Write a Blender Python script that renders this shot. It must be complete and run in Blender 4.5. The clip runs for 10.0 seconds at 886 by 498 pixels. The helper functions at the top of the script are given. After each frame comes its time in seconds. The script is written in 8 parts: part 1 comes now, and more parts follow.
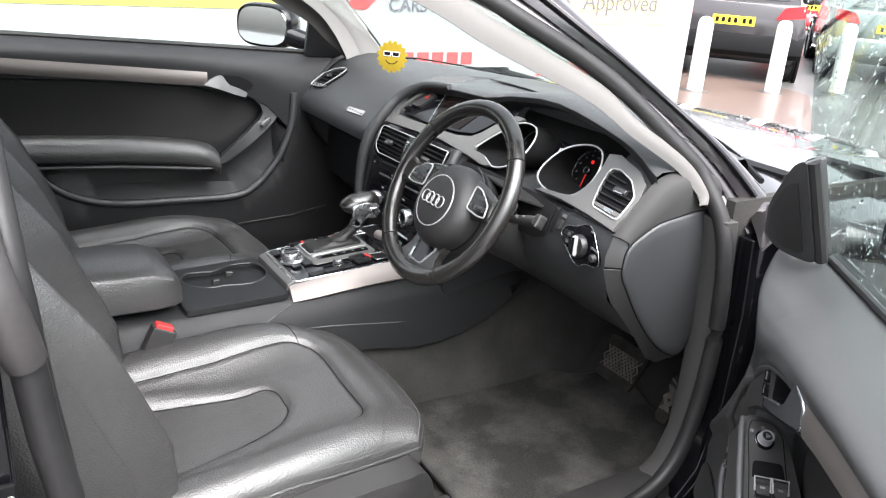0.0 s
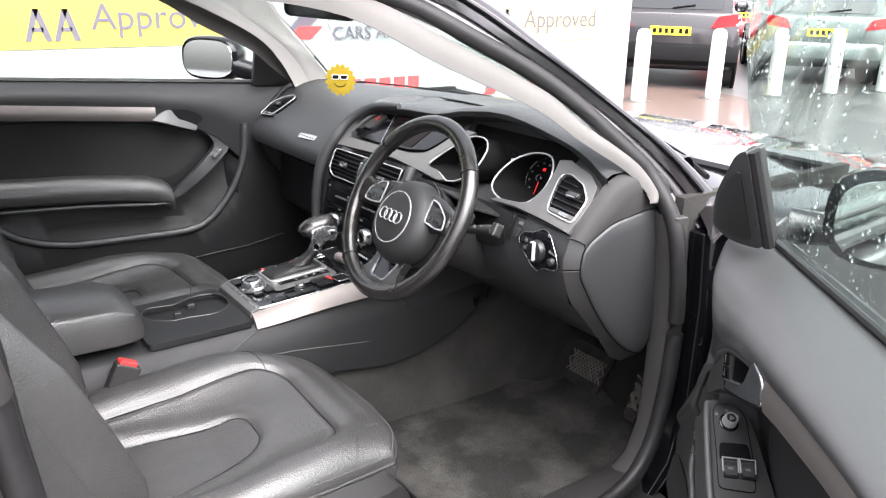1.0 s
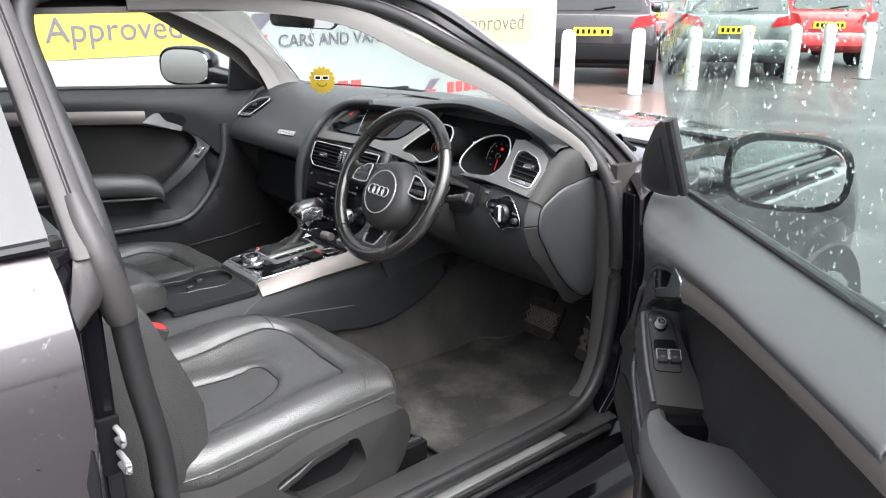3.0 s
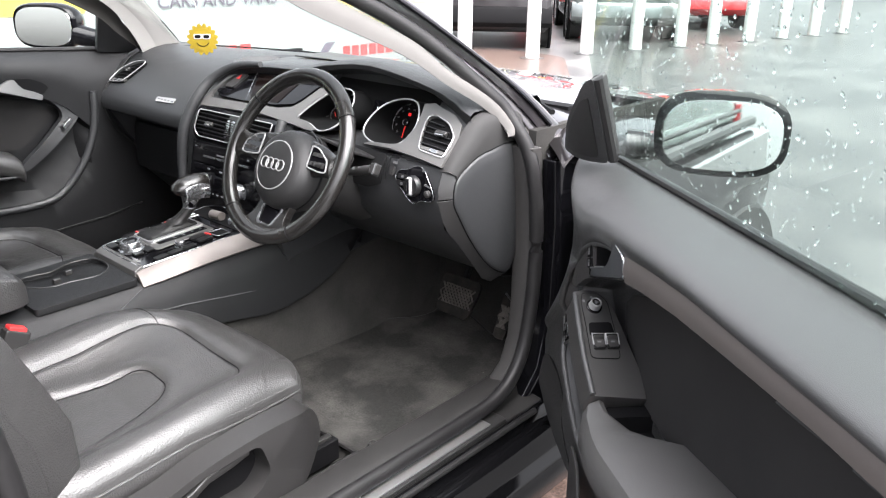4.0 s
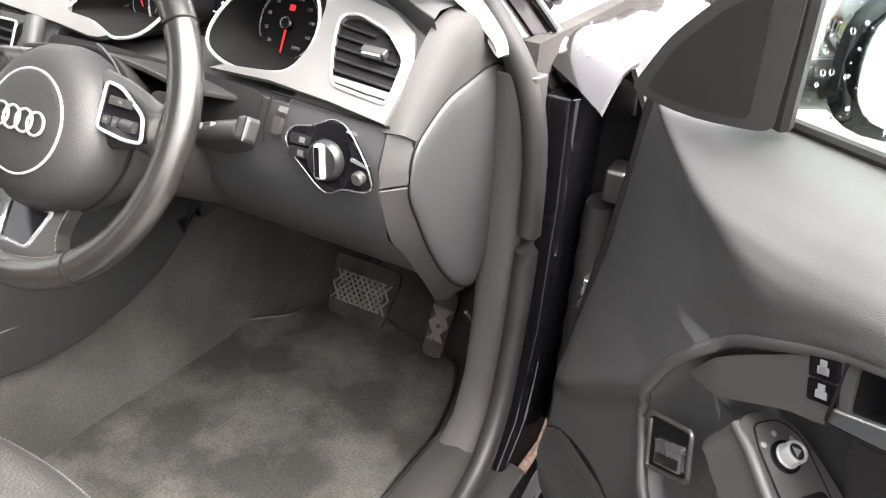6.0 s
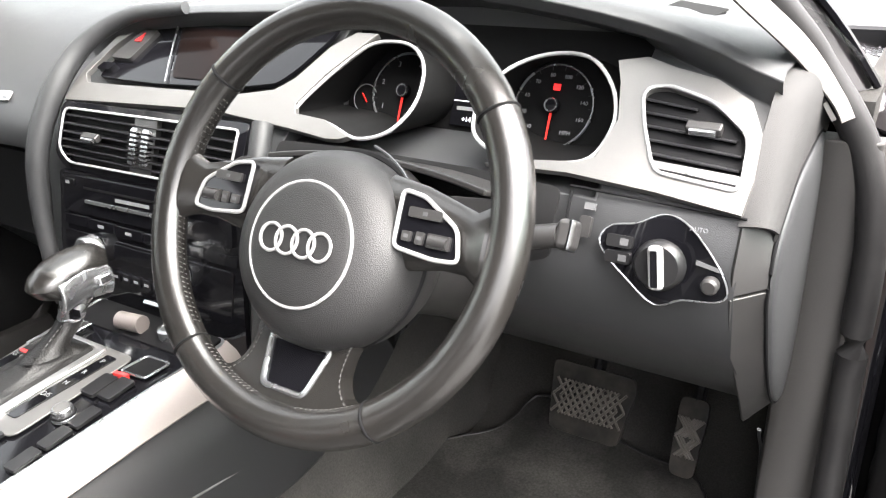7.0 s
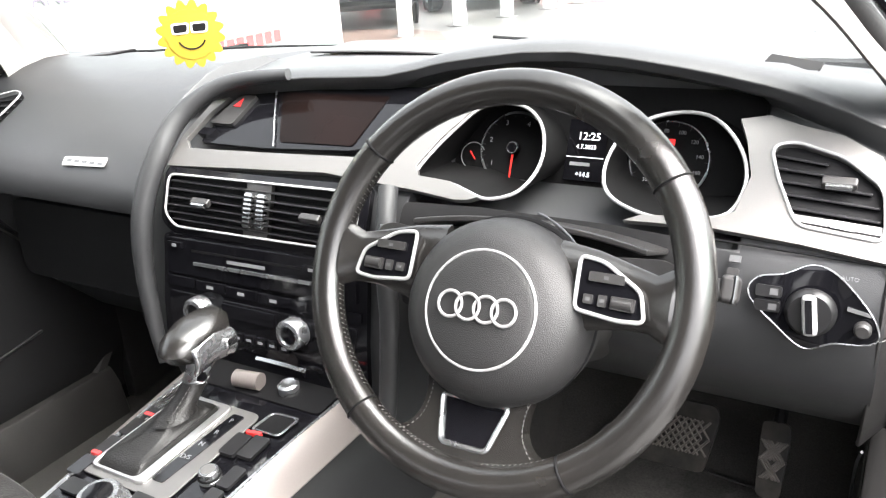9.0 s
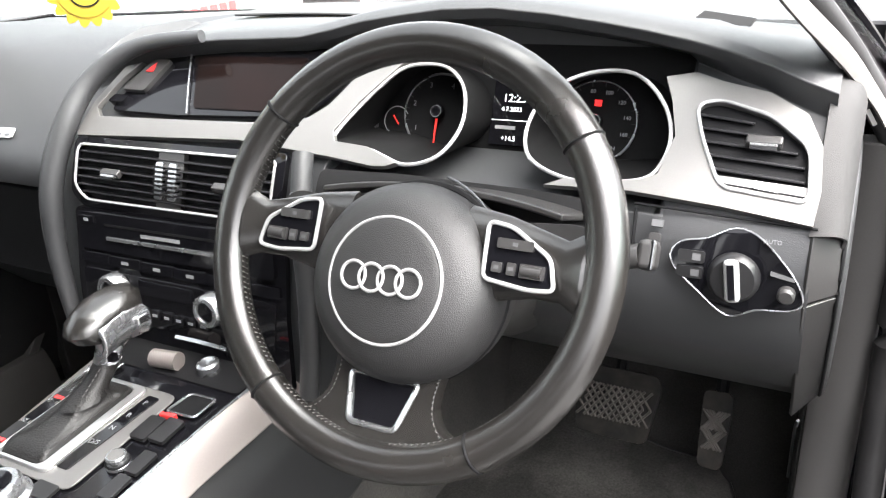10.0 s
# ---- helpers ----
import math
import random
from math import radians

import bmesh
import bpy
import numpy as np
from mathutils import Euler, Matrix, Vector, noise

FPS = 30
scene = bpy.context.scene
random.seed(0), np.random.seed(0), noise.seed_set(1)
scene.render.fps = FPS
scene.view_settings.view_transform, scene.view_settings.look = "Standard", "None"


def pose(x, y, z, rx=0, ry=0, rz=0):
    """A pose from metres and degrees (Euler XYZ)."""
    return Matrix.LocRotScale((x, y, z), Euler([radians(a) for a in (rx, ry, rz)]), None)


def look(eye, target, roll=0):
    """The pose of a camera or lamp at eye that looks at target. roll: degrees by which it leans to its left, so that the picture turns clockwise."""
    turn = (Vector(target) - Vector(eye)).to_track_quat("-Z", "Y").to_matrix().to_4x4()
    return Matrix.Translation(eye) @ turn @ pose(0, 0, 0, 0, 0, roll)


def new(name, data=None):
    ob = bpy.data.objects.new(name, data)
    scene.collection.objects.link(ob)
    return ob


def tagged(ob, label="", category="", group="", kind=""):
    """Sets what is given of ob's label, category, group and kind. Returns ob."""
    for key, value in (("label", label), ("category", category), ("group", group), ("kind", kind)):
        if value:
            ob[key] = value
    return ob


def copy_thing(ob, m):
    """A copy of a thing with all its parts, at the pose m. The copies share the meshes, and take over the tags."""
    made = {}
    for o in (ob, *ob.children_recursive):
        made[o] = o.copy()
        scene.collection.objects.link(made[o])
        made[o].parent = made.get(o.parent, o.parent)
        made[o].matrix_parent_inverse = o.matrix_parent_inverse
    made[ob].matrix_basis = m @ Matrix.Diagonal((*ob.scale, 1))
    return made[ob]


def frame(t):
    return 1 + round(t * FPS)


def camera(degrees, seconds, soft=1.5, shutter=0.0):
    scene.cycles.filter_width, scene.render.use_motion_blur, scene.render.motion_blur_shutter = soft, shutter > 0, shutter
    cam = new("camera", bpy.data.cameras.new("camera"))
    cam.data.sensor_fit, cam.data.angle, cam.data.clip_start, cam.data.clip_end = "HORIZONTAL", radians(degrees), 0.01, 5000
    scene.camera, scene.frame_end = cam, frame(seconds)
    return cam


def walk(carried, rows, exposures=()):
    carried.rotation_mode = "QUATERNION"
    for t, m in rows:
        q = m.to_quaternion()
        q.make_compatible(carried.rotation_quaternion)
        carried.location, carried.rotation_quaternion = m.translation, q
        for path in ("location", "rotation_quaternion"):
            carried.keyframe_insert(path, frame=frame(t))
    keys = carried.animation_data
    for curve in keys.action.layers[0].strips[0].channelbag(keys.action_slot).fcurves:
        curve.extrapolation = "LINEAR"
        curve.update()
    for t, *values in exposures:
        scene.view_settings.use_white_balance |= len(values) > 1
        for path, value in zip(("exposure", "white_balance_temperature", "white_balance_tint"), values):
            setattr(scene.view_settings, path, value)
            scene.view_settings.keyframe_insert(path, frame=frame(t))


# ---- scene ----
cam = camera(58.3, 10.0, soft=1.15)
PATH = [
    (0, (1.627, -0.8, 1.345), (0.052, 0.21, 0.64), 4.2),
    (0.5, (1.669, -0.777, 1.353), (0.098, 0.26, 0.677), 3.2),
    (1, (1.646, -0.814, 1.332), (0.108, 0.291, 0.689), 1.2),
    (1.5, (1.629, -0.955, 1.324), (0.142, 0.218, 0.682), -0.3),
    (2, (1.752, -1.042, 1.343), (0.3, 0.18, 0.711), 0.4),
    (2.2, (1.81, -1.071, 1.345), (0.374, 0.176, 0.725), 0.6),
    (3.5, (1.845, -1.089, 1.351), (0.405, 0.144, 0.712), -0.1),
    (4, (1.706, -0.982, 1.312), (0.458, 0.413, 0.607), 0.7),
    (4.5, (1.568, -0.814, 1.243), (0.601, 0.711, 0.383), 1.6),
    (5, (1.437, -0.62, 1.187), (0.609, 0.894, 0.176), 3.2),
    (5.5, (1.275, -0.518, 1.182), (0.495, 1.003, 0.143), 4.3),
    (6, (1.082, -0.488, 1.188), (0.299, 1.076, 0.219), 4.6),
    (6.2, (1.017, -0.489, 1.177), (0.19, 1.094, 0.278), 4.5),
    (7.3, (0.772, -0.434, 1.103), (-0.224, 1.115, 0.322), -3.5),
    (7.5, (0.766, -0.414, 1.075), (-0.18, 1.159, 0.28), -3.1),
    (8, (0.71, -0.439, 1.117), (-0.198, 1.159, 0.33), -2.7),
    (8.5, (0.686, -0.514, 1.172), (-0.264, 1.078, 0.423), -3.2),
    (9, (0.677, -0.571, 1.202), (-0.266, 1.023, 0.446), -3.8),
    (9.5, (0.671, -0.598, 1.199), (-0.231, 1.0, 0.403), -3.8),
    (10, (0.707, -0.513, 1.176), (-0.164, 1.091, 0.359), -3.8),
]
EXPOSURES = [(0, 3.17, 6400, 12), (1.0, 3.21, 6450, 15), (2.0, 3.14, 6400, 12), (3.5, 2.87, 6350, 11), (4.0, 3.18, 6450, 14), (4.5, 3.36, 6550, 18), (5.0, 3.84, 6700, 22), (5.5, 4.1, 6850, 18), (6.0, 4.33, 6900, 14), (7.5, 4.2, 6700, 12), (8.0, 4.2, 6700, 12), (8.5, 4.17, 6700, 12), (9.5, 4.0, 6600, 12), (10.0, 4.03, 6600, 12)]
walk(cam, [(t, look(eye, target, roll)) for t, eye, target, roll in PATH], EXPOSURES)

# ---- light ----
world = bpy.data.worlds.new("overcast_sky")
scene.world = world
world.use_nodes = True
wn, wl = world.node_tree.nodes, world.node_tree.links
wn.clear()
sky = wn.new("ShaderNodeTexSky")
sky.sky_type, sky.sun_disc = "NISHITA", False
sky.sun_elevation, sky.sun_rotation = radians(60), radians(95)
sky.air_density, sky.dust_density, sky.ozone_density = 1.0, 4.0, 1.0
soften = wn.new("ShaderNodeHueSaturation")
soften.inputs["Saturation"].default_value = 0.18
back = wn.new("ShaderNodeBackground")
back.inputs["Strength"].default_value = 0.095
wout = wn.new("ShaderNodeOutputWorld")
wl.new(sky.outputs[0], soften.inputs["Color"])
wl.new(soften.outputs[0], back.inputs["Color"])
wl.new(back.outputs[0], wout.inputs["Surface"])
sun = new("sun", bpy.data.lights.new("sun", "SUN"))
sun.data.energy, sun.data.angle, sun.data.color = 1.5, radians(75), (1.0, 0.98, 0.96)
sun.matrix_basis = look((4.6, -0.6, 7.6), (0, 0, 0))


# ---- materials ----
def material(name, color, rough=0.5, metal=0.0, grain=0.0, grain_scale=400.0, blotch=0.0, blotch_scale=6.0,
             blotch_color=None, bump=0.0, bump_scale=400.0, coat=0.0, vor=False, spec=0.5, per_object=0.0):
    """A surface: base colour with fine grain and broad blotches, roughness that varies with them, and relief."""
    m = bpy.data.materials.new(name)
    m.use_nodes = True
    n, l = m.node_tree.nodes, m.node_tree.links
    b = n["Principled BSDF"]
    b.inputs["Metallic"].default_value = metal
    b.inputs["Roughness"].default_value = rough
    b.inputs["Specular IOR Level"].default_value = spec
    b.inputs["Coat Weight"].default_value = coat
    b.inputs["Coat Roughness"].default_value = 0.03
    pos = n.new("ShaderNodeTexCoord").outputs["Object"]
    col = n.new("ShaderNodeMixRGB")
    col.inputs["Color1"].default_value = (*color, 1)
    bc = blotch_color or [c * 0.6 for c in color]
    col.inputs["Color2"].default_value = (*bc, 1)
    big = n.new("ShaderNodeTexNoise")
    big.inputs["Scale"].default_value, big.inputs["Detail"].default_value = blotch_scale, 6
    l.new(pos, big.inputs["Vector"])
    ramp = n.new("ShaderNodeMapRange")
    ramp.inputs["From Min"].default_value, ramp.inputs["From Max"].default_value = 0.42, 0.72
    ramp.inputs["To Max"].default_value = blotch
    l.new(big.outputs["Fac"], ramp.inputs["Value"])
    l.new(ramp.outputs[0], col.inputs["Fac"])
    last = col.outputs[0]
    if grain:
        fine = n.new("ShaderNodeTexNoise")
        fine.inputs["Scale"].default_value, fine.inputs["Detail"].default_value = grain_scale, 3
        l.new(pos, fine.inputs["Vector"])
        r2 = n.new("ShaderNodeMapRange")
        r2.inputs["To Min"].default_value, r2.inputs["To Max"].default_value = 1 - grain, 1 + grain
        l.new(fine.outputs["Fac"], r2.inputs["Value"])
        mul = n.new("ShaderNodeMixRGB")
        mul.blend_type = "MULTIPLY"
        mul.inputs["Fac"].default_value = 1
        l.new(last, mul.inputs["Color1"])
        l.new(r2.outputs[0], mul.inputs["Color2"])
        last = mul.outputs[0]
    if per_object:
        info = n.new("ShaderNodeObjectInfo")
        r3 = n.new("ShaderNodeMapRange")
        r3.inputs["To Min"].default_value, r3.inputs["To Max"].default_value = 1 - per_object, 1 + per_object
        l.new(info.outputs["Random"], r3.inputs["Value"])
        mul = n.new("ShaderNodeMixRGB")
        mul.blend_type = "MULTIPLY"
        mul.inputs["Fac"].default_value = 1
        l.new(last, mul.inputs["Color1"])
        l.new(r3.outputs[0], mul.inputs["Color2"])
        last = mul.outputs[0]
    l.new(last, b.inputs["Base Color"])
    r = n.new("ShaderNodeMapRange")
    r.inputs["To Min"].default_value, r.inputs["To Max"].default_value = max(0.02, rough * 0.8), min(1, rough * 1.2)
    l.new(big.outputs["Fac"], r.inputs["Value"])
    l.new(r.outputs[0], b.inputs["Roughness"])
    if bump:
        tex = n.new("ShaderNodeTexVoronoi" if vor else "ShaderNodeTexNoise")
        tex.inputs["Scale"].default_value = bump_scale
        l.new(pos, tex.inputs["Vector"])
        bm_ = n.new("ShaderNodeBump")
        bm_.inputs["Strength"].default_value, bm_.inputs["Distance"].default_value = bump, 0.001
        l.new(tex.outputs["Distance" if vor else "Fac"], bm_.inputs["Height"])
        l.new(bm_.outputs[0], b.inputs["Normal"])
    return m


def glass(name, tint, base=0.035):
    """A thin pane: clear with a tint, and gloss by Fresnel."""
    m = bpy.data.materials.new(name)
    m.use_nodes = True
    n, l = m.node_tree.nodes, m.node_tree.links
    n.clear()
    t, g, mix, f, w = (n.new("ShaderNode" + k) for k in ("BsdfTransparent", "BsdfGlossy", "MixShader", "Math", "LayerWeight"))
    t.inputs["Color"].default_value = (*tint, 1)
    g.inputs["Roughness"].default_value = 0.0
    w.inputs["Blend"].default_value = 0.5
    f.operation = "POWER"
    f.inputs[1].default_value = 4.0
    f2 = n.new("ShaderNodeMath")
    f2.operation, f2.inputs[1].default_value, f2.inputs[2].default_value = "MULTIPLY_ADD", 0.55, base
    l.new(w.outputs["Facing"], f.inputs[0])
    l.new(f.outputs[0], f2.inputs[0])
    o = n.new("ShaderNodeOutputMaterial")
    l.new(f2.outputs[0], mix.inputs[0])
    l.new(t.outputs[0], mix.inputs[1])
    l.new(g.outputs[0], mix.inputs[2])
    l.new(mix.outputs[0], o.inputs["Surface"])
    return m


def glow(name, color, strength):
    m = material(name, color, 0.4)
    b = m.node_tree.nodes["Principled BSDF"]
    b.inputs["Emission Color"].default_value = (*color, 1)
    b.inputs["Emission Strength"].default_value = strength
    return m


LEATHER = material("black_leather", (0.028, 0.0275, 0.0272), 0.385, grain=0.2, grain_scale=70, blotch=0.45, blotch_scale=5, blotch_color=(0.036, 0.0354, 0.035), bump=0.6, bump_scale=300, vor=True, spec=0.68)


def creases(mat, scale, strength, stretch):
    """Broad, drawn-out wrinkles under the fine grain of a material."""
    n, l = mat.node_tree.nodes, mat.node_tree.links
    fine = [k for k in n if k.bl_idname == "ShaderNodeBump"][0]
    at, turn, tex, relief = (n.new("ShaderNode" + k) for k in ("TexCoord", "Mapping", "TexNoise", "Bump"))
    turn.inputs["Scale"].default_value = stretch
    tex.inputs["Scale"].default_value, tex.inputs["Detail"].default_value, tex.inputs["Distortion"].default_value = scale, 3, 0.6
    relief.inputs["Strength"].default_value, relief.inputs["Distance"].default_value = strength, 0.004
    l.new(at.outputs["Object"], turn.inputs["Vector"])
    l.new(turn.outputs[0], tex.inputs["Vector"])
    l.new(tex.outputs["Fac"], relief.inputs["Height"])
    l.new(relief.outputs[0], fine.inputs["Normal"])


creases(LEATHER, 55, 0.17, (0.35, 1.0, 1.4))
RIM_LEATHER = material("worn_leather", (0.009, 0.0085, 0.008), 0.26, grain=0.2, grain_scale=60, blotch=0.5, blotch_scale=14, blotch_color=(0.014, 0.0125, 0.011), bump=0.10, bump_scale=900, vor=True, spec=0.7)
SOFT = material("soft_black_plastic", (0.0215, 0.0224, 0.0236), 0.46, grain=0.15, grain_scale=500, blotch=0.2, blotch_color=(0.028, 0.0288, 0.030), bump=0.22, bump_scale=1400, vor=True, spec=0.55)
ROLLSOFT = material("matt_soft_plastic", (0.026, 0.0255, 0.0253), 0.72, grain=0.15, grain_scale=500, blotch=0.2, blotch_color=(0.032, 0.031, 0.031), bump=0.25, bump_scale=1300, vor=True, spec=0.25)
# the cabin's soft black, lightened: skylight on the open door is in its colour
DOORSOFT = material("lit_soft_plastic", (0.036, 0.0363, 0.0367), 0.41, grain=0.12, grain_scale=500, blotch=0.2, blotch_color=(0.042, 0.042, 0.042), bump=0.3, bump_scale=1300, vor=True, spec=0.65)
# hard plastic lightened likewise, with the sky's gleam on the pod in it
DOORHARD = material("lit_satin_plastic", (0.040, 0.039, 0.0385), 0.34, grain=0.1, grain_scale=700, blotch=0.15, blotch_color=(0.036, 0.035, 0.0345), bump=0.08, bump_scale=1600, spec=0.75)
# lighter than the trim: skylight on the armrest is put into its colour
ARMSOFT = material("lit_armrest_leatherette", (0.070, 0.069, 0.0675), 0.40, grain=0.12, grain_scale=400, blotch=0.25, blotch_color=(0.058, 0.057, 0.056), bump=0.3, bump_scale=900, vor=True, spec=0.7)
HANDLE = material("dark_satin_chrome", (0.066, 0.070, 0.074), 0.36, 0.35, blotch=0.1, blotch_scale=25)
# body paint darkened for the sill, its shade put into the colour
SILLSHADE = material("shaded_sill_paint", (0.004, 0.004, 0.0045), 0.10, blotch=0.3, blotch_scale=40, spec=0.14)
HARD = material("hard_black_plastic", (0.0195, 0.0190, 0.0188), 0.40, grain=0.15, grain_scale=600, blotch=0.3, blotch_color=(0.02, 0.019, 0.019), bump=0.15, bump_scale=1600)
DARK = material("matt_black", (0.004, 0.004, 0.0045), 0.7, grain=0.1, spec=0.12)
DIALSHADE = material("matt_black_overlay", (0.006, 0.006, 0.0063), 0.6, grain=0.2, grain_scale=500, bump=0.2, bump_scale=1200, spec=0.2)
SLAT = material("black_vent_plastic", (0.008, 0.008, 0.009), 0.5, spec=0.3)
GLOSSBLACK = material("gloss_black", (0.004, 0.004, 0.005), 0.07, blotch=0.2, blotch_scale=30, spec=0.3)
CLOTH = material("dark_cloth", (0.026, 0.0252, 0.0252), 0.85, grain=0.35, grain_scale=900, blotch=0.3, bump=0.4, bump_scale=1500, spec=0.15)
CARPET = material("grey_black_carpet", (0.029, 0.0282, 0.027), 0.95, grain=0.55, grain_scale=350, blotch=0.8, blotch_scale=5, blotch_color=(0.058, 0.056, 0.052), bump=0.9, bump_scale=700, spec=0.08)
MATPILE = material("worn_carpet_mat", (0.023, 0.0224, 0.0215), 0.95, grain=0.6, grain_scale=260, blotch=0.9, blotch_scale=9, blotch_color=(0.068, 0.0655, 0.061), bump=0.9, bump_scale=600, spec=0.08)
SILVER = material("brushed_aluminium", (0.145, 0.142, 0.138), 0.50, 0.7, grain=0.06, grain_scale=700, blotch=0.1, bump=0.04, bump_scale=900)
STRIP = material("satin_champagne_trim", (0.165, 0.147, 0.138), 0.45, 0.4, grain=0.06, grain_scale=500, blotch=0.12)
KNOB = material("silver_plastic", (0.26, 0.26, 0.26), 0.30, 0.2)
CHROME = material("chrome", (0.72, 0.72, 0.73), 0.13, 1.0, blotch=0.15, blotch_scale=40)
SATIN = material("satin_chrome", (0.36, 0.37, 0.38), 0.27, 0.9, blotch=0.12, blotch_scale=30)
TREAD = material("brushed_tread_metal", (0.5, 0.5, 0.5), 0.33, 0.9, grain=0.04, grain_scale=500)
PAINT = material("black_metallic_paint", (0.040, 0.036, 0.039), 0.36, 0.85, grain=0.2, grain_scale=900, blotch=0.15, coat=1.0)
BRIGHT = material("bright_silver_plating", (0.36, 0.36, 0.36), 0.22, 0.45)
DIALFACE = material("dial_black", (0.0035, 0.0035, 0.0037), 0.75, grain=0.2, spec=0.1)
# worn rubber, lighter than RUBBER with the sky's reflection in its colour
WORNSEAL = material("worn_lightened_rubber", (0.030, 0.028, 0.028), 0.46, grain=0.2, grain_scale=120, blotch=0.6, blotch_scale=16, blotch_color=(0.020, 0.019, 0.019), bump=0.15, bump_scale=260, spec=0.3)
SILLGREY = material("scuffed_grey_sill_plastic", (0.018, 0.0174, 0.017), 0.45, grain=0.15, grain_scale=500, blotch=0.5, blotch_scale=14, blotch_color=(0.030, 0.029, 0.028), bump=0.12, bump_scale=1300, spec=0.28)
AIRBAG = material("grained_airbag_plastic", (0.012, 0.012, 0.0122), 0.50, grain=0.15, grain_scale=500, blotch=0.2, bump=0.3, bump_scale=1100, vor=True, spec=0.45)
POSTTRIM = material("matt_post_plastic", (0.036, 0.0346, 0.0336), 0.55, grain=0.15, grain_scale=600, blotch=0.3, blotch_color=(0.026, 0.025, 0.0245), bump=0.15, bump_scale=1500, spec=0.3)
RUBBER = material("black_rubber", (0.011, 0.0106, 0.011), 0.48, grain=0.2, grain_scale=120, blotch=0.5, blotch_scale=18, blotch_color=(0.020, 0.0195, 0.0195), bump=0.1, bump_scale=300, spec=0.3)
LINER = material("pale_grey_headlining", (0.085, 0.081, 0.077), 0.9, grain=0.12, grain_scale=500, blotch=0.15, bump=0.2, bump_scale=1200)
# same lining in a paler tone; light on the pillars put into it
PALELINER = material("lit_pillar_lining", (0.46, 0.445, 0.425), 0.8, grain=0.08, grain_scale=500, blotch=0.1, bump=0.1, bump_scale=1200)
GAITER = material("matt_gaiter_leather", (0.008, 0.0077, 0.0075), 0.46, grain=0.2, grain_scale=80, blotch=0.4, blotch_scale=20, bump=0.35, bump_scale=420, vor=True, spec=0.3)
# darker copy of the soft black plastic
CONSOLE = material("darkened_soft_plastic", (0.0095, 0.0098, 0.0104), 0.50, grain=0.15, grain_scale=500, blotch=0.2, blotch_color=(0.012, 0.012, 0.0126), bump=0.22, bump_scale=1400, vor=True, spec=0.28)
KEYCAP = material("dark_key_plastic", (0.009, 0.009, 0.0095), 0.34, grain=0.1, grain_scale=600, blotch=0.2, spec=0.35)
SYMBOL = material("faint_symbol", (0.055, 0.056, 0.058), 0.6)
DARKTHREAD = material("dark_thread", (0.03, 0.029, 0.028), 0.8)
STITCH = material("grey_thread", (0.08, 0.08, 0.079), 0.8)
WHITEPRINT = material("pale_print", (0.15, 0.153, 0.157), 0.6)
DIMPRINT = material("dim_print", (0.03, 0.03, 0.031), 0.7, spec=0.1)
REDPRINT = material("red_print", (0.55, 0.02, 0.02), 0.5)
REDLIT = glow("red_lamp", (1.0, 0.02, 0.02), 0.10)
REDNEEDLE = glow("red_needle", (0.5, 0.02, 0.015), 0.05)
LCD = glow("lit_display_print", (0.75, 0.78, 0.8), 0.12)
SCREEN = material("dark_display_glass", (0.004, 0.0026, 0.0024), 0.14, spec=0.06, blotch=0.3, blotch_color=(0.010, 0.004, 0.0035), blotch_scale=8)
RED = material("red_plastic", (0.55, 0.03, 0.03), 0.4)
RIBS = material("worn_rubber_ribs", (0.062, 0.055, 0.047), 0.7, grain=0.4, grain_scale=90, blotch=0.7, blotch_scale=30)
PEDAL = material("worn_pedal_rubber", (0.011, 0.0105, 0.010), 0.6, grain=0.4, grain_scale=80, blotch=0.8, blotch_scale=22, blotch_color=(0.036, 0.032, 0.027), spec=0.15)
YELLOW = material("yellow_card", (0.27, 0.19, 0.006), 0.55, grain=0.08, grain_scale=120, blotch=0.12)
TRIMWHITE = material("white_print", (0.78, 0.78, 0.76), 0.5)
CLEAR = glass("clear_glass", (0.94, 0.96, 0.95), 0.012)
GREENISH = glass("green_tinted_glass", (0.82, 0.89, 0.86), 0.012)
PRIVACY = material("smoked_glass", (0.03, 0.031, 0.033), 0.10, spec=0.35, blotch=0.3, blotch_scale=3)
MIRROR = material("mirror_glass", (0.82, 0.84, 0.84), 0.03, 1.0)
WATER = material("water_drop", (0.95, 0.97, 0.98), 0.02)
_b = WATER.node_tree.nodes["Principled BSDF"]
_b.inputs["Transmission Weight"].default_value, _b.inputs["IOR"].default_value = 1.0, 1.33
ASPHALT = material("wet_tarmac", (0.050, 0.050, 0.049), 0.40, grain=0.6, grain_scale=45, blotch=0.9, blotch_scale=1.1, blotch_color=(0.125, 0.123, 0.118), bump=0.6, bump_scale=80)
REDGRAVEL = material("red_chip_tarmac", (0.062, 0.041, 0.033), 0.50, coat=0.25, grain=0.9, grain_scale=150, blotch=0.95, blotch_scale=130, blotch_color=(0.17, 0.118, 0.098), bump=1.0, bump_scale=160, vor=True)
BOARD = material("grey_sign_board", (0.26, 0.30, 0.29), 0.45, grain=0.04, grain_scale=30, blotch=0.15, blotch_scale=1.5)
SIGNYELLOW = material("yellow_sign_film", (0.50, 0.41, 0.06), 0.4, grain=0.04, grain_scale=40, blotch=0.1)
# the same yellow film, paled: glare put into its colour
SIGNPALE = material("glare_yellow_sign_film", (0.52, 0.475, 0.15), 0.4, grain=0.04, grain_scale=40, blotch=0.1)
SIGNDARK = material("grey_sign_lettering", (0.10, 0.09, 0.115), 0.5)
SIGNRED = material("red_sign_film", (0.62, 0.05, 0.05), 0.45)
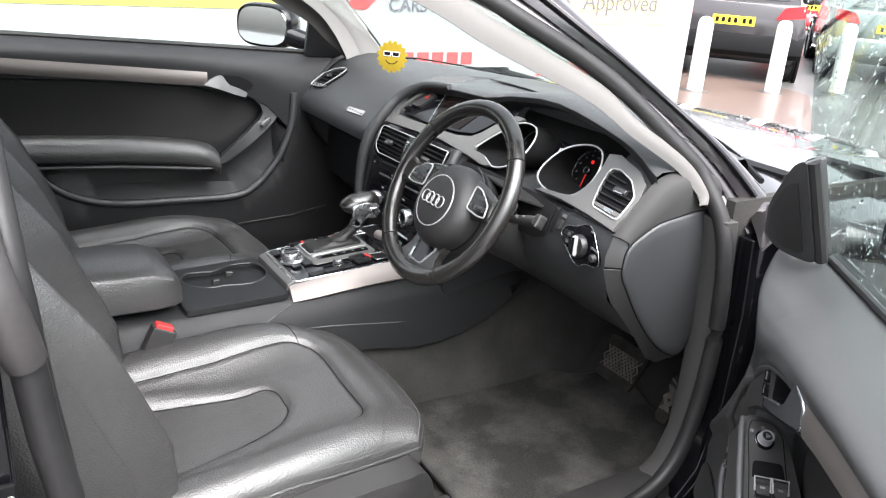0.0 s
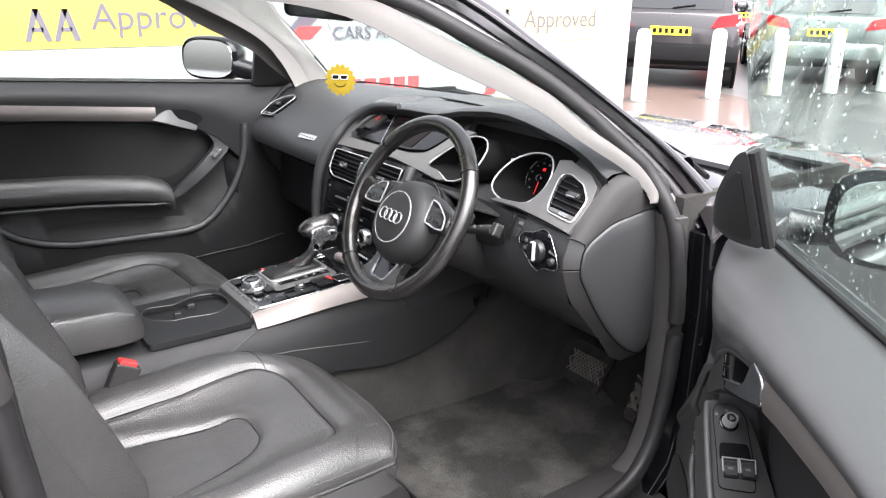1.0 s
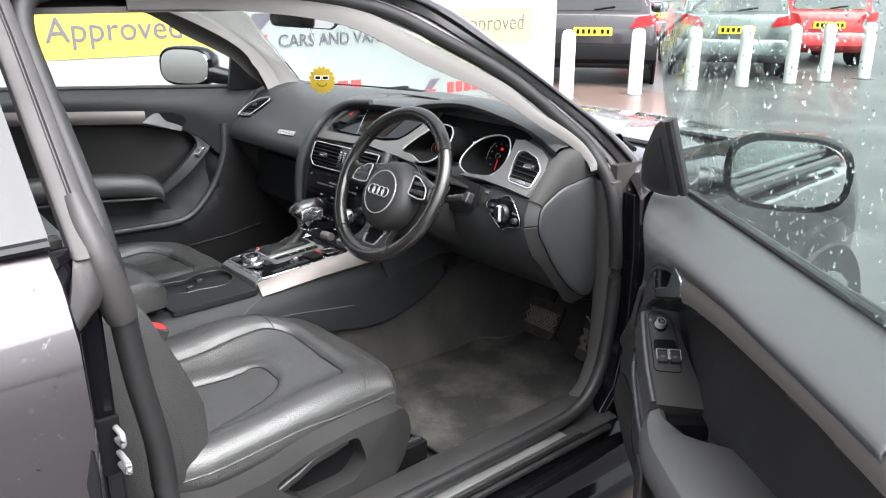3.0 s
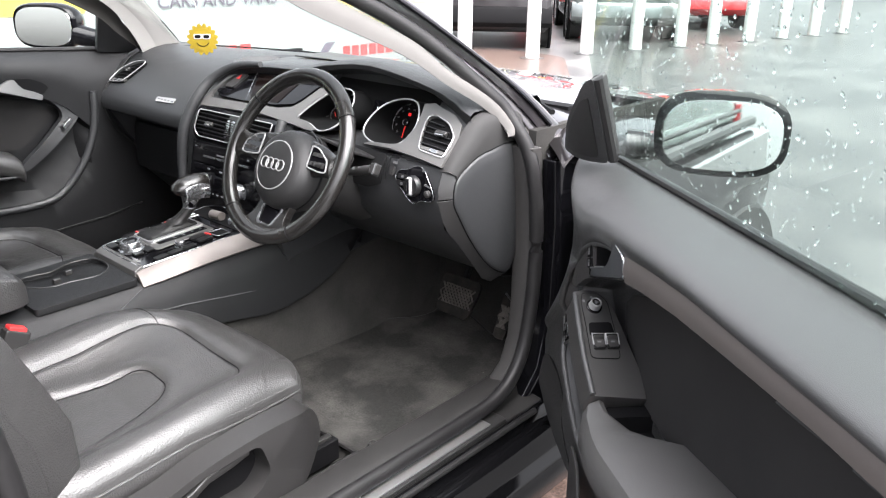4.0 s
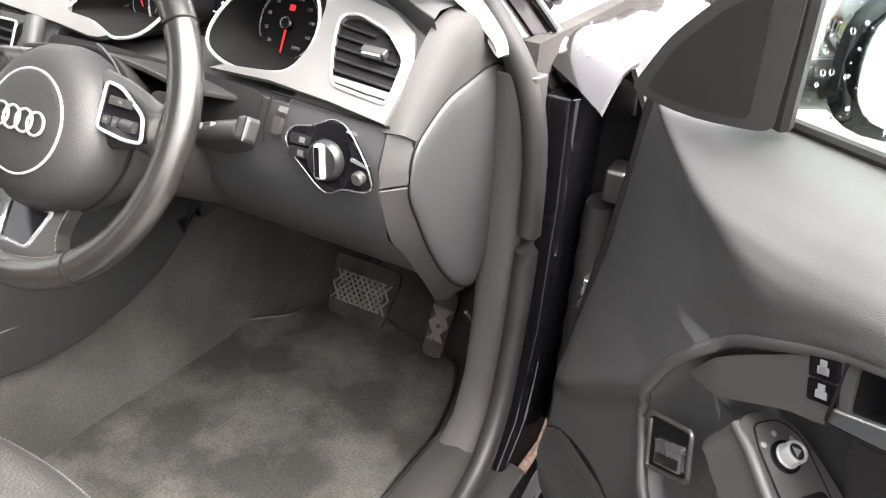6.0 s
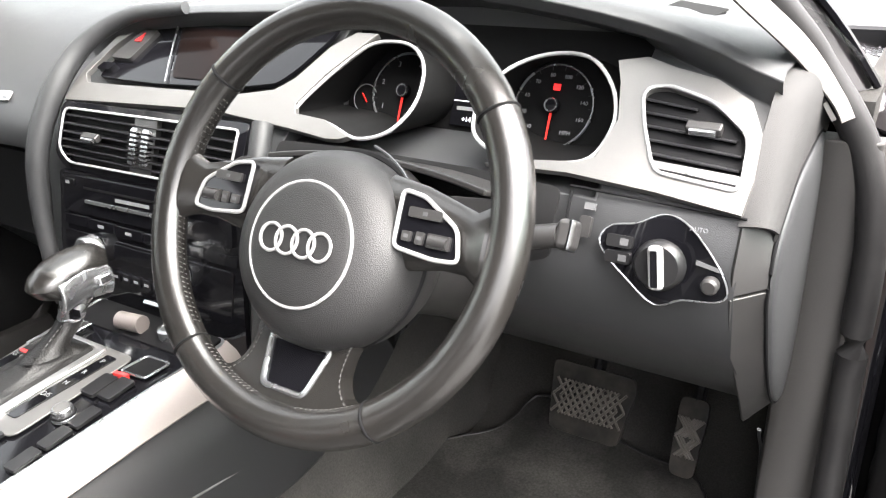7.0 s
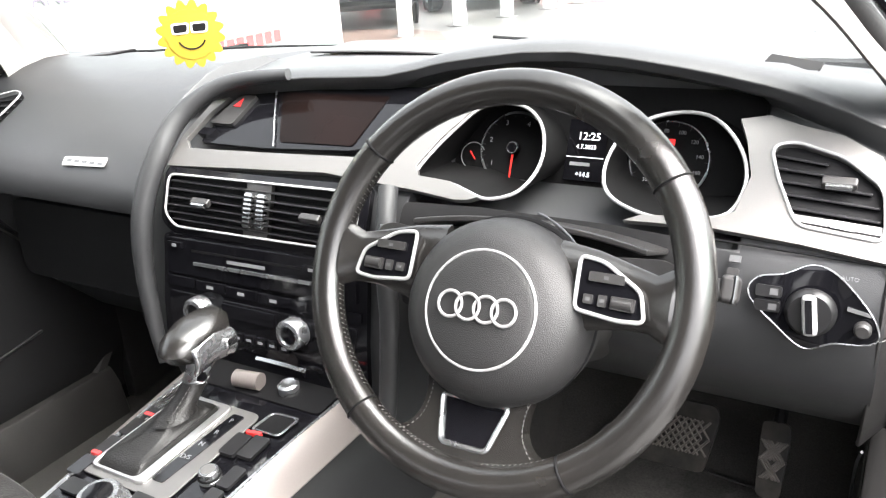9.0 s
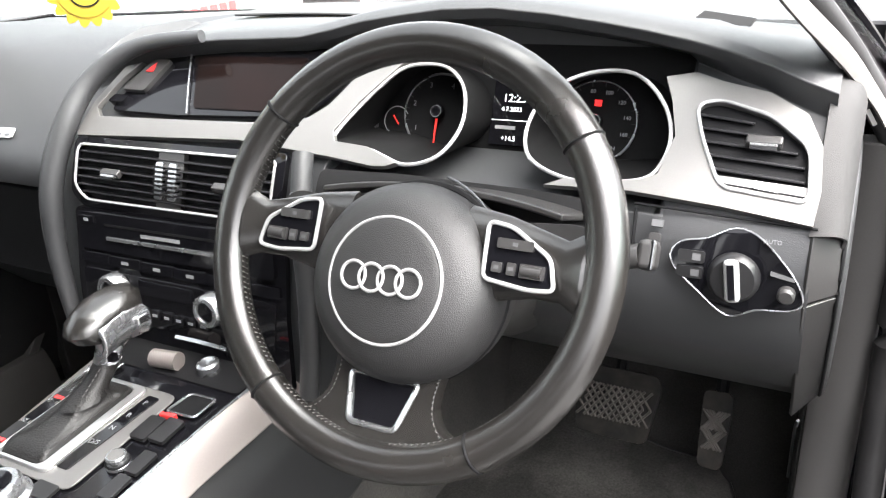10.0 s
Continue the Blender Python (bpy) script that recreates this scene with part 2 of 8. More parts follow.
BOLLARD = material("white_bollard_paint", (0.66, 0.66, 0.64), 0.5, grain=0.08, grain_scale=30, blotch=0.35, blotch_scale=8, blotch_color=(0.5, 0.49, 0.46))


# ---- mesh helpers ----
def part(name, bm, mat, parent=None, label="", bevel=0.0, kind=""):
    """Links a bmesh as one mesh object under a thing or a part."""
    bmesh.ops.remove_doubles(bm, verts=bm.verts, dist=1e-6)
    bmesh.ops.recalc_face_normals(bm, faces=bm.faces)
    for f in bm.faces:
        f.smooth = True
    for e in bm.edges:
        e.smooth = len(e.link_faces) == 2 and e.calc_face_angle(0) < radians(38)
    me = bpy.data.meshes.new(name)
    bm.to_mesh(me)
    bm.free()
    me.materials.append(mat)
    ob = new(name, me)
    if parent is not None:
        ob.parent = parent
        if parent.parent is None:
            ob.matrix_parent_inverse = parent.matrix_basis.inverted()
    if bevel:
        mod = ob.modifiers.new("soft_edges", "BEVEL")
        mod.width, mod.segments, mod.limit_method, mod.angle_limit = bevel, 2, "ANGLE", radians(38)
        mod.harden_normals = True
    return tagged(ob, label, kind=kind)


def thing(name, loc, label, category, group="", kind=""):
    ob = new(name)
    ob.empty_display_size = 0.05
    ob.matrix_basis = Matrix.Translation(loc)
    return tagged(ob, label, category, group, kind)


def box(bm, cx, cy, cz, sx, sy, sz, m=None):
    """A box of the given centre and full sizes, added to bm, turned by m about its centre."""
    vs = bmesh.ops.create_cube(bm, size=1)["verts"]
    t = Matrix.Translation((cx, cy, cz)) @ (m or Matrix()) @ Matrix.Diagonal((sx, sy, sz, 1))
    for v in vs:
        v.co = t @ v.co
    return bm


def boxbm(*a, m=None):
    return box(bmesh.new(), *a, m=m)


def sheet(loops, place, thick, acuts=(), bcuts=(), base=0.0):
    """A plate with an outline and holes, given in two coordinates, laid on a surface by place(a, b, height)."""
    bm = bmesh.new()
    for loop in loops:
        vs = [bm.verts.new((a, b, 0)) for a, b in loop]
        for i, v in enumerate(vs):
            bm.edges.new((v, vs[(i + 1) % len(vs)]))
    bmesh.ops.triangle_fill(bm, edges=bm.edges[:], use_beauty=True, use_dissolve=False)
    for axis, cuts in ((0, acuts), (1, bcuts)):
        for c in cuts:
            co, no = [0, 0, 0], [0, 0, 0]
            co[axis], no[axis] = c, 1
            bmesh.ops.bisect_plane(bm, geom=bm.verts[:] + bm.edges[:] + bm.faces[:], plane_co=co, plane_no=no)
    flat = bm.faces[:]
    low = bm.verts[:]
    up = [v for v in bmesh.ops.extrude_face_region(bm, geom=flat)["geom"] if isinstance(v, bmesh.types.BMVert)]
    for v in up:
        v.co = place(v.co.x, v.co.y, base + thick)
    for v in low:
        v.co = place(v.co.x, v.co.y, base)
    return bm


def spline(pts, n=6, closed=True):
    """Catmull-Rom through 2D or 3D points."""
    pts = [np.array(p, float) for p in pts]
    k = len(pts)
    out = []
    for i in range(k if closed else k - 1):
        p0, p1, p2, p3 = (pts[(i + j) % k] if closed else pts[min(max(i + j, 0), k - 1)] for j in (-1, 0, 1, 2))
        for s in range(n):
            t = s / n
            out.append(0.5 * (2 * p1 + (p2 - p0) * t + (2 * p0 - 5 * p1 + 4 * p2 - p3) * t**2 + (3 * p1 - p0 - 3 * p2 + p3) * t**3))
    if not closed:
        out.append(pts[-1])
    return out


def rounded(pts, r, n=4):
    """A closed 2D polygon with rounded corners."""
    out, k = [], len(pts)
    for i in range(k):
        a, b, c = (np.array(pts[(i + j) % k], float) for j in (-1, 0, 1))
        la, lc = np.linalg.norm(a - b), np.linalg.norm(c - b)
        q = min(r, la * 0.45, lc * 0.45)
        s, e = b + (a - b) / la * q, b + (c - b) / lc * q
        for j in range(n + 1):
            t = j / n
            out.append(s * (1 - t) ** 2 + 2 * b * t * (1 - t) + e * t**2)
    return out


def tube(points, r, closed=False, seg=8, bm=None, flat=1.0, up=(0, 0, 1)):
    """A round bar along points; r may be a list. flat: thickness along up over thickness across."""
    bm = bm or bmesh.new()
    pts = [Vector(p) for p in points]
    k = len(pts)
    rad = r if isinstance(r, (list, tuple)) else [r] * k
    rings = []
    for i, p in enumerate(pts):
        a, b = (pts[(i - 1) % k], pts[(i + 1) % k]) if closed else (pts[max(i - 1, 0)], pts[min(i + 1, k - 1)])
        d = (b - a).normalized()
        s = d.cross(Vector(up))
        s = (s if s.length > 1e-4 else d.cross(Vector((1, 0.3, 0)))).normalized()
        w = s.cross(d)
        rings.append([bm.verts.new(p + rad[i] * (math.cos(q) * s + flat * math.sin(q) * w)) for q in (2 * math.pi * j / seg for j in range(seg))])
    for i in range(k if closed else k - 1):
        a, b = rings[i], rings[(i + 1) % k]
        for j in range(seg):
            bm.faces.new((a[j], a[(j + 1) % seg], b[(j + 1) % seg], b[j]))
    if not closed:
        bm.faces.new(rings[0])
        bm.faces.new(rings[-1][::-1])
    return bm


def loft(rings, closed=True, caps=True, bm=None):
    """A skin over rings of points of equal count."""
    bm = bm or bmesh.new()
    rs = [[bm.verts.new(p) for p in ring] for ring in rings]
    n = len(rs[0])
    for a, b in zip(rs, rs[1:]):
        for j in range(n if closed else n - 1):
            bm.faces.new((a[j], a[(j + 1) % n], b[(j + 1) % n], b[j]))
    if caps and closed:
        bm.faces.new(rs[0][::-1])
        bm.faces.new(rs[-1])
    return bm


def skin(fn, us, vs, thick=0.0):
    """A curved panel fn(u, v), with thickness."""
    bm = bmesh.new()
    g = [[bm.verts.new(fn(u, v)) for v in vs] for u in us]
    for a, b in zip(g, g[1:]):
        for j in range(len(vs) - 1):
            bm.faces.new((a[j], a[j + 1], b[j + 1], b[j]))
    bmesh.ops.recalc_face_normals(bm, faces=bm.faces)
    if thick:
        bmesh.ops.solidify(bm, geom=bm.faces[:], thickness=thick)
    return bm


def turned(profile, m, seg=32, bm=None, sx=1.0, sy=1.0):
    """A body of revolution: profile of (radius, height) about the z axis of m."""
    return loft([[m @ Vector((sx * r * math.cos(a), sy * r * math.sin(a), h)) for a in (2 * math.pi * j / seg for j in range(seg))] for r, h in profile], bm=bm)


def ring(m, R, r, seg=40, sec=8, bm=None, a0=0.0, a1=2 * math.pi, sx=1.0, sy=1.0):
    full = abs(a1 - a0 - 2 * math.pi) < 1e-6
    k = seg if full else seg + 1
    pts = [m @ Vector((R * sx * math.cos(a), R * sy * math.sin(a), 0)) for a in (a0 + (a1 - a0) * j / seg for j in range(k))]
    return tube(pts, r, full, sec, bm, up=(m.to_3x3() @ Vector((0, 0, 1))))


def lettering(text, size, m, mat, parent, name="lettering", depth=0.0004):
    """Raised lettering as a mesh, centred on m."""
    cu = bpy.data.curves.new(name, "FONT")
    cu.body, cu.size, cu.align_x, cu.align_y, cu.extrude, cu.resolution_u = text, size, "CENTER", "CENTER", depth, 3
    tmp = bpy.data.objects.new(name, cu)
    me = bpy.data.meshes.new_from_object(tmp)
    bpy.data.objects.remove(tmp)
    bm = bmesh.new()
    bm.from_mesh(me)
    bpy.data.meshes.remove(me)
    bm.transform(m)
    return part(name, bm, mat, parent)


def axes(o, ex, ey):
    """A frame with its origin, x axis and y axis."""
    ex = Vector(ex).normalized()
    ez = ex.cross(Vector(ey)).normalized()
    m = Matrix((ex, ez.cross(ex), ez)).transposed().to_4x4()
    return Matrix.Translation(o) @ m


def bumpy(x, a, b):
    t = min(1, max(0, (x - a) / (b - a)))
    return t * t * (3 - 2 * t)


def lerp(x, xs, ys):
    return float(np.interp(x, xs, ys))


# ---- outside ----
ground = part("ground", boxbm(0, 60, -0.1, 500, 500, 0.2), ASPHALT)
tagged(ground, "wet grey worn tarmac car park ground", "ground", kind="structure")
bay = [(-9, -7), (1.05, -7), (1.05, 0.6), (-0.9, 3.4), (-4.3, 8.1), (-9, 8.4)]
tagged(part("pavement", sheet([rounded(bay, 0.3)], lambda a, b, h: Vector((a, b, h)), 0.005), REDGRAVEL),
       "reddish stone-chip tarmac parking bay under the car", "pavement", kind="structure")


def sign_board(y0, y1):
    """A long low hoarding with printed panels; it stands on the ground beside the parked car."""
    t = thing("sign_board", (-3.25, (y0 + y1) / 2, 0), "pale grey printed sign board with yellow panels", "sign board")
    part("backing_board", boxbm(-3.25, (y0 + y1) / 2, 1.02, 0.06, y1 - y0, 2.04), BOARD, t, bevel=0.004)

    def face(y, z, h):
        return Vector((-3.218 + h, y, z))

    # the second panel takes the paler film, with glare painted in
    for a, b, z0, z1 in ((-1.2, 1.27, 0.93, 1.22), (2.93, 4.29, 0.88, 1.17)):
        part("yellow_panel", sheet([rounded([(a, z0), (b, z0), (b, z1), (a, z1)], 0.012)], face, 0.003), SIGNYELLOW if a < 0 else SIGNPALE, t, "yellow printed panel" if a < 0 else "yellow panel paled for glare")

    def words(text, size, y, z, mat):
        lettering(text, size, axes((-3.212, y, z), (0, 1, 0), (0, 0, 1)), mat, t, "lettering", 0.002)

    words("Approved", 0.205, 0.655, 1.090, SIGNDARK)
    words("Approved", 0.195, 3.80, 1.045, SIGNDARK)
    words("CARS AND VANS", 0.122, 2.21, 0.975, SIGNDARK)
    words("AND VANS", 0.11, 3.86, 0.40, SIGNDARK)
    for y, z in ((-0.02, 0.97), (0.125, 0.97), (3.10, 0.955), (3.245, 0.955)):
        for o in ([(-0.1, 0), (-0.065, 0), (0.005, 0.2), (-0.035, 0.2)], [(0.005, 0.2), (-0.035, 0.2), (0.03, 0), (0.07, 0)], [(-0.05, 0.06), (0.02, 0.06), (0.02, 0.085), (-0.05, 0.085)]):
            part("emblem_stroke", sheet([[(y + a * 0.8, z + b * 0.85) for a, b in o]], face, 0.004, base=0.003), SIGNDARK, t)
    for k, (y, z) in enumerate(((1.43, 1.005), (3.04, 0.53))):
        s = 1.0 if k < 1 else 0.6
        part("chevron", sheet([[(y, z), (y + 0.13 * s, z), (y + 0.3 * s, z + 0.16 * s), (y + 0.14 * s, z + 0.16 * s)]], face, 0.003), SIGNDARK, t, "grey slanted bar")
        part("chevron", sheet([[(y - 0.02, z - 0.06 * s), (y + 0.15 * s, z - 0.06 * s), (y + 0.24 * s, z + 0.02 * s), (y + 0.07 * s, z + 0.02 * s)]], face, 0.005), SIGNRED, t, "red slanted bar")
    for y0, z, w in ((1.62, 0.585, 0.120), (3.30, 0.50, 0.094)):
        for k in range(7):
            y = y0 + w * k
            part("printed_bar", sheet([[(y, z), (y + 0.76 * w, z), (y + 0.76 * w, z + 0.085), (y, z + 0.085)]], face, 0.003), SIGNRED, t, "red printed block")
    for y in (-0.9, 1.4, 3.9):
        part("post", boxbm(-3.32, y, 0.95, 0.08, 0.08, 1.9), DARK, t, bevel=0.004)


sign_board(-2.6, 4.62)


def bollard(x, y):
    t = thing("bollard", (x, y, 0), "white painted round-topped bollard on the car park", "bollard", "row of bollards")
    m = Matrix.Translation((x, y, 0))
    part("post", turned([(0.088, 0), (0.09, 0.02), (0.088, 0.7), (0.085, 0.77), (0.07, 0.815), (0.04, 0.835), (0.005, 0.84)], m, 20), BOLLARD, t)
    part("collar", turned([(0.16, 0.0), (0.16, 0.008), (0.092, 0.016)], m, 20), ASPHALT, t)
    return t


first_bollard = bollard(-4.5, 7.65)
for x, y in ((-4.78, 6.62), (-4.28, 8.6), (-4.04, 9.5), (-3.8, 10.4), (-3.62, 11.1), (-3.4, 11.95), (-3.2, 12.85), (-3.0, 13.75), (-2.8, 14.65)):
    copy_thing(first_bollard, Matrix.Translation((x, y, 0)))

LAMPRED = material("red_lamp_glass", (0.45, 0.01, 0.015), 0.15, coat=0.5)
PLATE = material("yellow_plate", (0.75, 0.58, 0.03), 0.4)
TYRE = material("tyre_rubber", (0.02, 0.02, 0.02), 0.75, grain=0.2)
ALLOY = material("alloy_wheel", (0.45, 0.45, 0.46), 0.3, 0.9)
CARGLASS = material("dark_car_glass", (0.012, 0.014, 0.015), 0.05, coat=0.5)


def parked_car(name, x, y, fx, fy, L, W, Hh, paint, label, roof_drop=0.12, bumper=None):
    """A parked hatchback whose rear axle's middle lies at x, y and that faces along (fx, fy)."""
    k = math.hypot(fx, fy)
    fx, fy = fx / k, fy / k
    m = axes((x, y, 0), (fy, -fx, 0), (fx, fy, 0))
    t = thing(name, (x, y, 0), label, "car", "parked cars")
    h = W / 2
    rear, front = -0.72, L - 0.72
    # lower body: rings along the car
    st = [(rear, 0.90, 0.42, 0.80), (rear + 0.06, 0.97, 0.32, 0.98), (rear + 0.25, 1.0, 0.24, 1.02), (0.5, 1.0, 0.22, 1.0), (1.4, 1.0, 0.22, 0.97), (2.1, 1.0, 0.22, 0.95),
          (front - 0.6, 0.97, 0.24, 0.86), (front - 0.15, 0.88, 0.3, 0.74), (front, 0.7, 0.38, 0.6)]
    s = Hh / 1.55
    rings_ = []
    for yy, w, z0, z1 in st:
        z1 *= s
        zm = z0 + 0.55 * (z1 - z0)
        rings_.append([m @ Vector(p) for p in ((-h * w * 0.9, yy, z0), (h * w * 0.9, yy, z0), (h * w, yy, z0 + 0.1), (h * w, yy, zm), (h * w * 0.94, yy, z1 - 0.02), (h * w * 0.88, yy, z1),
                                               (-h * w * 0.88, yy, z1), (-h * w * 0.94, yy, z1 - 0.02), (-h * w, yy, zm), (-h * w, yy, z0 + 0.1))])
    body = part("body", loft(rings_), paint, t, bevel=0.012)
    # cabin
    z1 = 0.98 * s
    cab = [(rear + 0.1, 0.86, z1, z1 + 0.02), (rear + 0.22, 0.82, z1, Hh - roof_drop), (rear + 0.4, 0.76, z1, Hh - 0.03), (0.5, 0.76, z1, Hh), (1.1, 0.75, z1, Hh - 0.04), (1.55, 0.78, z1, Hh - 0.22), (2.15, 0.84, z1, z1 + 0.02)]
    part("cabin_roof", loft([[m @ Vector(p) for p in ((-h * 0.9, yy, a - 0.03), (h * 0.9, yy, a - 0.03), (h * w * 1.02, yy, a + (b - a) * 0.5), (h * w, yy, b - 0.05), (h * w * 0.85, yy, b), (-h * w * 0.85, yy, b), (-h * w, yy, b - 0.05), (-h * w * 1.02, yy, a + (b - a) * 0.5))]
                             for yy, w, a, b in cab]), paint, t, bevel=0.02)
    zt = Hh - roof_drop - 0.02

    def tail(a, b, q):
        f = (b - z1) / max(0.05, zt - z1)
        return m @ Vector((a, rear + 0.095 + 0.13 * f - q, b))

    w0, w1 = h * 0.74, h * 0.66
    part("rear_window", sheet([rounded([(-w0, z1 + 0.05), (w0, z1 + 0.05), (w1, zt - 0.01), (-w1, zt - 0.01)], 0.06)], tail, 0.02, base=0.002), CARGLASS, t)
    part("wiper", tube([tail(0.0, z1 + 0.06, 0.03), tail(0.28, z1 + 0.1, 0.035)], 0.012, seg=6), DARK, t)
    for sgn in (-1, 1):
        part("side_window", sheet([rounded([(rear + 0.5, z1 + 0.03), (1.75, z1 + 0.03), (1.15, Hh - 0.12), (rear + 0.6, Hh - 0.13)], 0.08)],
                                  lambda a, b, q, sg=sgn: m @ Vector((sg * (h * 0.9 - 0.14 * (b - z1) / (Hh - z1) * h * 1.1 + q), a, b)), 0.012, base=0.0), CARGLASS, t)
        lamp = [(sgn * h * 0.56, 0.80 * s), (sgn * h * 0.95, 0.84 * s), (sgn * h * 0.95, 0.99 * s), (sgn * h * 0.66, 0.95 * s)]
        part("tail_lamp", sheet([rounded(lamp, 0.03)], lambda a, b, q: m @ Vector((a, rear + 0.075 - q - (0.06 if abs(a) < h * 0.8 else 0.0), b)), 0.05), LAMPRED, t)
        part("door_mirror", turned([(0.02, -0.1), (0.08, -0.06), (0.09, 0.06), (0.03, 0.1)], m @ Matrix.Translation((sgn * (h + 0.09), 1.45, z1 + 0.05)) @ pose(0, 0, 0, 0, 90, 0), 12), paint, t)
        for yy in (0.0, L * 0.61):
            c = m @ Matrix.Translation((sgn * (h - 0.11), yy, 0.32)) @ pose(0, 0, 0, 0, 90, 0)
            wheel = part("wheel", turned([(0.2, -0.11), (0.29, -0.11), (0.32, -0.08), (0.32, 0.08), (0.29, 0.11), (0.2, 0.11)], c, 28), TYRE, t)
            part("rim", turned([(0.21, sgn * 0.09), (0.2, sgn * 0.112), (0.06, sgn * 0.10), (0.01, sgn * 0.115)], c, 24), ALLOY, wheel)
            arch = m @ Matrix.Translation((sgn * (h - 0.005), yy, 0.32)) @ pose(0, 0, 0, 0, 90, 0)
            part("wheel_arch", ring(arch, 0.36, 0.03, 28, 6), bumper or DARK, t)
    part("rear_bumper", loft([[m @ Vector((a * h, rear + (0.02 if abs(a) > 0.85 else -0.035) + dy, z)) for a in (-1.0, -0.8, 0, 0.8, 1.0)] + [m @ Vector((a * h, rear + 0.2, z)) for a in (1.0, 0, -1.0)]
                              for z, dy in ((0.32, 0.06), (0.38, 0.0), (0.56, 0.0), (0.6, 0.03))]), bumper or paint, t, bevel=0.012)
    part("number_plate", sheet([rounded([(-0.26, 0.70 * s), (0.26, 0.70 * s), (0.26, 0.70 * s + 0.11), (-0.26, 0.70 * s + 0.11)], 0.01)], lambda a, b, q: m @ Vector((a, rear - 0.0 - q, b)), 0.03), PLATE, t, "yellow plate with dark bars")
    for i in range(6):
        a = -0.2 + 0.075 * i + (0.03 if i > 3 else 0)
        part("plate_bar", sheet([[(a - 0.02, 0.7 * s + 0.025), (a + 0.02, 0.7 * s + 0.025), (a + 0.02, 0.7 * s + 0.085), (a - 0.02, 0.7 * s + 0.085)]], lambda a_, b, q: m @ Vector((a_, rear - 0.03 - q, b)), 0.003), DARK, t)
    return t


GREY_PAINT = material("dark_grey_car_paint", (0.022, 0.020, 0.022), 0.30, 0.2, coat=0.7, grain=0.1)
SILVER_PAINT = material("pale_green_grey_car_paint", (0.13, 0.15, 0.147), 0.30, 0.5, coat=1.0, grain=0.1)
BLACK_PAINT = material("black_car_paint", (0.005, 0.005, 0.0055), 0.2, grain=0.1, spec=0.12)
RED_PAINT = material("red_car_paint", (0.50, 0.02, 0.025), 0.25, 0.0, coat=1.0, grain=0.1)
parked_car("crossover_car", -5.85, 8.40, -0.62, 0.78, 4.3, 1.76, 1.55, GREY_PAINT, "dark grey crossover car parked behind white bollards", bumper=DARK)
parked_car("hatchback_car", -5.05, 10.75, -0.62, 0.78, 4.1, 1.68, 1.5, SILVER_PAINT, "pale green-grey hatchback car parked behind white bollards")
parked_car("hatchback_car", -5.05, 13.7, -0.65, 0.76, 3.6, 1.62, 1.48, RED_PAINT, "small red hatchback car parked behind white bollards")
parked_car("hatchback_car", -9.6, 15.4, -0.65, 0.76, 4.0, 1.72, 1.5, RED_PAINT, "red hatchback car parked further off in the row")
parked_car("crossover_car", -8.6, 34.0, 0.95, -0.3, 4.5, 1.85, 1.7, GREY_PAINT, "dark crossover car parked at the far side of the car park")
parked_car("crossover_car", 3.5, -4.75, -1.0, 0.05, 4.3, 1.85, 1.62, BLACK_PAINT, "black crossover car parked behind the open car")


# ---- car body ----
car = thing("car", (0.8, -0.2, 0), "black two-door car with its driver door open, wet paint", "car")


def yscreen(x):
    return 0.78 - 0.58 * x * x


# floor, toe board and tunnel carpet
part("floor_carpet", skin(lambda u, v: Vector((u, *[(-1.6, 0.272), (-0.9, 0.272), (0.40, 0.275), (0.58, 0.297), (0.70, 0.395), (0.80, 0.615), (0.84, 0.80)][v])), [-0.72 + 0.06 * i for i in range(25)], range(7), 0.012), CARPET, car, "dark grey carpet")
part("tunnel_carpet", loft([[Vector((0.02 + w * a, y, z)) for a, z in ((-1.25, 0.27), (-1.0, 0.40), (-0.75, top), (0.75, top), (1.0, 0.40), (1.25, 0.27))] for y, w, top in ((-1.6, 0.13, 0.5), (-0.3, 0.13, 0.5), (0.3, 0.15, 0.53), (0.8, 0.17, 0.55))]), CARPET, car, "dark grey tunnel carpet")
for sg in (1, -1):
    # passenger's side near-black: the footwell's shade is in its colour
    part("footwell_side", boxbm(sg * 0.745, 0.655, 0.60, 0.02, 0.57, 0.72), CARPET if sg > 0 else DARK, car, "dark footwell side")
    part("rear_side_trim", boxbm(sg * 0.745, -1.35, 0.66, 0.03, 1.06, 0.74), HARD, car, "black rear side trim")
# near-black as well, with the footwell's shade put in
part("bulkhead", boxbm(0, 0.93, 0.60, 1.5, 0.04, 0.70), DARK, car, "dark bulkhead")
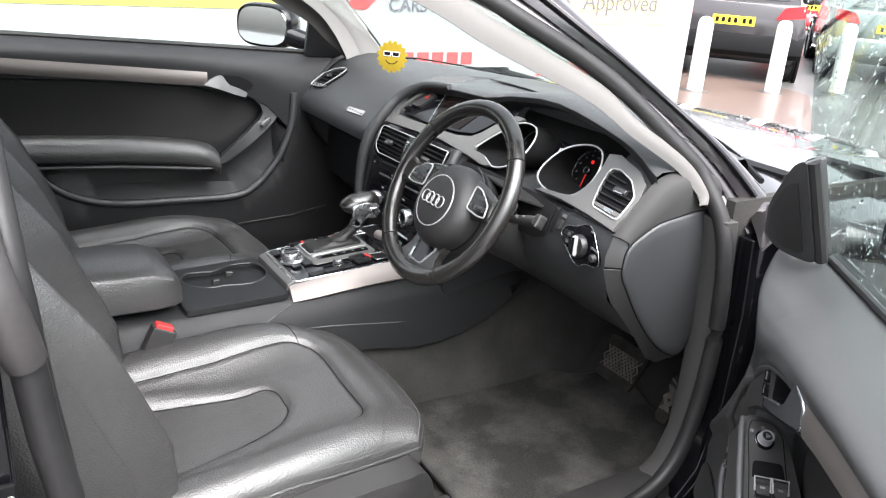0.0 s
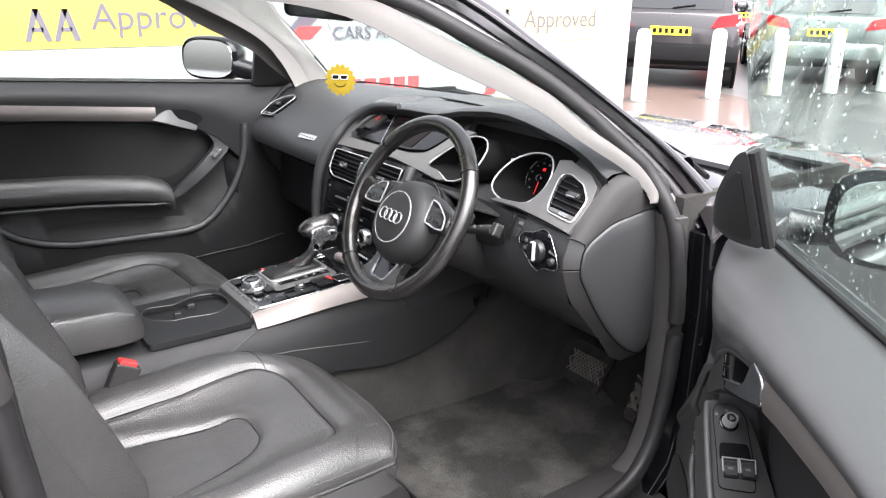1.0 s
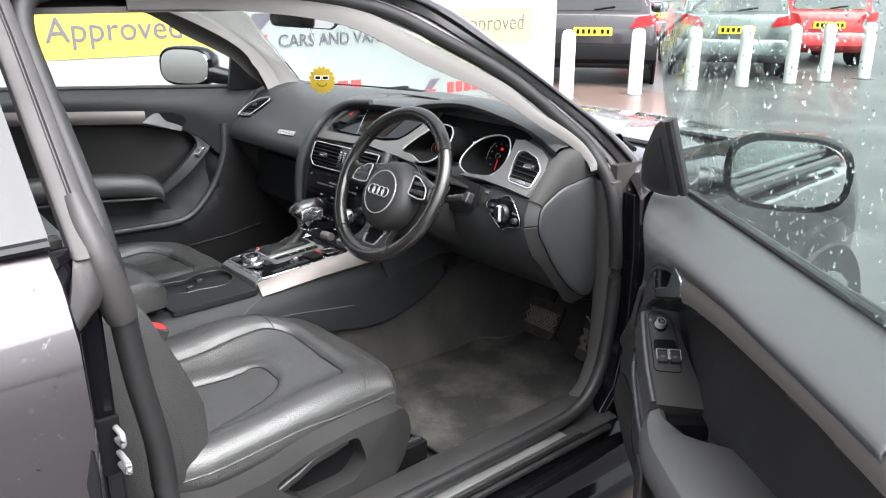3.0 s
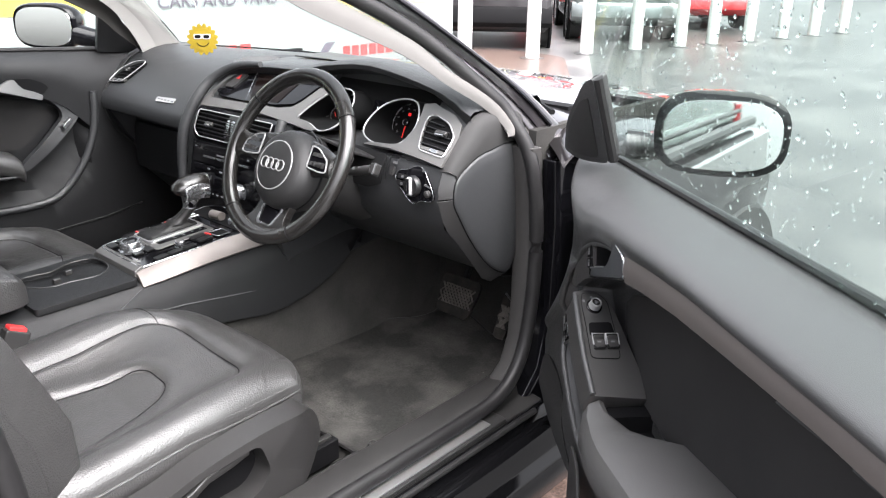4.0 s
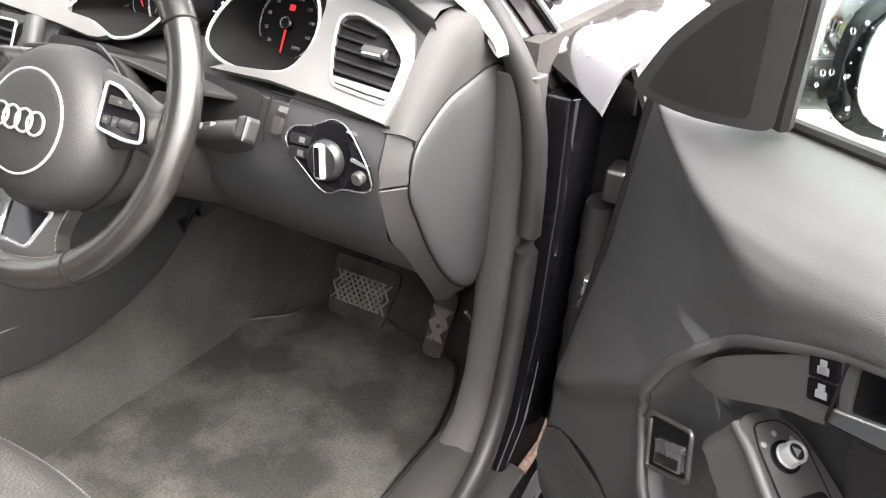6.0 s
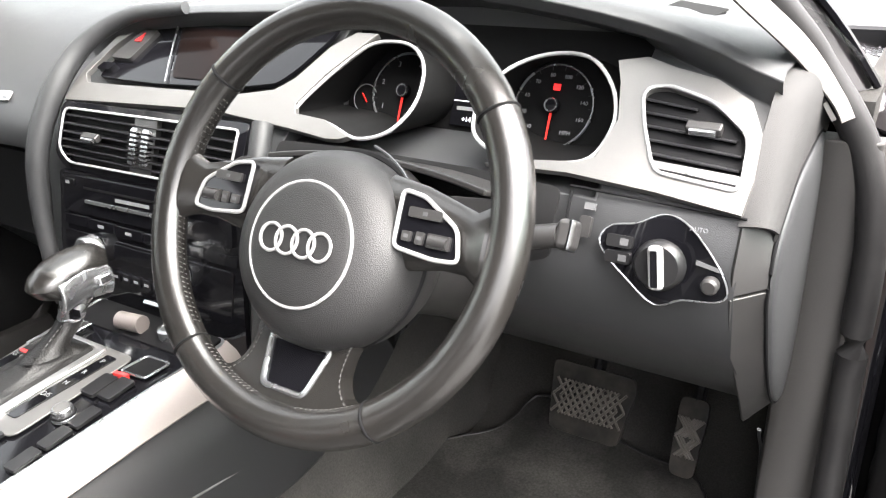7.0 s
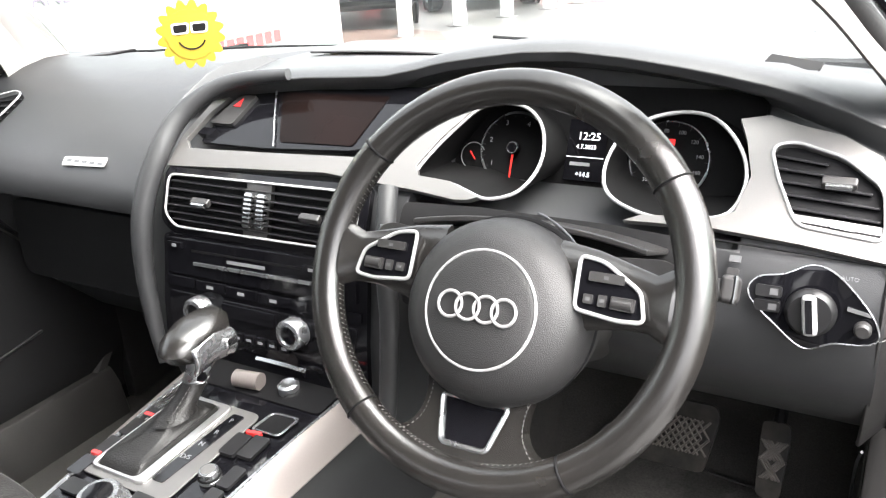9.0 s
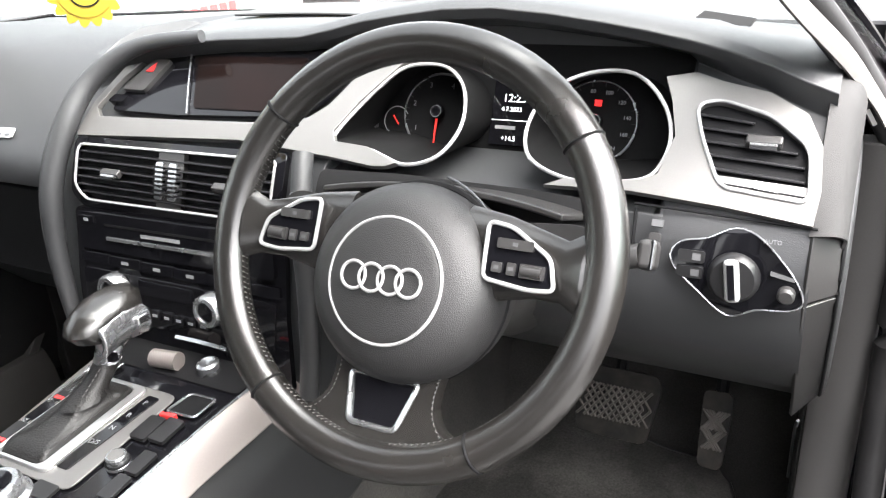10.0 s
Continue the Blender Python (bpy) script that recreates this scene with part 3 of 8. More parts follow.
for sg in (1, -1):
    # sill with its tread plate
    prof = [(0.665, 0.27), (0.675, 0.345), (0.695, 0.378), (0.735, 0.385), (0.772, 0.38), (0.785, 0.368), (0.83, 0.362), (0.832, 0.20), (0.665, 0.20)]
    part("sill_trim", loft([[Vector((sg * x, y, z)) for x, z in prof] for y in (-0.95, -0.5, 0.0, 0.34)]), SILLGREY, car, "scuffed grey plastic sill trim", bevel=0.004)
    outer = [(0.83, 0.36), (0.842, 0.361), (0.850, 0.350), (0.856, 0.338), (0.872, 0.335), (0.884, 0.330), (0.889, 0.316), (0.888, 0.292), (0.893, 0.275), (0.908, 0.262), (0.917, 0.238), (0.912, 0.19), (0.89, 0.16), (0.83, 0.15)]
    # darker than the body paint: the sill's shade is in its colour
    part("sill_panel", loft([[Vector((sg * x, y, z)) for x, z in outer] for y in (-1.0, -0.4, 0.2, 0.62)]), SILLSHADE, car, "gloss black painted sill, darkened for shade", bevel=0.003)
    part("tread_plate_base", boxbm(sg * 0.806, -0.32, 0.366, 0.048, 1.06, 0.008), HARD, car, bevel=0.002)
    part("tread_plate", boxbm(sg * 0.806, -0.335, 0.3715, 0.032, 1.0, 0.004), TREAD, car, "brushed metal strip", bevel=0.0015)
    part("sill_seal", tube([(sg * 0.853, y, 0.367) for y in (-0.9, -0.4, 0.1, 0.28)], 0.007), RUBBER, car)

# front door post: trim, rubber and painted jamb
for sg in (1, -1):
    post = [(0.30, 0.375, 0.70), (0.335, 0.41, 0.705), (0.36, 0.47, 0.705), (0.368, 0.56, 0.705), (0.366, 0.70, 0.705), (0.352, 0.85, 0.708), (0.335, 0.93, 0.712)]
    prof = [(0.0, 0.03), (0.0, 0.005), (0.012, -0.004), (0.045, -0.004), (0.058, 0.004), (0.062, 0.03)]
    part("post_trim", loft([[Vector((sg * (xb + dx), y + dy, z)) for dx, dy in prof] for y, z, xb in post]), POSTTRIM, car, "grey-black plastic door post trim", bevel=0.003)
    part("door_seal", tube(spline([(sg * x, y, z) for x, y, z in ((0.79, -0.78, 0.39), (0.79, -0.3, 0.388), (0.79, 0.10, 0.388), (0.79, 0.23, 0.40), (0.785, 0.305, 0.45), (0.78, 0.345, 0.55), (0.777, 0.36, 0.70), (0.774, 0.35, 0.84), (0.752, 0.345, 0.925),
                                                                   (0.706, 0.325, 1.0), (0.680, 0.288, 1.043), (0.607, 0.175, 1.152), (0.551, 0.030, 1.237), (0.503, -0.12, 1.306), (0.482, -0.35, 1.34), (0.485, -0.60, 1.345), (0.505, -0.735, 1.338), (0.545, -0.774, 1.295), (0.62, -0.776, 1.205), (0.70, -0.774, 1.115), (0.757, -0.770, 1.035), (0.778, -0.764, 0.96), (0.784, -0.758, 0.88), (0.788, -0.742, 0.70), (0.79, -0.745, 0.50))], 6), 0.0155, True, 12), RUBBER, car, "black rubber door seal")
    # near-black in place of body paint: the jamb's shade is put in
    part("door_jamb", loft([[Vector((sg * x, y + dy, z)) for x, dy in ((0.765, 0.03), (0.798, 0.033), (0.806, 0.045), (0.81, 0.2), (0.765, 0.2))] for y, z in ((0.24, 0.33), (0.33, 0.42), (0.365, 0.56), (0.365, 0.75), (0.35, 0.90))]), GLOSSBLACK, car, "black painted door jamb, darkened for shade", bevel=0.004)
    # added panel: the hinge gap's shade is its near-black colour
    part("hinge_gap_shade", loft([[Vector((sg * x, y, z)) for x, y in ((0.80, 0.50), (0.885, 0.50), (0.885, 0.54), (0.80, 0.54))] for z in (0.33, 0.6, 0.93)]), DARK, car, "near-black panel, shade of the hinge gap")
    part("hinge_cover", loft([[Vector((sg * (0.838 + 0.020 * math.cos(q) * k), 0.455 + 0.030 * math.sin(q) * k, z)) for q in (2 * math.pi * j / 14 for j in range(14))] for z, k in [(0.36 + 0.028 * i, 1.0 + 0.10 * (i % 2)) for i in range(15)]]), RUBBER, car, "ribbed black rubber hinge cover")
    part("kick_panel", loft([[Vector((sg * (x), y, z)) for x, y in ((0.702, 0.385), (0.698, 0.43), (0.70, 0.60), (0.725, 0.60), (0.73, 0.385))] for z in (0.27, 0.40, 0.5, 0.63)]), HARD, car, "grey-black plastic kick panel", bevel=0.004)
    part("kick_edge", tube(spline([(sg * 0.699, 0.363, 0.574), (sg * 0.697, 0.39, 0.545), (sg * 0.696, 0.435, 0.49), (sg * 0.696, 0.45, 0.42)], 5, False), 0.0022, seg=6), HANDLE, car)
    part("wiring_boot", tube(spline([(sg * 0.85, 0.41, 0.62), (sg * 0.89, 0.39, 0.615), (sg * 0.93, 0.37, 0.62)], 5, False), 0.016, seg=10), RUBBER, car)
    for z in (0.50, 0.79):
        part("hinge", boxbm(sg * 0.858, 0.44, z, 0.03, 0.05, 0.045), PAINT, car, bevel=0.006)
    part("check_strap", boxbm(sg * 0.868, 0.42, 0.645, 0.05, 0.03, 0.026), SATIN, car, "bare metal door strap", bevel=0.003)

# windscreen pillars, in three strips from the trim to the paint
INNER = [(0.775, 0.335, 0.86), (0.728, 0.315, 0.955), (0.675, 0.262, 1.045), (0.60, 0.150, 1.157), (0.545, 0.0, 1.24), (0.50, -0.16, 1.304), (0.475, -0.35, 1.335), (0.468, -0.6, 1.338)]
OUTER = [(0.80, 0.56, 0.86), (0.755, 0.50, 0.93), (0.70, 0.415, 1.025), (0.629, 0.305, 1.118), (0.565, 0.19, 1.215), (0.50, 0.075, 1.305), (0.50, -0.15, 1.36), (0.495, -0.6, 1.375)]


# the inner trim band beside the seal
TRIM_A = [(0.736, 0.298, 0.955), (0.725, 0.300, 0.972), (0.697, 0.266, 1.013), (0.66, 0.187, 1.067), (0.622, 0.108, 1.125), (0.57, -0.052, 1.20), (0.52, -0.20, 1.275), (0.49, -0.40, 1.305), (0.485, -0.60, 1.31)]
TRIM_B = [(0.740, 0.314, 0.953), (0.724, 0.327, 0.976), (0.692, 0.293, 1.030), (0.644, 0.205, 1.094), (0.605, 0.148, 1.150), (0.545, -0.030, 1.242), (0.502, -0.16, 1.306), (0.477, -0.35, 1.337), (0.470, -0.6, 1.340)]


def pillar(sg, v0, v1, bulge, name, mat, label, thick, deep=0.0, rows=7, first=0):
    a, b = spline(INNER, 5, False), spline(OUTER, 5, False)

    def at(i, v):
        p = a[i] * (1 - v) + b[i] * v
        f = (v - v0) / (v1 - v0)
        if first:
            k = min(1, 0.12 + (i - first) / 9)
            v = v0 + (v - v0) * k
            p = a[i] * (1 - v) + b[i] * v
        lift = bulge * math.sin(math.pi * min(1, max(0, f))) - deep
        return Vector((sg * (p[0] + 0.8 * lift), p[1], p[2] + 0.55 * lift))

    return part(name, skin(at, range(first, len(a)), [v0 + (v1 - v0) * j / rows for j in range(rows + 1)], thick), mat, car, label)


for sg in (1, -1):
    if sg < 0:
        pillar(sg, -0.10, 1.0, 0.0, "inner_pillar_trim", PALELINER, "pale grey inner pillar trim", 0.004, 0.026, first=7)
    fa, fb = spline(TRIM_A, 6, False), spline(TRIM_B, 6, False)
    part("pillar_trim", skin(lambda i, v: Vector((sg * (fa[i][0] * (1 - v) + fb[i][0] * v + 0.007 * math.sin(math.pi * v)), fa[i][1] * (1 - v) + fb[i][1] * v, fa[i][2] * (1 - v) + fb[i][2] * v + 0.005 * math.sin(math.pi * v))), range(len(fa)), [j / 6 for j in range(7)], 0.003), LINER, car, "pale grey pillar trim")
    pillar(sg, -0.02, 0.20, 0.008, "pillar_seal", RUBBER, "black rubber pillar seal", 0.01, first=6)
    pillar(sg, 0.19, 0.42, 0.009, "pillar_seal", RUBBER, "black rubber outer seal", 0.008, 0.002, first=3)
    pillar(sg, 0.41, 0.56, 0.003, "pillar_shut_face", PAINT, "gloss black pillar shut face", 0.008, 0.004)
    pillar(sg, 0.55, 1.0, 0.014, "pillar_panel", PAINT, "wet gloss black windscreen pillar", 0.012)
    pts = [Vector((sg * (a[0] * 0.32 + b[0] * 0.68 + 0.014), a[1] * 0.32 + b[1] * 0.68, a[2] * 0.32 + b[2] * 0.68 + 0.008)) for a, b in zip(spline(INNER, 5, False), spline(OUTER, 5, False))][6:]
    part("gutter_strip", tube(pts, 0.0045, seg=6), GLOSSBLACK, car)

for sg in (1, -1):
    part("wing_corner", loft([[Vector((sg * x, y, z)) for x, y in ((0.735, y0 + 0.055), (0.86, y0), (0.885, y0 + 0.03), (0.90, 0.72), (0.72, 0.74))] for z, y0 in ((0.875, 0.445), (0.90, 0.438), (0.925, 0.445), (0.94, 0.48), (0.944, 0.53))]), PAINT, car, "gloss black wing corner", bevel=0.022)

def screen_at(u, v):
    return Vector((u * (0.755 - 0.265 * v), yscreen(u * 0.755) * (1 - v) + (-0.10 - 0.10 * u * u) * v, 0.965 * (1 - v) + 1.352 * v + 0.02 * math.sin(math.pi * v) - 0.035 * u * u * v))


windscreen = part("windscreen", skin(screen_at, [-1 + i / 10 for i in range(21)], [i / 12 for i in range(13)], 0.004), CLEAR, car, "clear wet windscreen")
windscreen.visible_shadow = False
part("windscreen_band", tube([(x, yscreen(x) - 0.002, 0.980) for x in (-0.72 + 0.072 * i for i in range(21))], 0.006, seg=6), DARK, car)
for sg in (-1, 1):
    x0 = -0.1 if sg < 0 else 0.58
    arm = [(x0 - 0.55 * i / 6, yscreen(x0 - 0.55 * i / 6) + 0.0 - 0.03 * i / 6, 0.985 + 0.004 * i) for i in range(7)]
    part("wiper", tube(arm, 0.0028, seg=6), DARK, car)

part("headlining", skin(lambda u, v: Vector((u * 0.48, v, 1.335 - 0.02 * u * u - 0.012 * max(0, v + 0.3))), [-1 + i / 5 for i in range(11)], [-1.7, -1.3, -0.9, -0.5, -0.3, -0.12], 0.01), LINER, car, "pale grey roof lining")
part("roof", skin(lambda u, v: Vector((u * 0.53, v, 1.385 - 0.025 * u * u - 0.10 * max(0, v + 0.4) ** 2 - 0.05 * max(0, -v - 1.2) ** 2)), [-1 + i / 5 for i in range(11)], [-1.8, -1.5, -1.2, -0.9, -0.6, -0.3, -0.12], 0.008), PAINT, car, "gloss black roof")

fa, fb = spline(INNER, 5, False), spline(OUTER, 5, False)
for sg, inset in ((1, 0.002), (-1, 0.016)):
    part("inner_pillar_cover", skin(lambda q, v: Vector((sg * ((fa[q][0] - inset - 0.012 * math.sin(math.pi * v)) * (1 - v) + (fb[q][0] - inset - 0.012) * v), fa[q][1] * (1 - v) + (fb[q][1] - 0.012) * v, (fa[q][2] - 0.004) * (1 - v) + (fb[q][2] - 0.012) * v)), range(5, len(fa)), [k / 8 for k in range(9)], 0.004), PALELINER, car, "pale grey inner pillar cover")

# rear quarters with their windows
for sg in (1, -1):
    def quarter(u, v, sg=sg):
        z = [1.035, 1.0, 0.935, 0.84, 0.68, 0.48, 0.30, 0.18][v]
        bulge = [0.0, 0.046, 0.084, 0.093, 0.085, 0.078, 0.06, 0.0][v]
        return Vector((sg * (0.812 + bulge + 0.02 * math.sin((u + 0.85) * -1.2)), u, z - 0.02 * (u + 0.85)))
    part("quarter_panel", skin(quarter, [-0.852 - 0.11 * i for i in range(15)], range(8), 0.006), PAINT, car, "gloss black wet rear quarter panel")
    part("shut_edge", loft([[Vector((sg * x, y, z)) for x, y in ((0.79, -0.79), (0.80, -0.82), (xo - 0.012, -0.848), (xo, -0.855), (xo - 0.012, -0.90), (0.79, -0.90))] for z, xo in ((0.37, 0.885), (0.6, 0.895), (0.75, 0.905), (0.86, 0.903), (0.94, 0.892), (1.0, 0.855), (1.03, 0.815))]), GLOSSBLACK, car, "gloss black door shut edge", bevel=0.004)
    band = [(-0.781, -0.006), (-0.781, 0.012), (-0.786, 0.017), (-0.797, 0.018), (-0.7985, 0.012), (-0.8015, 0.012), (-0.803, 0.019), (-0.818, 0.018), (-0.823, 0.013), (-0.824, -0.006)]
    part("window_pillar", loft([[Vector((sg * (0.785 - 0.89 * (z - 1.045) - 0.012 + dx), y - 0.03 * max(0, z - 1.27), z)) for y, dx in band] for z in (1.015, 1.045, 1.10, 1.16, 1.22, 1.28, 1.335)]), WORNSEAL, car, "flat worn rubber pillar seal", bevel=0.002)
    boot = spline([(sg * x, y, z) for x, y, z in ((0.748, -0.795, 1.080), (0.772, -0.794, 1.050), (0.792, -0.790, 1.015), (0.799, -0.783, 0.98), (0.799, -0.775, 0.945), (0.797, -0.768, 0.917))], 4, False)
    part("rubber_corner", tube(boot, [lerp(q / (len(boot) - 1), (0, 0.25, 0.5, 0.8, 1.0), (0.017, 0.022, 0.026, 0.026, 0.0235)) for q in range(len(boot))], seg=18, flat=0.9, up=(0, 1, 0)), WORNSEAL, car, "worn rubber corner boot")
    flap = [((0.797, -0.817, 1.030), (0.803, -0.795, 1.020)), ((0.815, -0.826, 1.005), (0.812, -0.794, 0.995)), ((0.838, -0.836, 0.985), (0.818, -0.792, 0.972)), ((0.856, -0.847, 0.965), (0.824, -0.803, 0.952)), ((0.864, -0.853, 0.950), (0.838, -0.824, 0.940)), ((0.866, -0.855, 0.938), (0.858, -0.846, 0.934))]
    part("corner_flap", skin(lambda q, v: Vector((sg * (flap[q][0][0] * (1 - v) + flap[q][1][0] * v + 0.007 * math.sin(math.pi * v)), flap[q][0][1] * (1 - v) + flap[q][1][1] * v, flap[q][0][2] * (1 - v) + flap[q][1][2] * v + 0.003 * math.sin(9 * v + q))), range(6), [k / 6 for k in range(7)], 0.005), WORNSEAL, car, "creased rubber flap")
    part("body_seal", tube(spline([(sg * x, y, z) for x, y, z in ((0.797, -0.768, 0.925), (0.797, -0.758, 0.82), (0.797, -0.740, 0.69), (0.795, -0.738, 0.55), (0.793, -0.745, 0.41))], 5, False), 0.0185, seg=16), RUBBER, car, "thick black rubber body seal")
    pane = part("quarter_window", skin(lambda u, v, sg=sg: Vector((sg * (0.80 - 0.245 * v), -0.845 - 0.75 * u * (1 - 0.25 * v), 1.045 + 0.275 * v - 0.10 * u * v)), [0, 0.25, 0.5, 0.75, 1.0], [0, 0.25, 0.5, 0.75, 1.0], 0.004), PRIVACY, car, "smoked wet rear side window")
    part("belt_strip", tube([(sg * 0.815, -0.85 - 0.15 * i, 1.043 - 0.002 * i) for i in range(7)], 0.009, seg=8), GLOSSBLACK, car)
    for z, w in ((0.762, 0.030), (0.722, 0.038)):
        part("striker", tube(spline([(sg * 0.800, -0.800, z), (sg * (0.800 + w), -0.800, z), (sg * (0.804 + w), -0.800, z - 0.006), (sg * (0.800 + w), -0.800, z - 0.018), (sg * 0.800, -0.800, z - 0.018)], 3, False), 0.0046, seg=8), BRIGHT, car, "chromed door striker")
    part("striker_plate", boxbm(sg * 0.803, -0.818, 0.735, 0.008, 0.05, 0.09), DARK, car, bevel=0.003)
    # inner jamb darkened likewise, shade in its colour
    part("jamb_panel", loft([[Vector((sg * x, y, z)) for x, y in ((0.735, -0.79), (0.795, -0.795), (0.80, -0.86), (0.735, -0.86))] for z in (0.38, 0.7, 0.9, 0.96)]), GLOSSBLACK, car, "black painted inner jamb, darkened for shade", bevel=0.003)
part("rear_deck", skin(lambda u, v: Vector((u * 0.86, v, 0.99 - 0.05 * u * u)), [-1 + i / 4 for i in range(9)], [-2.4, -2.1, -1.8], 0.01), PAINT, car)
part("rear_panel", boxbm(0, -2.4, 0.62, 1.7, 0.05, 0.78), PAINT, car, bevel=0.02)
part("rear_seat_back", loft([[Vector((x, y + dy, z)) for x, dy in ((-0.6, 0), (0.6, 0), (0.6, -0.15), (-0.6, -0.15))] for y, z in ((-1.35, 0.30), (-1.4, 0.55), (-1.55, 0.95))]), LEATHER, car, bevel=0.03)

# bonnet and wings
def bonnet_at(u, v):
    y = (yscreen(u * 0.85) - 0.03) * (1 - v) + (2.12 - 0.12 * u * u) * v
    return Vector((u * (0.85 - 0.45 * max(0, y - 1.3) ** 1.3), y, 0.978 - 0.012 * u * u - 0.022 * u ** 8 - 0.20 * v ** 1.5 - 0.02 * v - 0.035 * (1 - min(1, v / 0.06)) ** 2 + 0.006 * math.exp(-((abs(u) - 0.6) / 0.06) ** 2)))


part("bonnet", skin(bonnet_at, [-1 + i / 20 for i in range(41)], [0, 0.012, 0.025, 0.04, 0.06] + [0.06 + 0.94 * i / 11 for i in range(1, 12)], 0.006), PAINT, car, "gloss black wet bonnet")
for sg in (1, -1):
    def wing(u, v, sg=sg):
        y = 0.44 + 1.71 * u
        zt = 0.935 - 0.05 * u - 0.13 * u ** 2
        z = zt * (1 - v) + 0.22 * v
        r = math.hypot(y - 1.2, z - 0.33)
        x = 0.852 + (0.048 + 0.022 * math.exp(-(((y - 1.2) / 0.28) ** 2))) * min(1, (v / 0.22)) ** 0.6 - 0.45 * max(0, y - 1.3) ** 1.3
        if r < 0.37 and y > 0.5:
            z = 0.33 + (z - 0.33) / max(r, 1e-3) * 0.37 if z > 0.33 else z
            x -= 0.02
        return Vector((sg * x, y, z))
    part("wing", skin(wing, [i / 24 for i in range(25)], [j / 16 for j in range(17)], 0.006), PAINT, car, "gloss black front wing")
    c = Matrix.Translation((sg * 0.80, 1.2, 0.33)) @ pose(0, 0, 0, 0, 90, 0)
    wh = part("wheel", turned([(0.22, -0.11), (0.30, -0.11), (0.325, -0.08), (0.325, 0.08), (0.30, 0.11), (0.22, 0.11)], c, 32), TYRE, car)
    part("rim", turned([(0.225, sg * 0.09), (0.22, sg * 0.112), (0.06, sg * 0.10), (0.01, sg * 0.115)], c, 24), ALLOY, wh)
    c = Matrix.Translation((sg * 0.79, -1.33, 0.33)) @ pose(0, 0, 0, 0, 90, 0)
    wh = part("wheel", turned([(0.22, -0.11), (0.30, -0.11), (0.325, -0.08), (0.325, 0.08), (0.30, 0.11), (0.22, 0.11)], c, 32), TYRE, car)
    part("rim", turned([(0.225, sg * 0.09), (0.22, sg * 0.112), (0.06, sg * 0.10), (0.01, sg * 0.115)], c, 24), ALLOY, wh)
part("front_panel", boxbm(0, 2.10, 0.48, 1.08, 0.06, 0.5), PAINT, car, bevel=0.03)


# ---- dashboard ----
dash = thing("dashboard", (0, 0.3, 0.6), "soft black dashboard with brushed silver fascia and chrome-ringed vents", "dashboard")
PZ = (0.50, 0.55, 0.62, 0.68, 0.78, 0.83, 0.871, 0.90, 0.925, 0.979, 1.03, 1.10)
PY = (0.50, 0.42, 0.35, 0.26, 0.15, 0.127, 0.127, 0.14, 0.163, 0.231, 0.30, 0.39)


def P(z):
    """How far forward the dashboard's face lies at a height."""
    return sum(lerp(z + d, PZ, PY) for d in (-0.012, -0.006, 0, 0.006, 0.012)) / 5


def onface(x, z, h):
    s = (P(z + 0.004) - P(z - 0.004)) / 0.008
    k = math.hypot(1, s)
    return Vector((x, P(z) - h / k, z + h * s / k))


EX = (-0.22, -0.13, 0, 0.13, 0.2, 0.33, 0.42, 0.52, 0.6, 0.66, 0.70)
EZ = (0.985, 1.02, 1.032, 1.036, 1.055, 1.07, 1.064, 1.051, 1.035, 1.018, 1.0)
EY = (0.215, 0.235, 0.25, 0.25, 0.26, 0.27, 0.265, 0.255, 0.25, 0.235, 0.22)


def edge(x):
    d = (-0.03, -0.015, 0, 0.015, 0.03)
    return sum(lerp(x + q, EX, EY) for q in d) / 5, sum(lerp(x + q, EX, EZ) for q in d) / 5


def gauge_y(z):
    return 0.280 + 0.466 * (z - 0.951)


def station(x):
    yw = yscreen(x) - 0.02
    if x < -0.222:
        return [(yw, 0.975), (yw * 0.75 + 0.10, 1.005), (0.43, 1.022), (0.34, 1.025), (0.295, 1.015), (P(1.0), 1.0), (P(0.98), 0.98), (P(0.95), 0.95), (P(0.92), 0.92), (P(0.89), 0.89), (P(0.865), 0.865),
                (P(0.85) + 0.004, 0.847), (0.165, 0.838), (0.235, 0.825), (0.225, 0.66), (0.36, 0.52)]
    ye, ze = edge(x)
    cluster = 0.205 < x < 0.565
    g = 0.004 if x > 0.58 else 0.012

    def f(z):
        return gauge_y(z) + 0.002 if cluster else P(z) + g

    top = [(yw, 0.975), (yw * 0.75 + 0.10, 1.010), (0.45, 1.024 + 0.25 * (ze - 1.03)), (ye + 0.07, ze + 0.004), (ye + 0.012, ze + 0.003), (ye, ze - 0.004), (ye + 0.006, ze - 0.016), (f(ze - 0.03), ze - 0.03),
           (f(0.955), 0.955), (f(0.914) if cluster else P(0.935) + g, 0.914 if cluster else 0.935), (P(0.905) + 0.004, 0.905), (P(0.85) + 0.004, 0.85)]
    if x < 0.185:
        return top + [(0.128, 0.80), (0.118, 0.74), (0.112, 0.66), (0.16, 0.52)]
    return top + [(P(0.78), 0.78), (P(0.70), 0.70), (P(0.62), 0.62), (0.52, 0.575)]


xs = [-0.735, -0.70, -0.62, -0.54, -0.45, -0.36, -0.29, -0.245, -0.228, -0.219, -0.2, -0.16, -0.11, -0.05, 0.0, 0.06, 0.12, 0.165, 0.18, 0.19, 0.203, 0.207, 0.25, 0.30, 0.36, 0.42, 0.48, 0.52, 0.562, 0.568, 0.60, 0.64, 0.67, 0.695]
part("dash_panel", loft([[Vector((x, y, z)) for y, z in station(x)] for x in xs], closed=False), SOFT, dash, "grained soft black plastic", bevel=0.006)
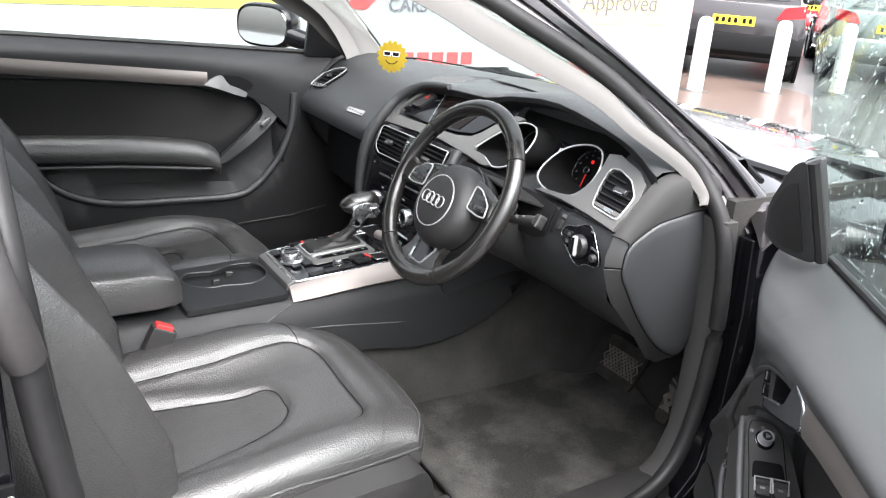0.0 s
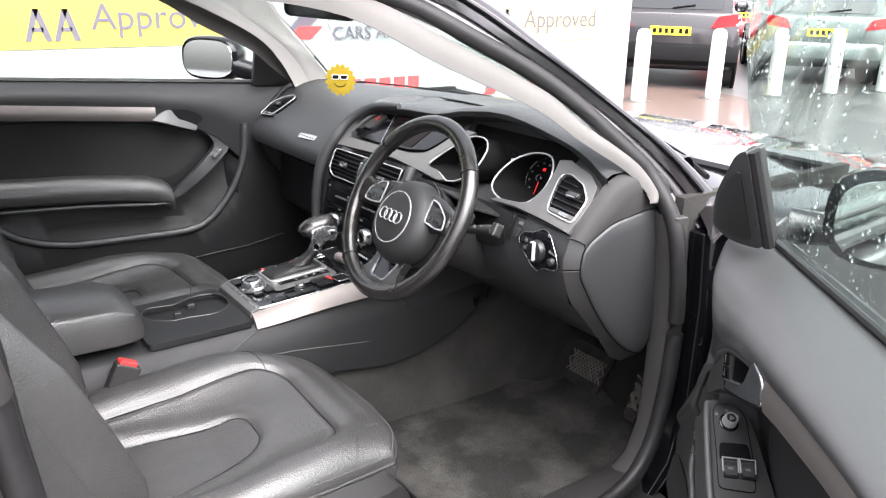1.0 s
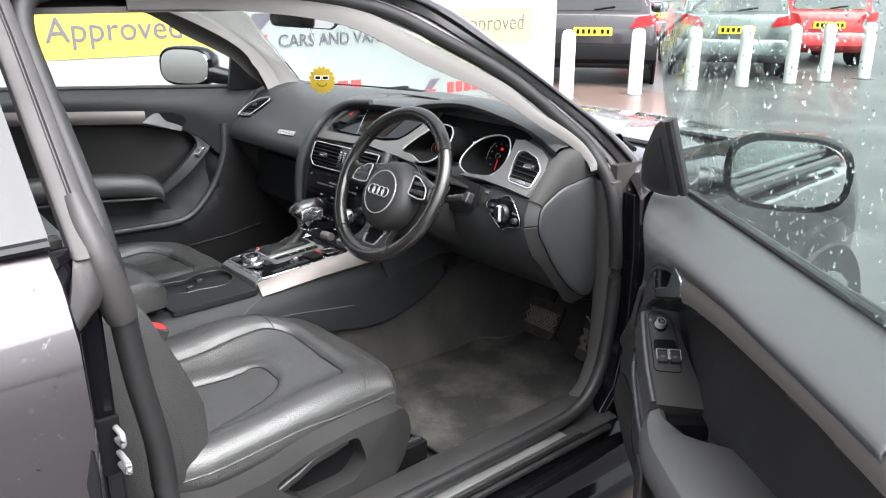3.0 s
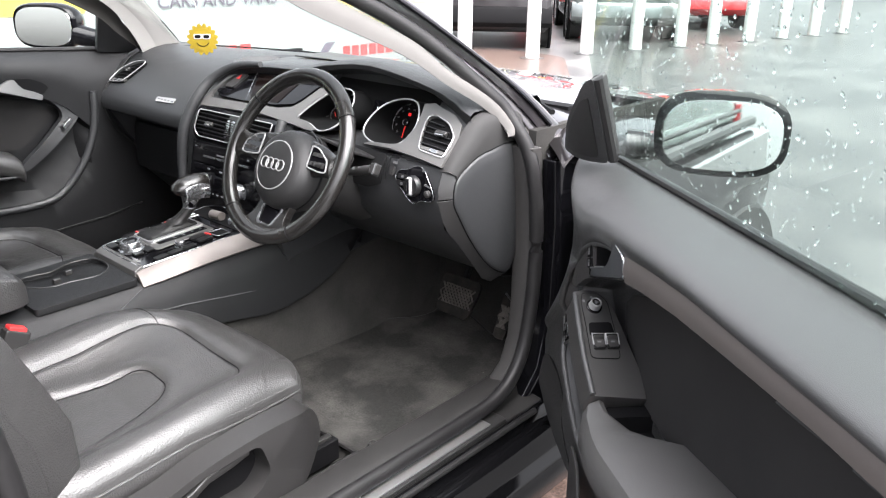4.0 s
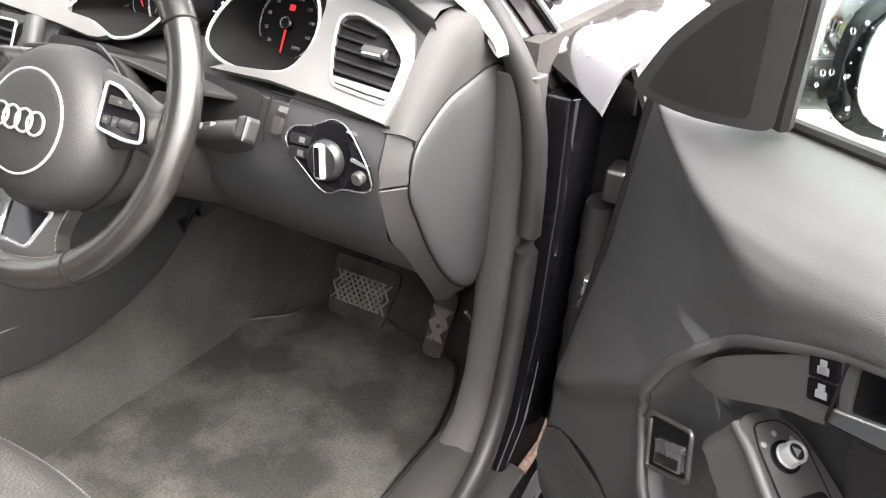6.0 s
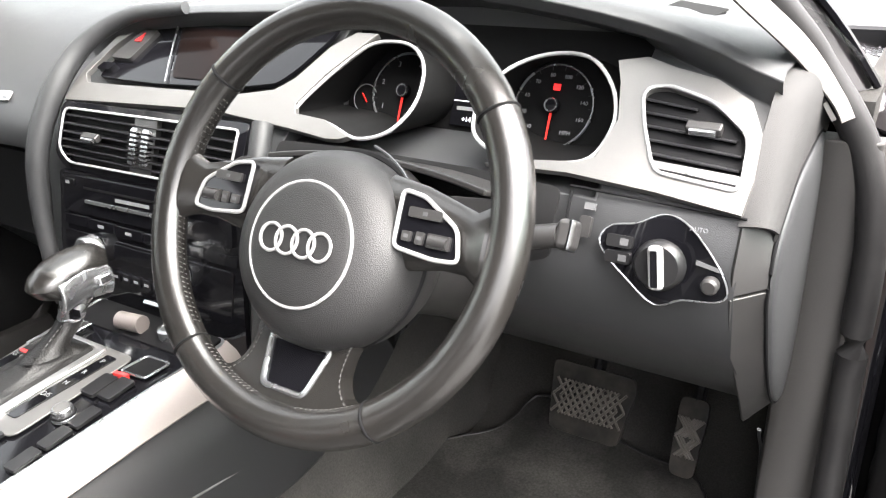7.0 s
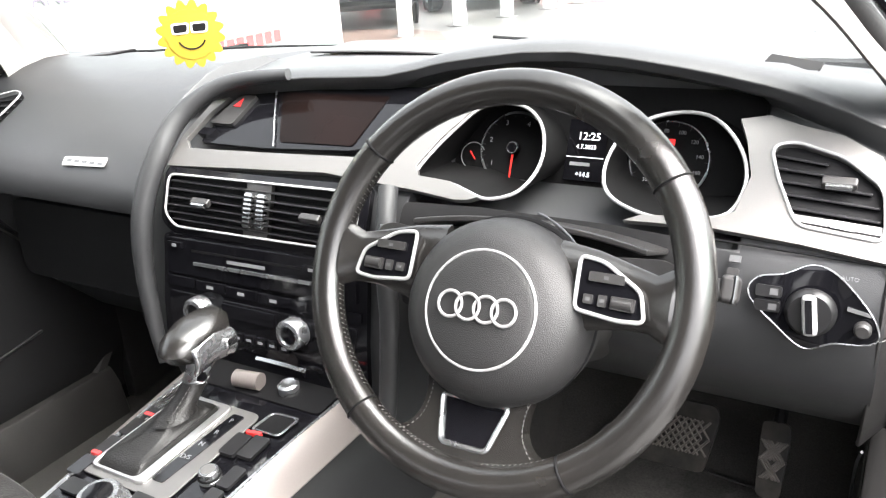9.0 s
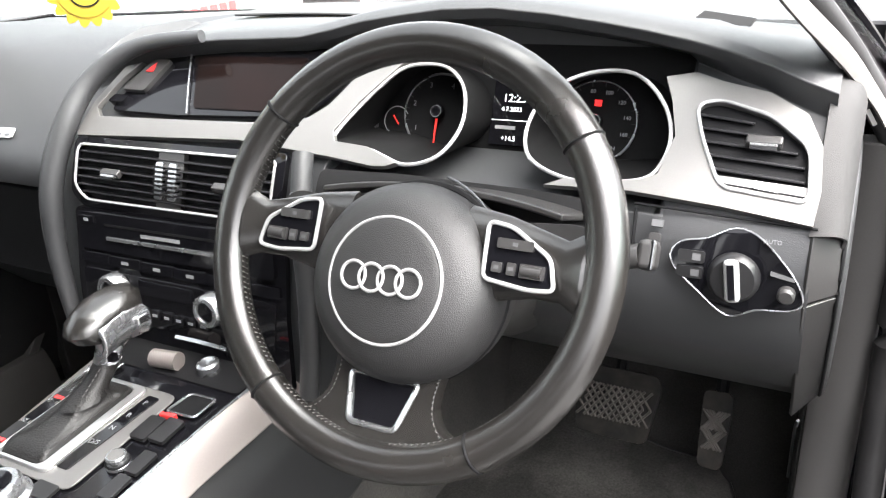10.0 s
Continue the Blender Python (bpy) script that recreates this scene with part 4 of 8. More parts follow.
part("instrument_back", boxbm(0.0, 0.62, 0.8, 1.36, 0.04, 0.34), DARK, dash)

# ends towards the doors: a soft roll over the corner, the oval cover below it and the two bevel strips
COVER = spline([(0.155, 0.838), (0.156, 0.874), (0.166, 0.891), (0.183, 0.903), (0.225, 0.923), (0.272, 0.931), (0.328, 0.937), (0.362, 0.92), (0.375, 0.82), (0.372, 0.70), (0.345, 0.645), (0.305, 0.652), (0.255, 0.692), (0.208, 0.750), (0.176, 0.800)], 3)
ROLL_A = spline([(0.150, 0.903), (0.166, 0.925), (0.190, 0.950), (0.214, 0.972), (0.234, 0.990), (0.262, 1.003), (0.31, 1.008), (0.37, 1.003), (0.43, 0.992)], 3, False)
ROLL_B = spline([(0.160, 0.896), (0.188, 0.914), (0.216, 0.935), (0.240, 0.953), (0.262, 0.968), (0.285, 0.978), (0.32, 0.980), (0.37, 0.975), (0.43, 0.965)], 3, False)
ROLL_C = spline([(0.162, 0.888), (0.185, 0.902), (0.206, 0.912), (0.226, 0.921), (0.250, 0.926), (0.275, 0.929), (0.305, 0.932), (0.335, 0.932), (0.365, 0.915)], 3, False)
BAND_F = [(0.146, 0.903), (0.133, 0.868), (0.1315, 0.8465), (0.1315, 0.8435), (0.142, 0.812), (0.163, 0.772), (0.198, 0.735), (0.243, 0.682), (0.281, 0.634), (0.312, 0.618)]
BAND_C = [(0.172, 0.899), (0.157, 0.875), (0.1535, 0.8505), (0.1535, 0.8475), (0.163, 0.822), (0.181, 0.795), (0.211, 0.748), (0.258, 0.692), (0.307, 0.654), (0.345, 0.642)]
for sg in (1, -1):
    cy, cz = 0.265, 0.79
    part("end_cover", loft([[Vector((sg * x, cy + (y - cy) * k, cz + (z - cz) * k)) for y, z in COVER] for x, k in ((0.70, 1.0), (0.7155, 0.998), (0.7185, 0.985), (0.7205, 0.95), (0.722, 0.80), (0.723, 0.4))]), SOFT, dash, "rounded black end cover")
    part("panel_gap", tube([Vector((sg * 0.7165, y, z)) for y, z in COVER], 0.0016, True, 6), DARK, dash)

    def corner(i, v, sg=sg):
        a, b, c = Vector((0.689, ROLL_A[i][0] - 0.006, ROLL_A[i][1])), Vector((0.718, *ROLL_B[i])), Vector((0.7165, *ROLL_C[i]))
        p = a.lerp(b, v) + Vector((0.6, -0.55, 0.5)) * 0.010 * math.sin(math.pi * v) if v <= 1 else b.lerp(c, v - 1)
        return Vector((sg * p.x, p.y, p.z))
    part("corner_roll", skin(corner, range(len(ROLL_A)), [k / 8 for k in range(9)] + [1.5, 2.0], 0.003), ROLLSOFT, dash, "soft rolled dash corner")
    for name, i0, i1 in (("end_strip", 0, 2), ("lower_end_strip", 3, 9)):
        part(name, skin(lambda q, v, sg=sg: Vector((sg * (0.6925 + 0.0245 * v), BAND_F[q][0] * (1 - v) + BAND_C[q][0] * v, BAND_F[q][1] * (1 - v) + BAND_C[q][1] * v)), range(i0, i1 + 1), [0, 0.25, 0.5, 0.75, 1.0], 0.004), HARD, dash, "satin black bevel strip", bevel=0.001)

# rim of the centre stack
rim = spline([(-0.02, 0.240, 1.033), (-0.115, 0.225, 1.021), (-0.172, 0.190, 0.985), (-0.188, 0.143, 0.93), (-0.198, 0.110, 0.86), (-0.203, 0.098, 0.78), (-0.198, 0.092, 0.70), (-0.19, 0.088, 0.645)], 6, False)
part("stack_rim", tube(rim, [0.008 + 0.007 * math.sin(math.pi * i / (len(rim) - 1)) for i in range(len(rim))], seg=10), SOFT, dash, "rounded black stack edge")
part("stack_rim", tube([(0.36 * 0 - p[0] + 0.0, p[1], p[2]) for p in rim[18:]], 0.012, seg=10), SOFT, dash)

# silver fascia, left and right of the dials
left = [(-0.176, 0.916), (-0.05, 0.921), (0.084, 0.926), (0.213, 0.920), (0.268, 0.916), (0.285, 0.917), (0.296, 0.9205), (0.275, 0.926), (0.256, 0.931), (0.213, 0.933), (0.206, 0.941), (0.222, 0.966), (0.253, 0.998), (0.262, 1.006), (0.232, 1.006), (0.208, 0.992), (0.185, 0.962), (0.165, 0.950), (0.12, 0.943), (0.02, 0.940), (-0.10, 0.937), (-0.152, 0.936), (-0.166, 0.945), (-0.150, 0.975), (-0.118, 1.004), (-0.128, 1.008), (-0.158, 0.985), (-0.176, 0.95)]
bc = [0.92 + 0.012 * i for i in range(8)]
part("fascia", sheet([left], onface, 0.008, bcuts=bc), SILVER, dash, "brushed silver trim", bevel=0.0012)
right = [(0.458, 0.916), (0.54, 0.918), (0.62, 0.914), (0.691, 0.908), (0.693, 0.93), (0.689, 0.957), (0.674, 0.977), (0.64, 0.990), (0.60, 0.996), (0.572, 1.002), (0.545, 0.998), (0.556, 0.982), (0.567, 0.957), (0.56, 0.931), (0.545, 0.926), (0.50, 0.923), (0.476, 0.922)]
VENT = rounded([(0.579, 0.979), (0.60, 0.983), (0.645, 0.974), (0.680, 0.955), (0.686, 0.921), (0.614, 0.926), (0.592, 0.955)], 0.010, 5)
part("fascia", sheet([right, VENT], onface, 0.008, bcuts=bc), SILVER, dash, "brushed silver trim", bevel=0.0012)


def air_vent(outline, n, sx=1, x0=0.0, x1=0.0, z0=0.0, z1=0.0, tab=0.0, slope=0.0):
    """A vent: near-black sheet for its inner shade, chrome rim, slats and a thumb tab."""
    rimpts = [onface(sx * a, b, 0.009) for a, b in outline]
    v = part("air_vent", tube(rimpts, 0.0018, True, 8), BRIGHT, dash, "chrome-ringed air vent")
    # flat sheet; its colour stands for the shade in the vent's depth
    part("vent_shade", sheet([[(sx * a, b) for a, b in outline]], onface, 0.001, bcuts=bc), DARK, v)
    for i in range(n):
        f = (i + 0.7) / (n + 0.35)
        z = z0 + (z1 - z0) * f
        hits = []
        k = len(outline)
        for j in range(k):
            (a, b), (c, d) = outline[j], outline[(j + 1) % k]
            if (b - z) * (d - z) < 0:
                hits.append(a + (c - a) * (z - b) / (d - b))
        if len(hits) < 2:
            continue
        a, c = min(hits) + 0.002, max(hits) - 0.002
        p, q = onface(sx * a, z, 0.0), onface(sx * c, z - slope, 0.0)
        mid = (p + q) / 2
        bm = bmesh.new()
        d = (q - p).normalized()
        m = axes(mid, d, (0, -0.97, 0.2))
        box(bm, 0, 0, 0, (q - p).length, 0.016, 0.0020)
        bm.transform(m)
        part("slat", bm, SLAT, v, bevel=0.0006)
    tz = (z0 + z1) / 2 + 0.002
    c = onface(sx * tab, tz, 0.010)
    t = part("vent_tab", boxbm(0, 0, 0, 0.030, 0.010, 0.009), HARD, v, bevel=0.002)
    t.data.transform(axes(c, (1, 0, 0), (0, -0.80, -0.45)))
    t2 = part("tab_insert", boxbm(0, 0, 0, 0.022, 0.003, 0.005), SATIN, v)
    t2.data.transform(axes(c + Vector((0, -0.006, -0.002)), (1, 0, 0), (0, -0.80, -0.45)))
    return v


air_vent(VENT, 6, 1, z0=0.926, z1=0.982, tab=0.643, slope=0.004)
air_vent(VENT, 6, -1, z0=0.926, z1=0.982, tab=0.643, slope=0.004)
for sx in (1, -1):
    part("vent_plate", sheet([rounded([(sx * 0.606, 0.9345), (sx * 0.613, 0.9275), (sx * 0.684, 0.9225), (sx * 0.683, 0.9315)], 0.002)], onface, 0.006), SILVER, dash, "silver plate at the vent's foot")
    part("vent_wheel", sheet([rounded([(sx * 0.640, 0.9275), (sx * 0.662, 0.926), (sx * 0.662, 0.931), (sx * 0.640, 0.9325)], 0.002)], onface, 0.0085), SATIN, dash, bevel=0.0008)
cv = rounded([(-0.163, 0.908), (0.150, 0.912), (0.150, 0.862), (0.135, 0.853), (-0.145, 0.848), (-0.160, 0.862)], 0.008, 3)
cvo = [(-0.172, 0.915), (0.162, 0.919), (0.162, 0.85), (0.145, 0.842), (-0.155, 0.838), (-0.17, 0.852)]
part("vent_surround", sheet([rounded(cvo, 0.008), cv], onface, 0.009, bcuts=bc), GLOSSBLACK, dash, "gloss black vent surround", bevel=0.001)
air_vent(cv, 6, 1, z0=0.850, z1=0.910, tab=-0.095)
part("vent_divider", sheet([rounded([(-0.026, 0.911), (0.014, 0.912), (0.014, 0.849), (-0.026, 0.848)], 0.003)], onface, 0.008, bcuts=bc), HARD, dash, bevel=0.001)
for x in (-0.017, 0.004):
    part("vent_wheel", sheet([rounded([(x - 0.006, 0.899), (x + 0.006, 0.899), (x + 0.006, 0.862), (x - 0.006, 0.862)], 0.003)], onface, 0.011), SATIN, dash, "ribbed silver vent wheel")
    for i in range(7):
        part("rib", sheet([[(x - 0.006, 0.866 + 0.0045 * i), (x + 0.006, 0.866 + 0.0045 * i), (x + 0.006, 0.868 + 0.0045 * i), (x - 0.006, 0.868 + 0.0045 * i)]], onface, 0.0125), DARK, dash)
t = part("vent_tab", boxbm(0, 0, 0, 0.030, 0.010, 0.009), HARD, dash, bevel=0.002)
t.data.transform(axes(onface(0.085, 0.882, 0.010), (1, 0, 0), (0, -0.80, -0.45)))

# display and its buttons
scr = rounded([(-0.142, 0.944), (-0.03, 0.944), (0.10, 0.949), (0.16, 0.957), (0.178, 0.972), (0.198, 1.0), (0.20, 1.012), (-0.095, 1.012), (-0.125, 0.985)], 0.006, 3)
part("display_panel", sheet([scr], onface, 0.005, bcuts=bc), GLOSSBLACK, dash, "gloss black display surround", bevel=0.001)
part("display", sheet([rounded([(-0.008, 0.951), (0.105, 0.953), (0.125, 1.002), (-0.045, 1.0)], 0.004)], onface, 0.0065, bcuts=bc), SCREEN, dash, "switched-off dark display")
part("display_edge", tube([onface(-0.012 - 0.047 * i / 6, 0.945 + 0.058 * i / 6, 0.008) for i in range(7)], 0.0012, seg=6), SATIN, dash)
part("hazard_button", sheet([rounded([(-0.138, 0.962), (-0.098, 0.962), (-0.082, 0.993), (-0.110, 0.993)], 0.004)], onface, 0.011, bcuts=bc), HARD, dash, "dark button with a red triangle", bevel=0.001)
part("button_strip", sheet([rounded([(-0.15, 0.95), (-0.125, 0.95), (-0.12, 0.957), (-0.145, 0.957)], 0.002)], onface, 0.010), GLOSSBLACK, dash)
part("red_triangle", sheet([[(-0.112, 0.980), (-0.100, 0.980), (-0.102, 0.989)]], onface, 0.0122), REDPRINT, dash)

# instrument dials
dials = part("dial_back", sheet([rounded([(0.206, 0.905), (0.564, 0.905), (0.564, 1.02), (0.206, 1.02)], 0.01)], lambda a, b, h: Vector((a, gauge_y(b) - h, b)), 0.001), DIALFACE, dash, "dark instrument panel")


def ondial(a, b, h):
    return Vector((a, gauge_y(b) - h * 0.9, b + h * 0.4))


LP = spline([(0.207, 0.939), (0.214, 0.932), (0.256, 0.930), (0.277, 0.926), (0.306, 0.921), (0.338, 0.930), (0.352, 0.953), (0.342, 0.980), (0.318, 0.997), (0.288, 1.002), (0.253, 0.996), (0.224, 0.966)], 5)
RP = spline([(0.423, 0.957), (0.436, 0.935), (0.478, 0.923), (0.52, 0.924), (0.554, 0.931), (0.563, 0.956), (0.547, 0.982), (0.513, 1.001), (0.468, 1.0), (0.433, 0.984)], 5)
for loop in (LP, RP):
    part("dial_rim", tube([onface(a, b, 0.004) for a, b in loop], 0.0021, True, 8), BRIGHT, dials, "chrome dial rim")
    # dark wall between the rim and the dials behind it
    part("dial_wall", loft([[onface(a, b, 0.002) for a, b in loop], [Vector((a, gauge_y(b) - 0.001, b - 0.008)) for a, b in loop]], caps=False), DIALFACE, dials)
for cx, cz, R, nums, a0 in ((0.286, 0.946, 0.044, ("1", "2", "3", "4"), 215), (0.470, 0.947, 0.043, ("30", "50", "60", "70", "80", "100", "120", "140", "160"), 225)):
    m = axes(ondial(cx, cz, 0.004), (1, 0, 0), (0, 0.42, 0.907))
    part("dial_ring", ring(m, R, 0.0014, 48, 6), SATIN, dials, "thin silver ring")
    k = len(nums)
    for i, s in enumerate(nums):
        q = radians(a0 - (a0 - (65 if k == 4 else -20)) * i / (k - 1))
        lettering(s, 0.0085 if k == 4 else 0.0058, m @ Matrix.Translation((R * 0.76 * math.cos(q), R * 0.76 * math.sin(q), 0)), WHITEPRINT, dials, "dial_number", 0.0002)
    bm = bmesh.new()
    for i in range(13):
        q = radians(a0 - (a0 + 20) * i / 12)
        box(bm, R * 0.93 * math.cos(q), R * 0.93 * math.sin(q), 0, 0.004, 0.0007, 0.0004, pose(0, 0, 0, 0, 0, math.degrees(q)))
    bm.transform(m)
    part("dial_ticks", bm, DIMPRINT, dials, kind="stuff")
    part("needle", loft([[m @ Vector(p) for p in ((-0.0014, -0.006, 0.003), (0.0014, -0.006, 0.003), (0.0014, -0.006, 0.004), (-0.0014, -0.006, 0.004))], [m @ Vector(p) for p in ((-0.0008, -R * 0.82, 0.003), (0.0008, -R * 0.82, 0.003), (0.0008, -R * 0.82, 0.004), (-0.0008, -R * 0.82, 0.004))]]), REDNEEDLE, dials, "red needle")
    part("needle_hub", turned([(0.008, 0.0), (0.008, 0.006), (0.006, 0.008), (0.001, 0.008)], m, 20), GLOSSBLACK, dials)
    part("hub_ring", ring(m @ Matrix.Translation((0, 0, 0.008)), 0.0065, 0.0008, 24, 6), SATIN, dials)
m = axes(ondial(0.470, 0.947, 0.004), (1, 0, 0), (0, 0.42, 0.907))
part("warning_lamp", boxbm(0, 0.020, 0, 0.0075, 0.0065, 0.0008), REDLIT, dials, "lit red warning lamp").data.transform(m)

lettering("MPH", 0.006, m @ Matrix.Translation((0.018, -0.026, 0)), WHITEPRINT, dials, "dial_print", 0.0002)
m = axes(ondial(0.232, 0.935, 0.004), (1, 0, 0), (0, 0.42, 0.907))
part("small_dial", ring(m, 0.016, 0.0006, 24, 6, a0=0.5, a1=4.2), WHITEPRINT, dials)
part("small_needle", boxbm(0, 0, 0, 0.0014, 0.013, 0.0006), REDNEEDLE, dials).data.transform(m @ pose(0, 0, 0.001, 0, 0, 40))
m = axes(ondial(0.375, 0.95, 0.004), (1, 0, 0), (0, 0.42, 0.907))
part("info_display", boxbm(0, 0, 0, 0.046, 0.07, 0.001), GLOSSBLACK, dials, "small lit information display").data.transform(m)
lettering("12:25", 0.0125, m @ Matrix.Translation((0.002, 0.016, 0.001)), LCD, dials, "clock_digits", 0.0002)
lettering("4.7.2023", 0.007, m @ Matrix.Translation((0.0, 0.004, 0.001)), LCD, dials, "date_digits", 0.0002)
part("display_line", boxbm(0, -0.008, 0.001, 0.044, 0.0008, 0.0004), LCD, dials).data.transform(m)
lettering("+14.5", 0.0075, m @ Matrix.Translation((0.0, -0.028, 0.001)), LCD, dials, "temperature_digits", 0.0002)
part("display_bar", boxbm(-0.005, -0.016, 0.001, 0.024, 0.004, 0.0004), WHITEPRINT, dials).data.transform(m)

# near-black overlay between dials and column: shade there put into its colour
part("dial_foot_shade", sheet([rounded([(0.205, 0.911), (0.30, 0.914), (0.45, 0.913), (0.538, 0.909), (0.538, 0.852), (0.50, 0.838), (0.26, 0.838), (0.205, 0.852)], 0.008)], onface, 0.003, bcuts=(0.85, 0.86, 0.87, 0.88, 0.89, 0.90)), DIALSHADE, dash, "near-black overlay, shade under the dials", bevel=0.001)

# light switch on the knee panel
LS = spline([(0.584, 0.874), (0.590, 0.888), (0.612, 0.893), (0.634, 0.902), (0.656, 0.896), (0.682, 0.874), (0.692, 0.855), (0.684, 0.845), (0.657, 0.841), (0.634, 0.832), (0.606, 0.853)], 4)
sw = part("light_switch", sheet([LS], onface, 0.006, bcuts=bc), GLOSSBLACK, dash, "gloss black light switch plate", bevel=0.001)
part("switch_edge", tube([onface(a, b, 0.0060) for a, b in LS], 0.0009, True, 6), SATIN, sw)
m = axes(onface(0.637, 0.867, 0.006), (1, 0, 0), (0, P(0.88) - P(0.85), 0.03))
part("switch_knob", turned([(0.0215, 0), (0.021, 0.006), (0.0175, 0.0105), (0.001, 0.0115)], m, 32), KEYCAP, sw, "dark satin rotary knob")
part("knob_grip", boxbm(0, 0, 0.012, 0.0125, 0.037, 0.010), KNOB, sw, "silver grip bar", bevel=0.004).data.transform(m @ pose(0, 0, 0, 0, 0, 8))
part("knob_grip_inlay", boxbm(0, 0, 0.0172, 0.0055, 0.030, 0.001), GLOSSBLACK, sw).data.transform(m @ pose(0, 0, 0, 0, 0, 8))
lettering("AUTO", 0.005, m @ Matrix.Translation((0.027, 0.034, 0.0005)), WHITEPRINT, sw, "switch_print", 0.0002)
for a, b in ((0.600, 0.878), (0.600, 0.866)):
    part("switch_key", sheet([rounded([(a - 0.010, b - 0.004), (a + 0.012, b - 0.004), (a + 0.012, b + 0.005), (a - 0.010, b + 0.005)], 0.002)], onface, 0.0085), KEYCAP, sw, bevel=0.0008)
    part("key_symbol", sheet([[(a + 0.002, b - 0.002), (a + 0.009, b - 0.002), (a + 0.009, b + 0.003), (a + 0.002, b + 0.003)]], onface, 0.009), SYMBOL, sw)
part("dimmer_wheel", turned([(0.007, 0), (0.007, 0.007), (0.005, 0.009), (0.001, 0.009)], axes(onface(0.679, 0.860, 0.006), (1, 0, 0), (0, 0, 1)), 20), HARD, sw)
part("switch_symbol", sheet([[(0.665, 0.872), (0.684, 0.869), (0.684, 0.872), (0.665, 0.875)]], onface, 0.0065), SYMBOL, sw)
part("panel_gap", tube([onface(0.547 + 0.003 * i / 4, 0.909 - 0.045 * i / 4, 0.0) for i in range(5)], 0.0015, seg=6), DARK, dash)
part("level_wheel", sheet([rounded([(0.563, 0.876), (0.573, 0.876), (0.573, 0.892), (0.563, 0.892)], 0.002)], onface, 0.006), HARD, dash, bevel=0.001)
part("level_symbol", sheet([[(0.563, 0.897), (0.573, 0.897), (0.573, 0.902), (0.563, 0.902)]], onface, 0.003), SYMBOL, dash)
part("panel_gap", tube([onface(0.545 + 0.15 * i / 8, 0.912 - 0.004 * i / 8, 0.002) for i in range(9)], 0.0012, seg=6), DARK, dash)

# passenger side: badge, glovebox catch, air slot
part("dash_badge", sheet([rounded([(-0.395, 0.903), (-0.305, 0.907), (-0.305, 0.918), (-0.395, 0.914)], 0.002)], onface, 0.003), KNOB, dash, "small silver badge", bevel=0.0006)
for i in range(5):
    a = -0.387 + 0.017 * i
    part("badge_bar", sheet([[(a, 0.9085), (a + 0.010, 0.909), (a + 0.010, 0.9115), (a, 0.911)]], onface, 0.0034), HANDLE, dash)
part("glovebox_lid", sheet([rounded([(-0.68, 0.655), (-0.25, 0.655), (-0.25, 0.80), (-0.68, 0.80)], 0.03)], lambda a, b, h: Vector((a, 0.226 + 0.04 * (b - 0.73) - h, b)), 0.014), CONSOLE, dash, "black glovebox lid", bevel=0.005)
part("glovebox_catch", sheet([rounded([(-0.345, 0.778), (-0.265, 0.773), (-0.265, 0.80), (-0.335, 0.80)], 0.006)], lambda a, b, h: Vector((a, 0.213 - h, b)), 0.02), HARD, dash, bevel=0.003)
for sx, lift in ((1, 0.0165), (-1, 0.006)):
    part("demist_slot", loft([[Vector((sx * (0.545 + 0.055 * f), 0.385 - 0.03 * f + d, 1.0185 + lift - 0.004 * f)) for d in (0, 0.06)] + [Vector((sx * (0.545 + 0.055 * f), 0.385 - 0.03 * f + d, 1.012 + lift - 0.008 * f)) for d in (0.06, 0)] for f in (0, 1)]), DARK, dash)
    for i in range(7):
        y = 0.375 + 0.009 * i
        part("slot_fin", tube([(sx * 0.543, y + 0.012, 1.0200 + lift), (sx * 0.602, y - 0.018, 1.0165 + lift)], 0.0016, seg=5), HARD, dash)
part("speaker_cover", skin(lambda u, v: Vector((u, v, 1.0275 + 0.003 * math.sin(math.pi * (u + 0.15) / 0.3) + (0.45 - v) * 0.01)), [-0.15 + 0.03 * i for i in range(11)], [0.45 + 0.03 * i for i in range(5)], 0.004), HARD, dash, bevel=0.002)


# centre stack below the vents
def onstack(x, z, h):
    y = lerp(z, (0.60, 0.66, 0.74, 0.80, 0.85), (0.11, 0.112, 0.118, 0.128, 0.134))
    return Vector((x, y - 0.006 - h, z))


part("stack_surround", sheet([rounded([(-0.19, 0.64), (0.16, 0.64), (0.165, 0.842), (-0.172, 0.836)], 0.01)], onstack, 0.008, bcuts=(0.66, 0.70, 0.74, 0.80)), GLOSSBLACK, dash, "gloss black centre stack")
radio = part("radio_unit", sheet([rounded([(-0.165, 0.783), (0.15, 0.787), (0.15, 0.838), (-0.165, 0.832)], 0.004)], onstack, 0.012, bcuts=(0.80,)), GLOSSBLACK, dash, "dark audio unit with disc slot", bevel=0.0015)
part("disc_slot", sheet([[(-0.118, 0.817), (0.10, 0.821), (0.10, 0.824), (-0.118, 0.820)]], onstack, 0.0125), DARK, radio)
part("audio_strip", sheet([[(-0.115, 0.7995), (0.085, 0.8035), (0.085, 0.8075), (-0.115, 0.8035)]], onstack, 0.0145), SATIN, radio, "thin silver strip")
part("audio_print", sheet([[(-0.055, 0.8095), (0.01, 0.811), (0.01, 0.8155), (-0.055, 0.814)]], onstack, 0.0125), WHITEPRINT, radio, "small pale print bar")
